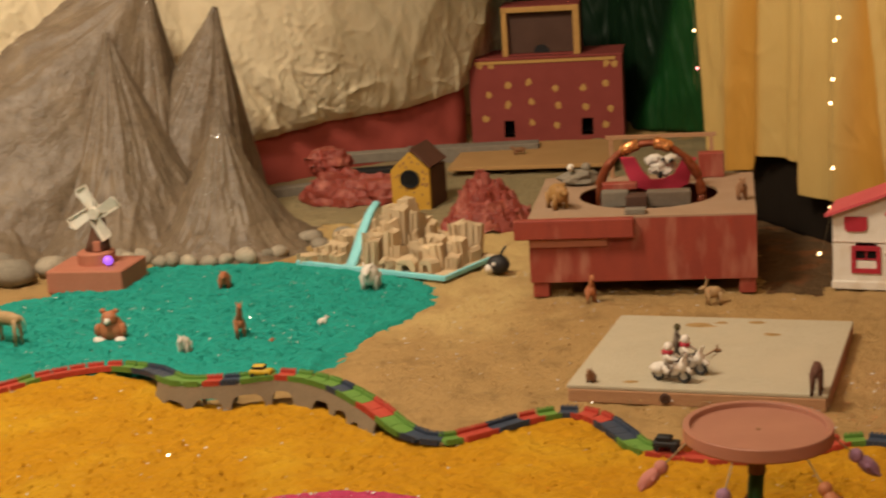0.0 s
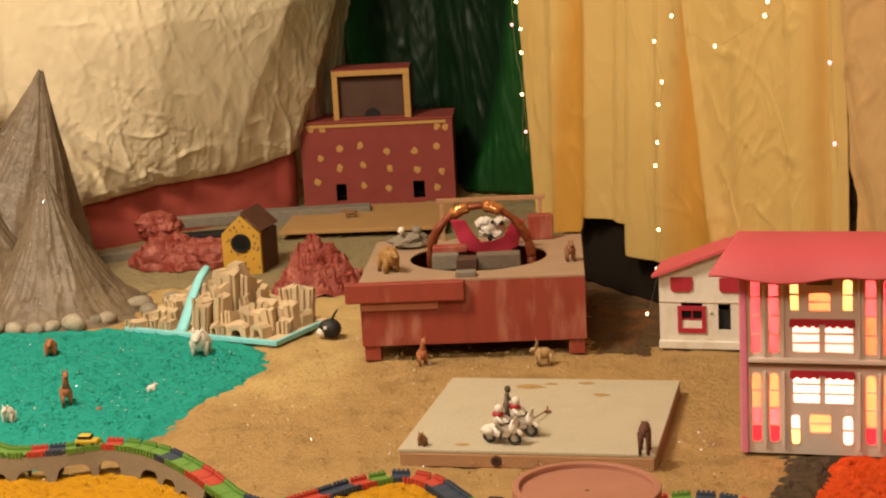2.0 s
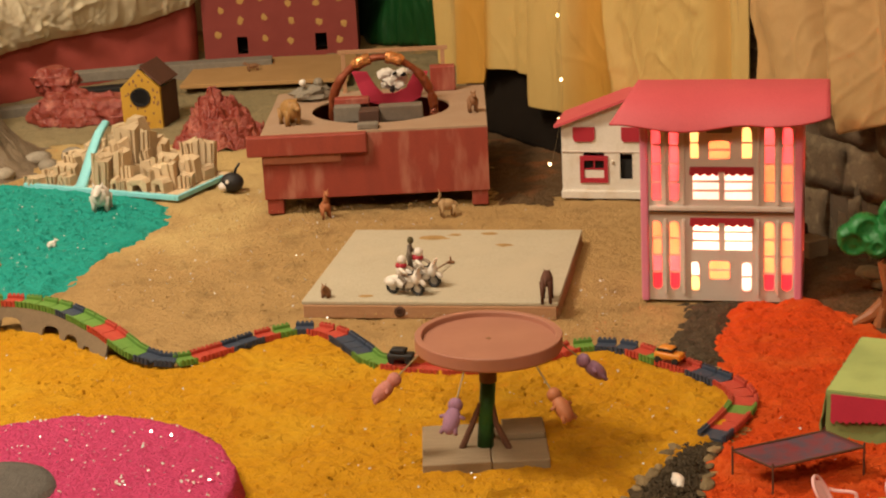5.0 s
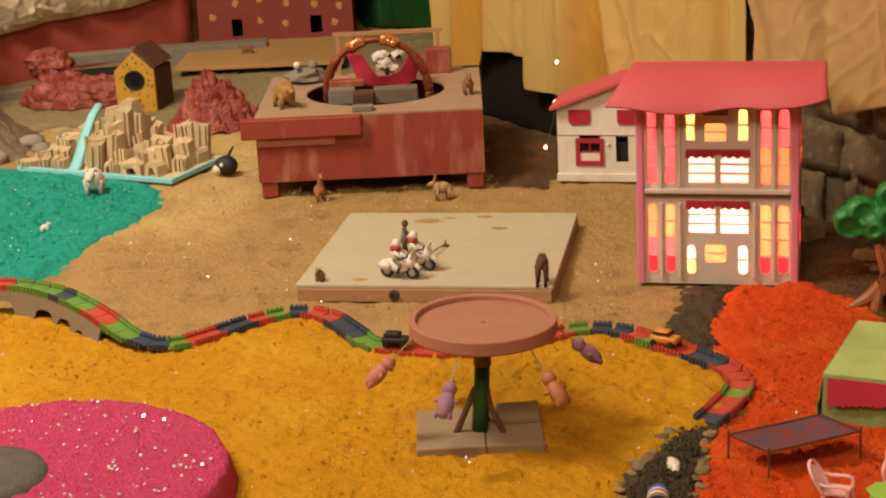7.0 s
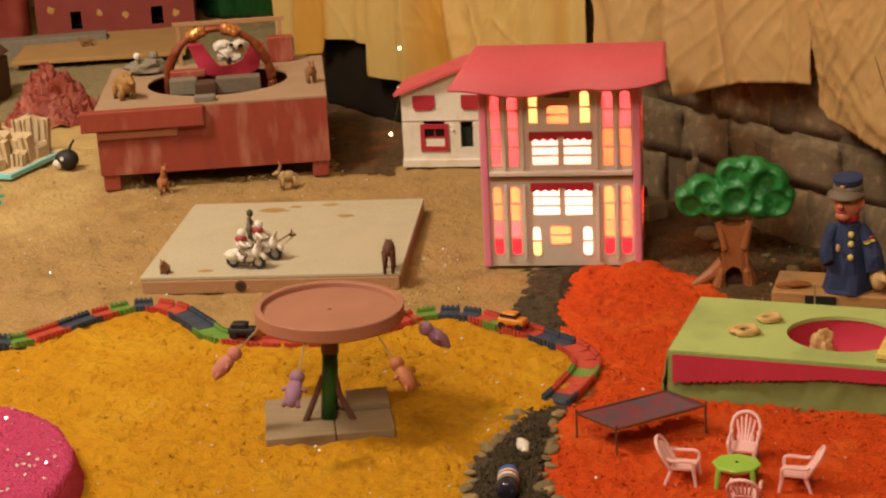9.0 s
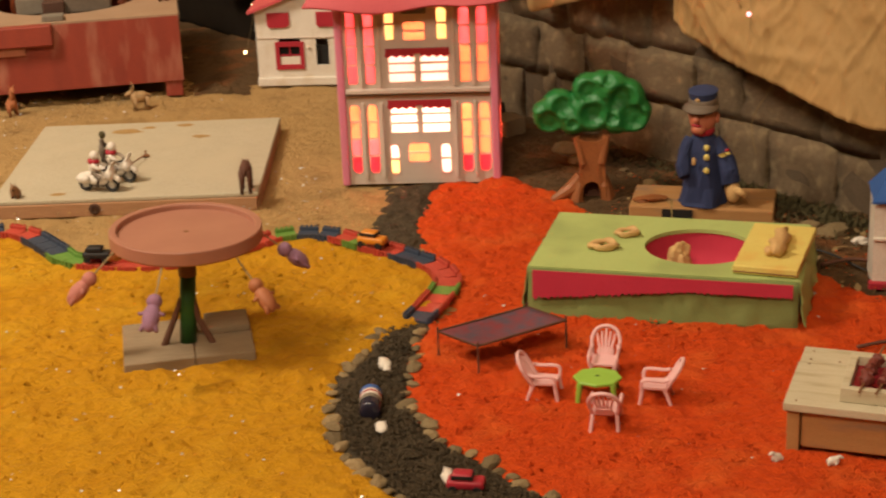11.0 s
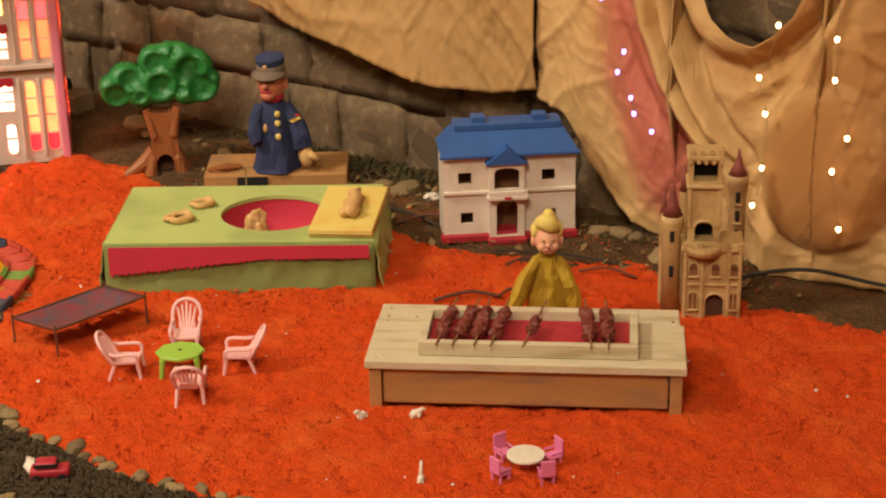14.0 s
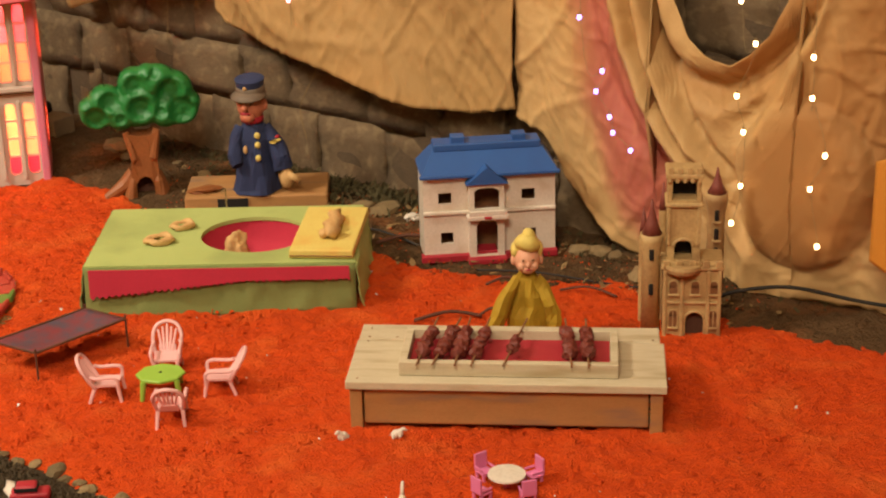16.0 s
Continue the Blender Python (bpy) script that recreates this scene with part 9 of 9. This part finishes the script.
cloth("orange_drape", lambda s, z, o: on_wall(s, z, o), 0.972, 1.20, lambda s: 0.11 - 0.2 * (s - 0.97), lambda s: 0.25 + 0.5 * (s - 0.972),
      lambda s, z: 0.125 + wave(s, z, 0.01, 20, 3.0) + 0.02 * hump(s - 1.02, 0.04), M["orange_cloth"], "end of an orange cloth hanging over the drape", ns=40, nz=30)

# ---- crumbs and glitter on the sawdust ----
rng = np.random.RandomState(77)


def scatter(name, count, size, mat, label, category, where, flat=False):
    xy = where(count)
    r = (size * (0.5 + rng.rand(count)))[:, None]
    c = np.concatenate([xy, (0.0085 + 0.002 * rng.rand(count))[:, None]], 1)
    tilt = rng.rand(count, 2) * (1.6 if flat else 0.8) - (0.8 if flat else 0.4)
    a0 = rng.rand(count) * 6.28
    u = np.stack([np.cos(a0), np.sin(a0), tilt[:, 0]], 1)
    v = np.stack([-np.sin(a0), np.cos(a0), tilt[:, 1]], 1)
    k = np.arange(count)[:, None] * 4
    if flat:
        verts = np.stack([c + r * (u + v), c + r * (u - v), c - r * (u + v), c + r * (v - u)], 1)
        faces = (k + np.array([[0, 1, 2, 3]])).tolist()
    else:
        up = np.array([0, 0, 0.45]) * r
        verts = np.stack([c + r * u - up, c - r * 0.6 * u + r * v - up, c - r * 0.6 * u - r * v - up, c + up], 1)
        faces = np.concatenate([k + np.array([f]) for f in ((0, 1, 3), (1, 2, 3), (2, 0, 3))]).tolist()
    me = bpy.data.meshes.new(name)
    me.from_pydata(verts.reshape(-1, 3).tolist(), [], faces)
    me.materials.append(M[mat])
    return tagged(new(name, me), label, category, "", "stuff")


def in_area(poly):
    p = np.array(poly)
    lo, hi = p.min(0), p.max(0)

    def pick(count):
        got = np.zeros((0, 2))
        while len(got) < count:
            q = lo + rng.rand(count, 2) * (hi - lo)
            got = np.concatenate([got, q[inside(q[:, 0], q[:, 1], poly) > 0.01]])
        return got[:count]
    return pick


def on_mound(count):
    a, r = rng.rand(count) * 6.283, 0.255 * np.sqrt(rng.rand(count))
    return np.stack([-0.57 + r * np.cos(a), 2.17 + r * np.sin(a)], 1)


field_y = [*track_xy, *road_left[1:], (0.5, 1.5), (-1.6, 1.5), (-1.7, 2.7)]
field_o = [(0.51, 2.93), (0.47, 2.5), *road_right, (1.35, 1.45), (1.34, 1.83), (1.1, 2.1), (0.93, 2.45), (0.70, 2.75), (0.66, 2.88)]
field_t = [(-1.6, 3.7), (-1.38, 4.04), (-1.0, 4.02), (-0.68, 3.84), (-0.65, 3.69), (-0.70, 3.49), (-0.85, 3.2), (-1.15, 3.24), (-1.5, 3.1)]
field_s = [(-0.6, 3.6), (-0.45, 3.95), (0.2, 3.62), (0.36, 2.9), (0.3, 2.8), (0.0, 2.75), (-0.3, 2.95), (-0.5, 2.9), (-0.7, 3.2)]
scatter("yellow_clumps", 2600, 0.0040, "yellow", "small clumps of yellow sawdust", "sawdust", in_area(field_y))
scatter("orange_clumps", 2200, 0.0034, "orange", "small clumps of orange sawdust", "sawdust", in_area(field_o))
scatter("turquoise_clumps", 1300, 0.0042, "teal", "small clumps of turquoise sawdust", "sawdust", in_area(field_t))
scatter("sand_clumps", 420, 0.0034, "sand", "small clumps of tan sand", "sand", in_area(field_s))
scatter("yellow_crumbs", 8000, 0.0018, "yellow", "loose crumbs of yellow sawdust", "sawdust", in_area(field_y))
scatter("orange_crumbs", 3800, 0.0017, "orange", "loose crumbs of orange sawdust", "sawdust", in_area(field_o))
scatter("turquoise_crumbs", 2600, 0.0020, "teal", "loose crumbs of turquoise sawdust", "sawdust", in_area(field_t))
scatter("sand_crumbs", 2200, 0.0017, "sand", "loose grit on the tan sand", "sand", in_area(field_s))
scatter("gravel_chips", 4200, 0.0036, "gravel", "loose dark chips on the gravel road", "gravel", in_area([*road_left, *road_right[::-1]]))
soil_area = [(0.72, 2.66), (0.95, 2.36), (1.02, 2.2), (1.2, 2.06), (1.32, 1.9), (1.42, 1.78), (1.40, 2.0), (1.22, 2.34), (1.04, 2.66), (0.85, 2.92)]
scatter("orange_spill", 500, 0.0014, "orange", "orange sawdust spilled over dark soil", "sawdust", in_area(soil_area))
scatter("soil_litter", 1600, 0.0021, "soil", "loose crumbs of dark soil and litter", "soil", in_area(soil_area))
scatter("pale_litter", 160, 0.0030, "straw", "pale dry flakes on the soil", "litter", in_area(soil_area), True)
for area, count in ((field_y, 1100), (field_o, 150), (field_t, 350), (field_s, 450)):
    scatter("glitter", count, 0.0012, "glitter", "silver glitter flakes strewn on the sawdust", "glitter", in_area(area), True)
ob = scatter("mound_glitter", 480, 0.0014, "glitter", "silver glitter flakes on the magenta mound", "glitter", on_mound, True)
ob.location.z = 0.047

# sparkles caught on the sheeting
rng = random.Random(8)
flakes = bmesh.new()
for peak in peaks:
    me = peak.data
    for k in range(110):
        v = me.vertices[rng.randrange(len(me.vertices) * 3 // 4)]
        if v.normal.y > 0.3:
            continue
        c = peak.location + v.co + v.normal * 0.0012
        u = Vector((rng.uniform(-1, 1), rng.uniform(-1, 1), rng.uniform(-1, 1))).normalized() * rng.uniform(0.001, 0.0022)
        w = u.cross(v.normal + Vector((rng.uniform(-0.5, 0.5), 0, rng.uniform(-0.5, 0.5))))
        flakes.faces.new([flakes.verts.new(q) for q in (c + u, c + w, c - u, c - w)])
tagged(part("glitter", flakes, M["glitter"]), "silver glitter flakes on the grey sheeting", "glitter", "", "stuff")

# bits of straw lying about
rng = random.Random(19)
straw = bmesh.new()
spots = [(rng.uniform(-0.55, 0.30), rng.uniform(2.85, 3.72)) for k in range(150)] + [tuple(on_wall(rng.uniform(-0.2, 0.8), 0, rng.uniform(0.05, 0.22)).xy) for k in range(200)] + [(rng.uniform(-1.1, 0.1), rng.uniform(4.15, 5.2)) for k in range(120)]
for x, y in spots:
    a, long = rng.uniform(0, math.tau), rng.uniform(0.003, 0.011)
    d = Vector((math.cos(a) * long, math.sin(a) * long, rng.uniform(-0.002, 0.004)))
    w = Vector((-math.sin(a), math.cos(a), 0)) * rng.uniform(0.0004, 0.0010)
    c = Vector((x, y, 0.0105))
    straw.faces.new([straw.verts.new(q) for q in (c - d - w, c + d - w, c + d + w + Vector((0, 0, 0.0006)), c - d + w + Vector((0, 0, 0.0006)))])
tagged(part("straw", straw, M["straw"]), "bits of dry straw strewn over soil and sand", "straw", "", "stuff")
ob = part("hanging_thread", tube(bmesh.new(), smooth_line([on_wall(-0.395, 0.50, 0.03), on_wall(-0.40, 0.36, 0.025), on_wall(-0.41, 0.20, 0.03)], 6), 0.0006, 5), M["straw"], None, smooth=True)
tagged(ob, "thin thread hanging down the block wall", "thread")
ob = part("loose_wire", tube(bmesh.new(), smooth_line([on_wall(s, z, o) for s, z, o in ((-0.10, 0.40, 0.10), (-0.085, 0.29, 0.06), (-0.041, 0.257, 0.04), (-0.067, 0.194, 0.03), (-0.103, 0.129, 0.03), (-0.084, 0.076, 0.04))], 8), 0.0009, 6), M["straw"], None, smooth=True)
tagged(ob, "thin pale wire dangling down the block wall", "wire")
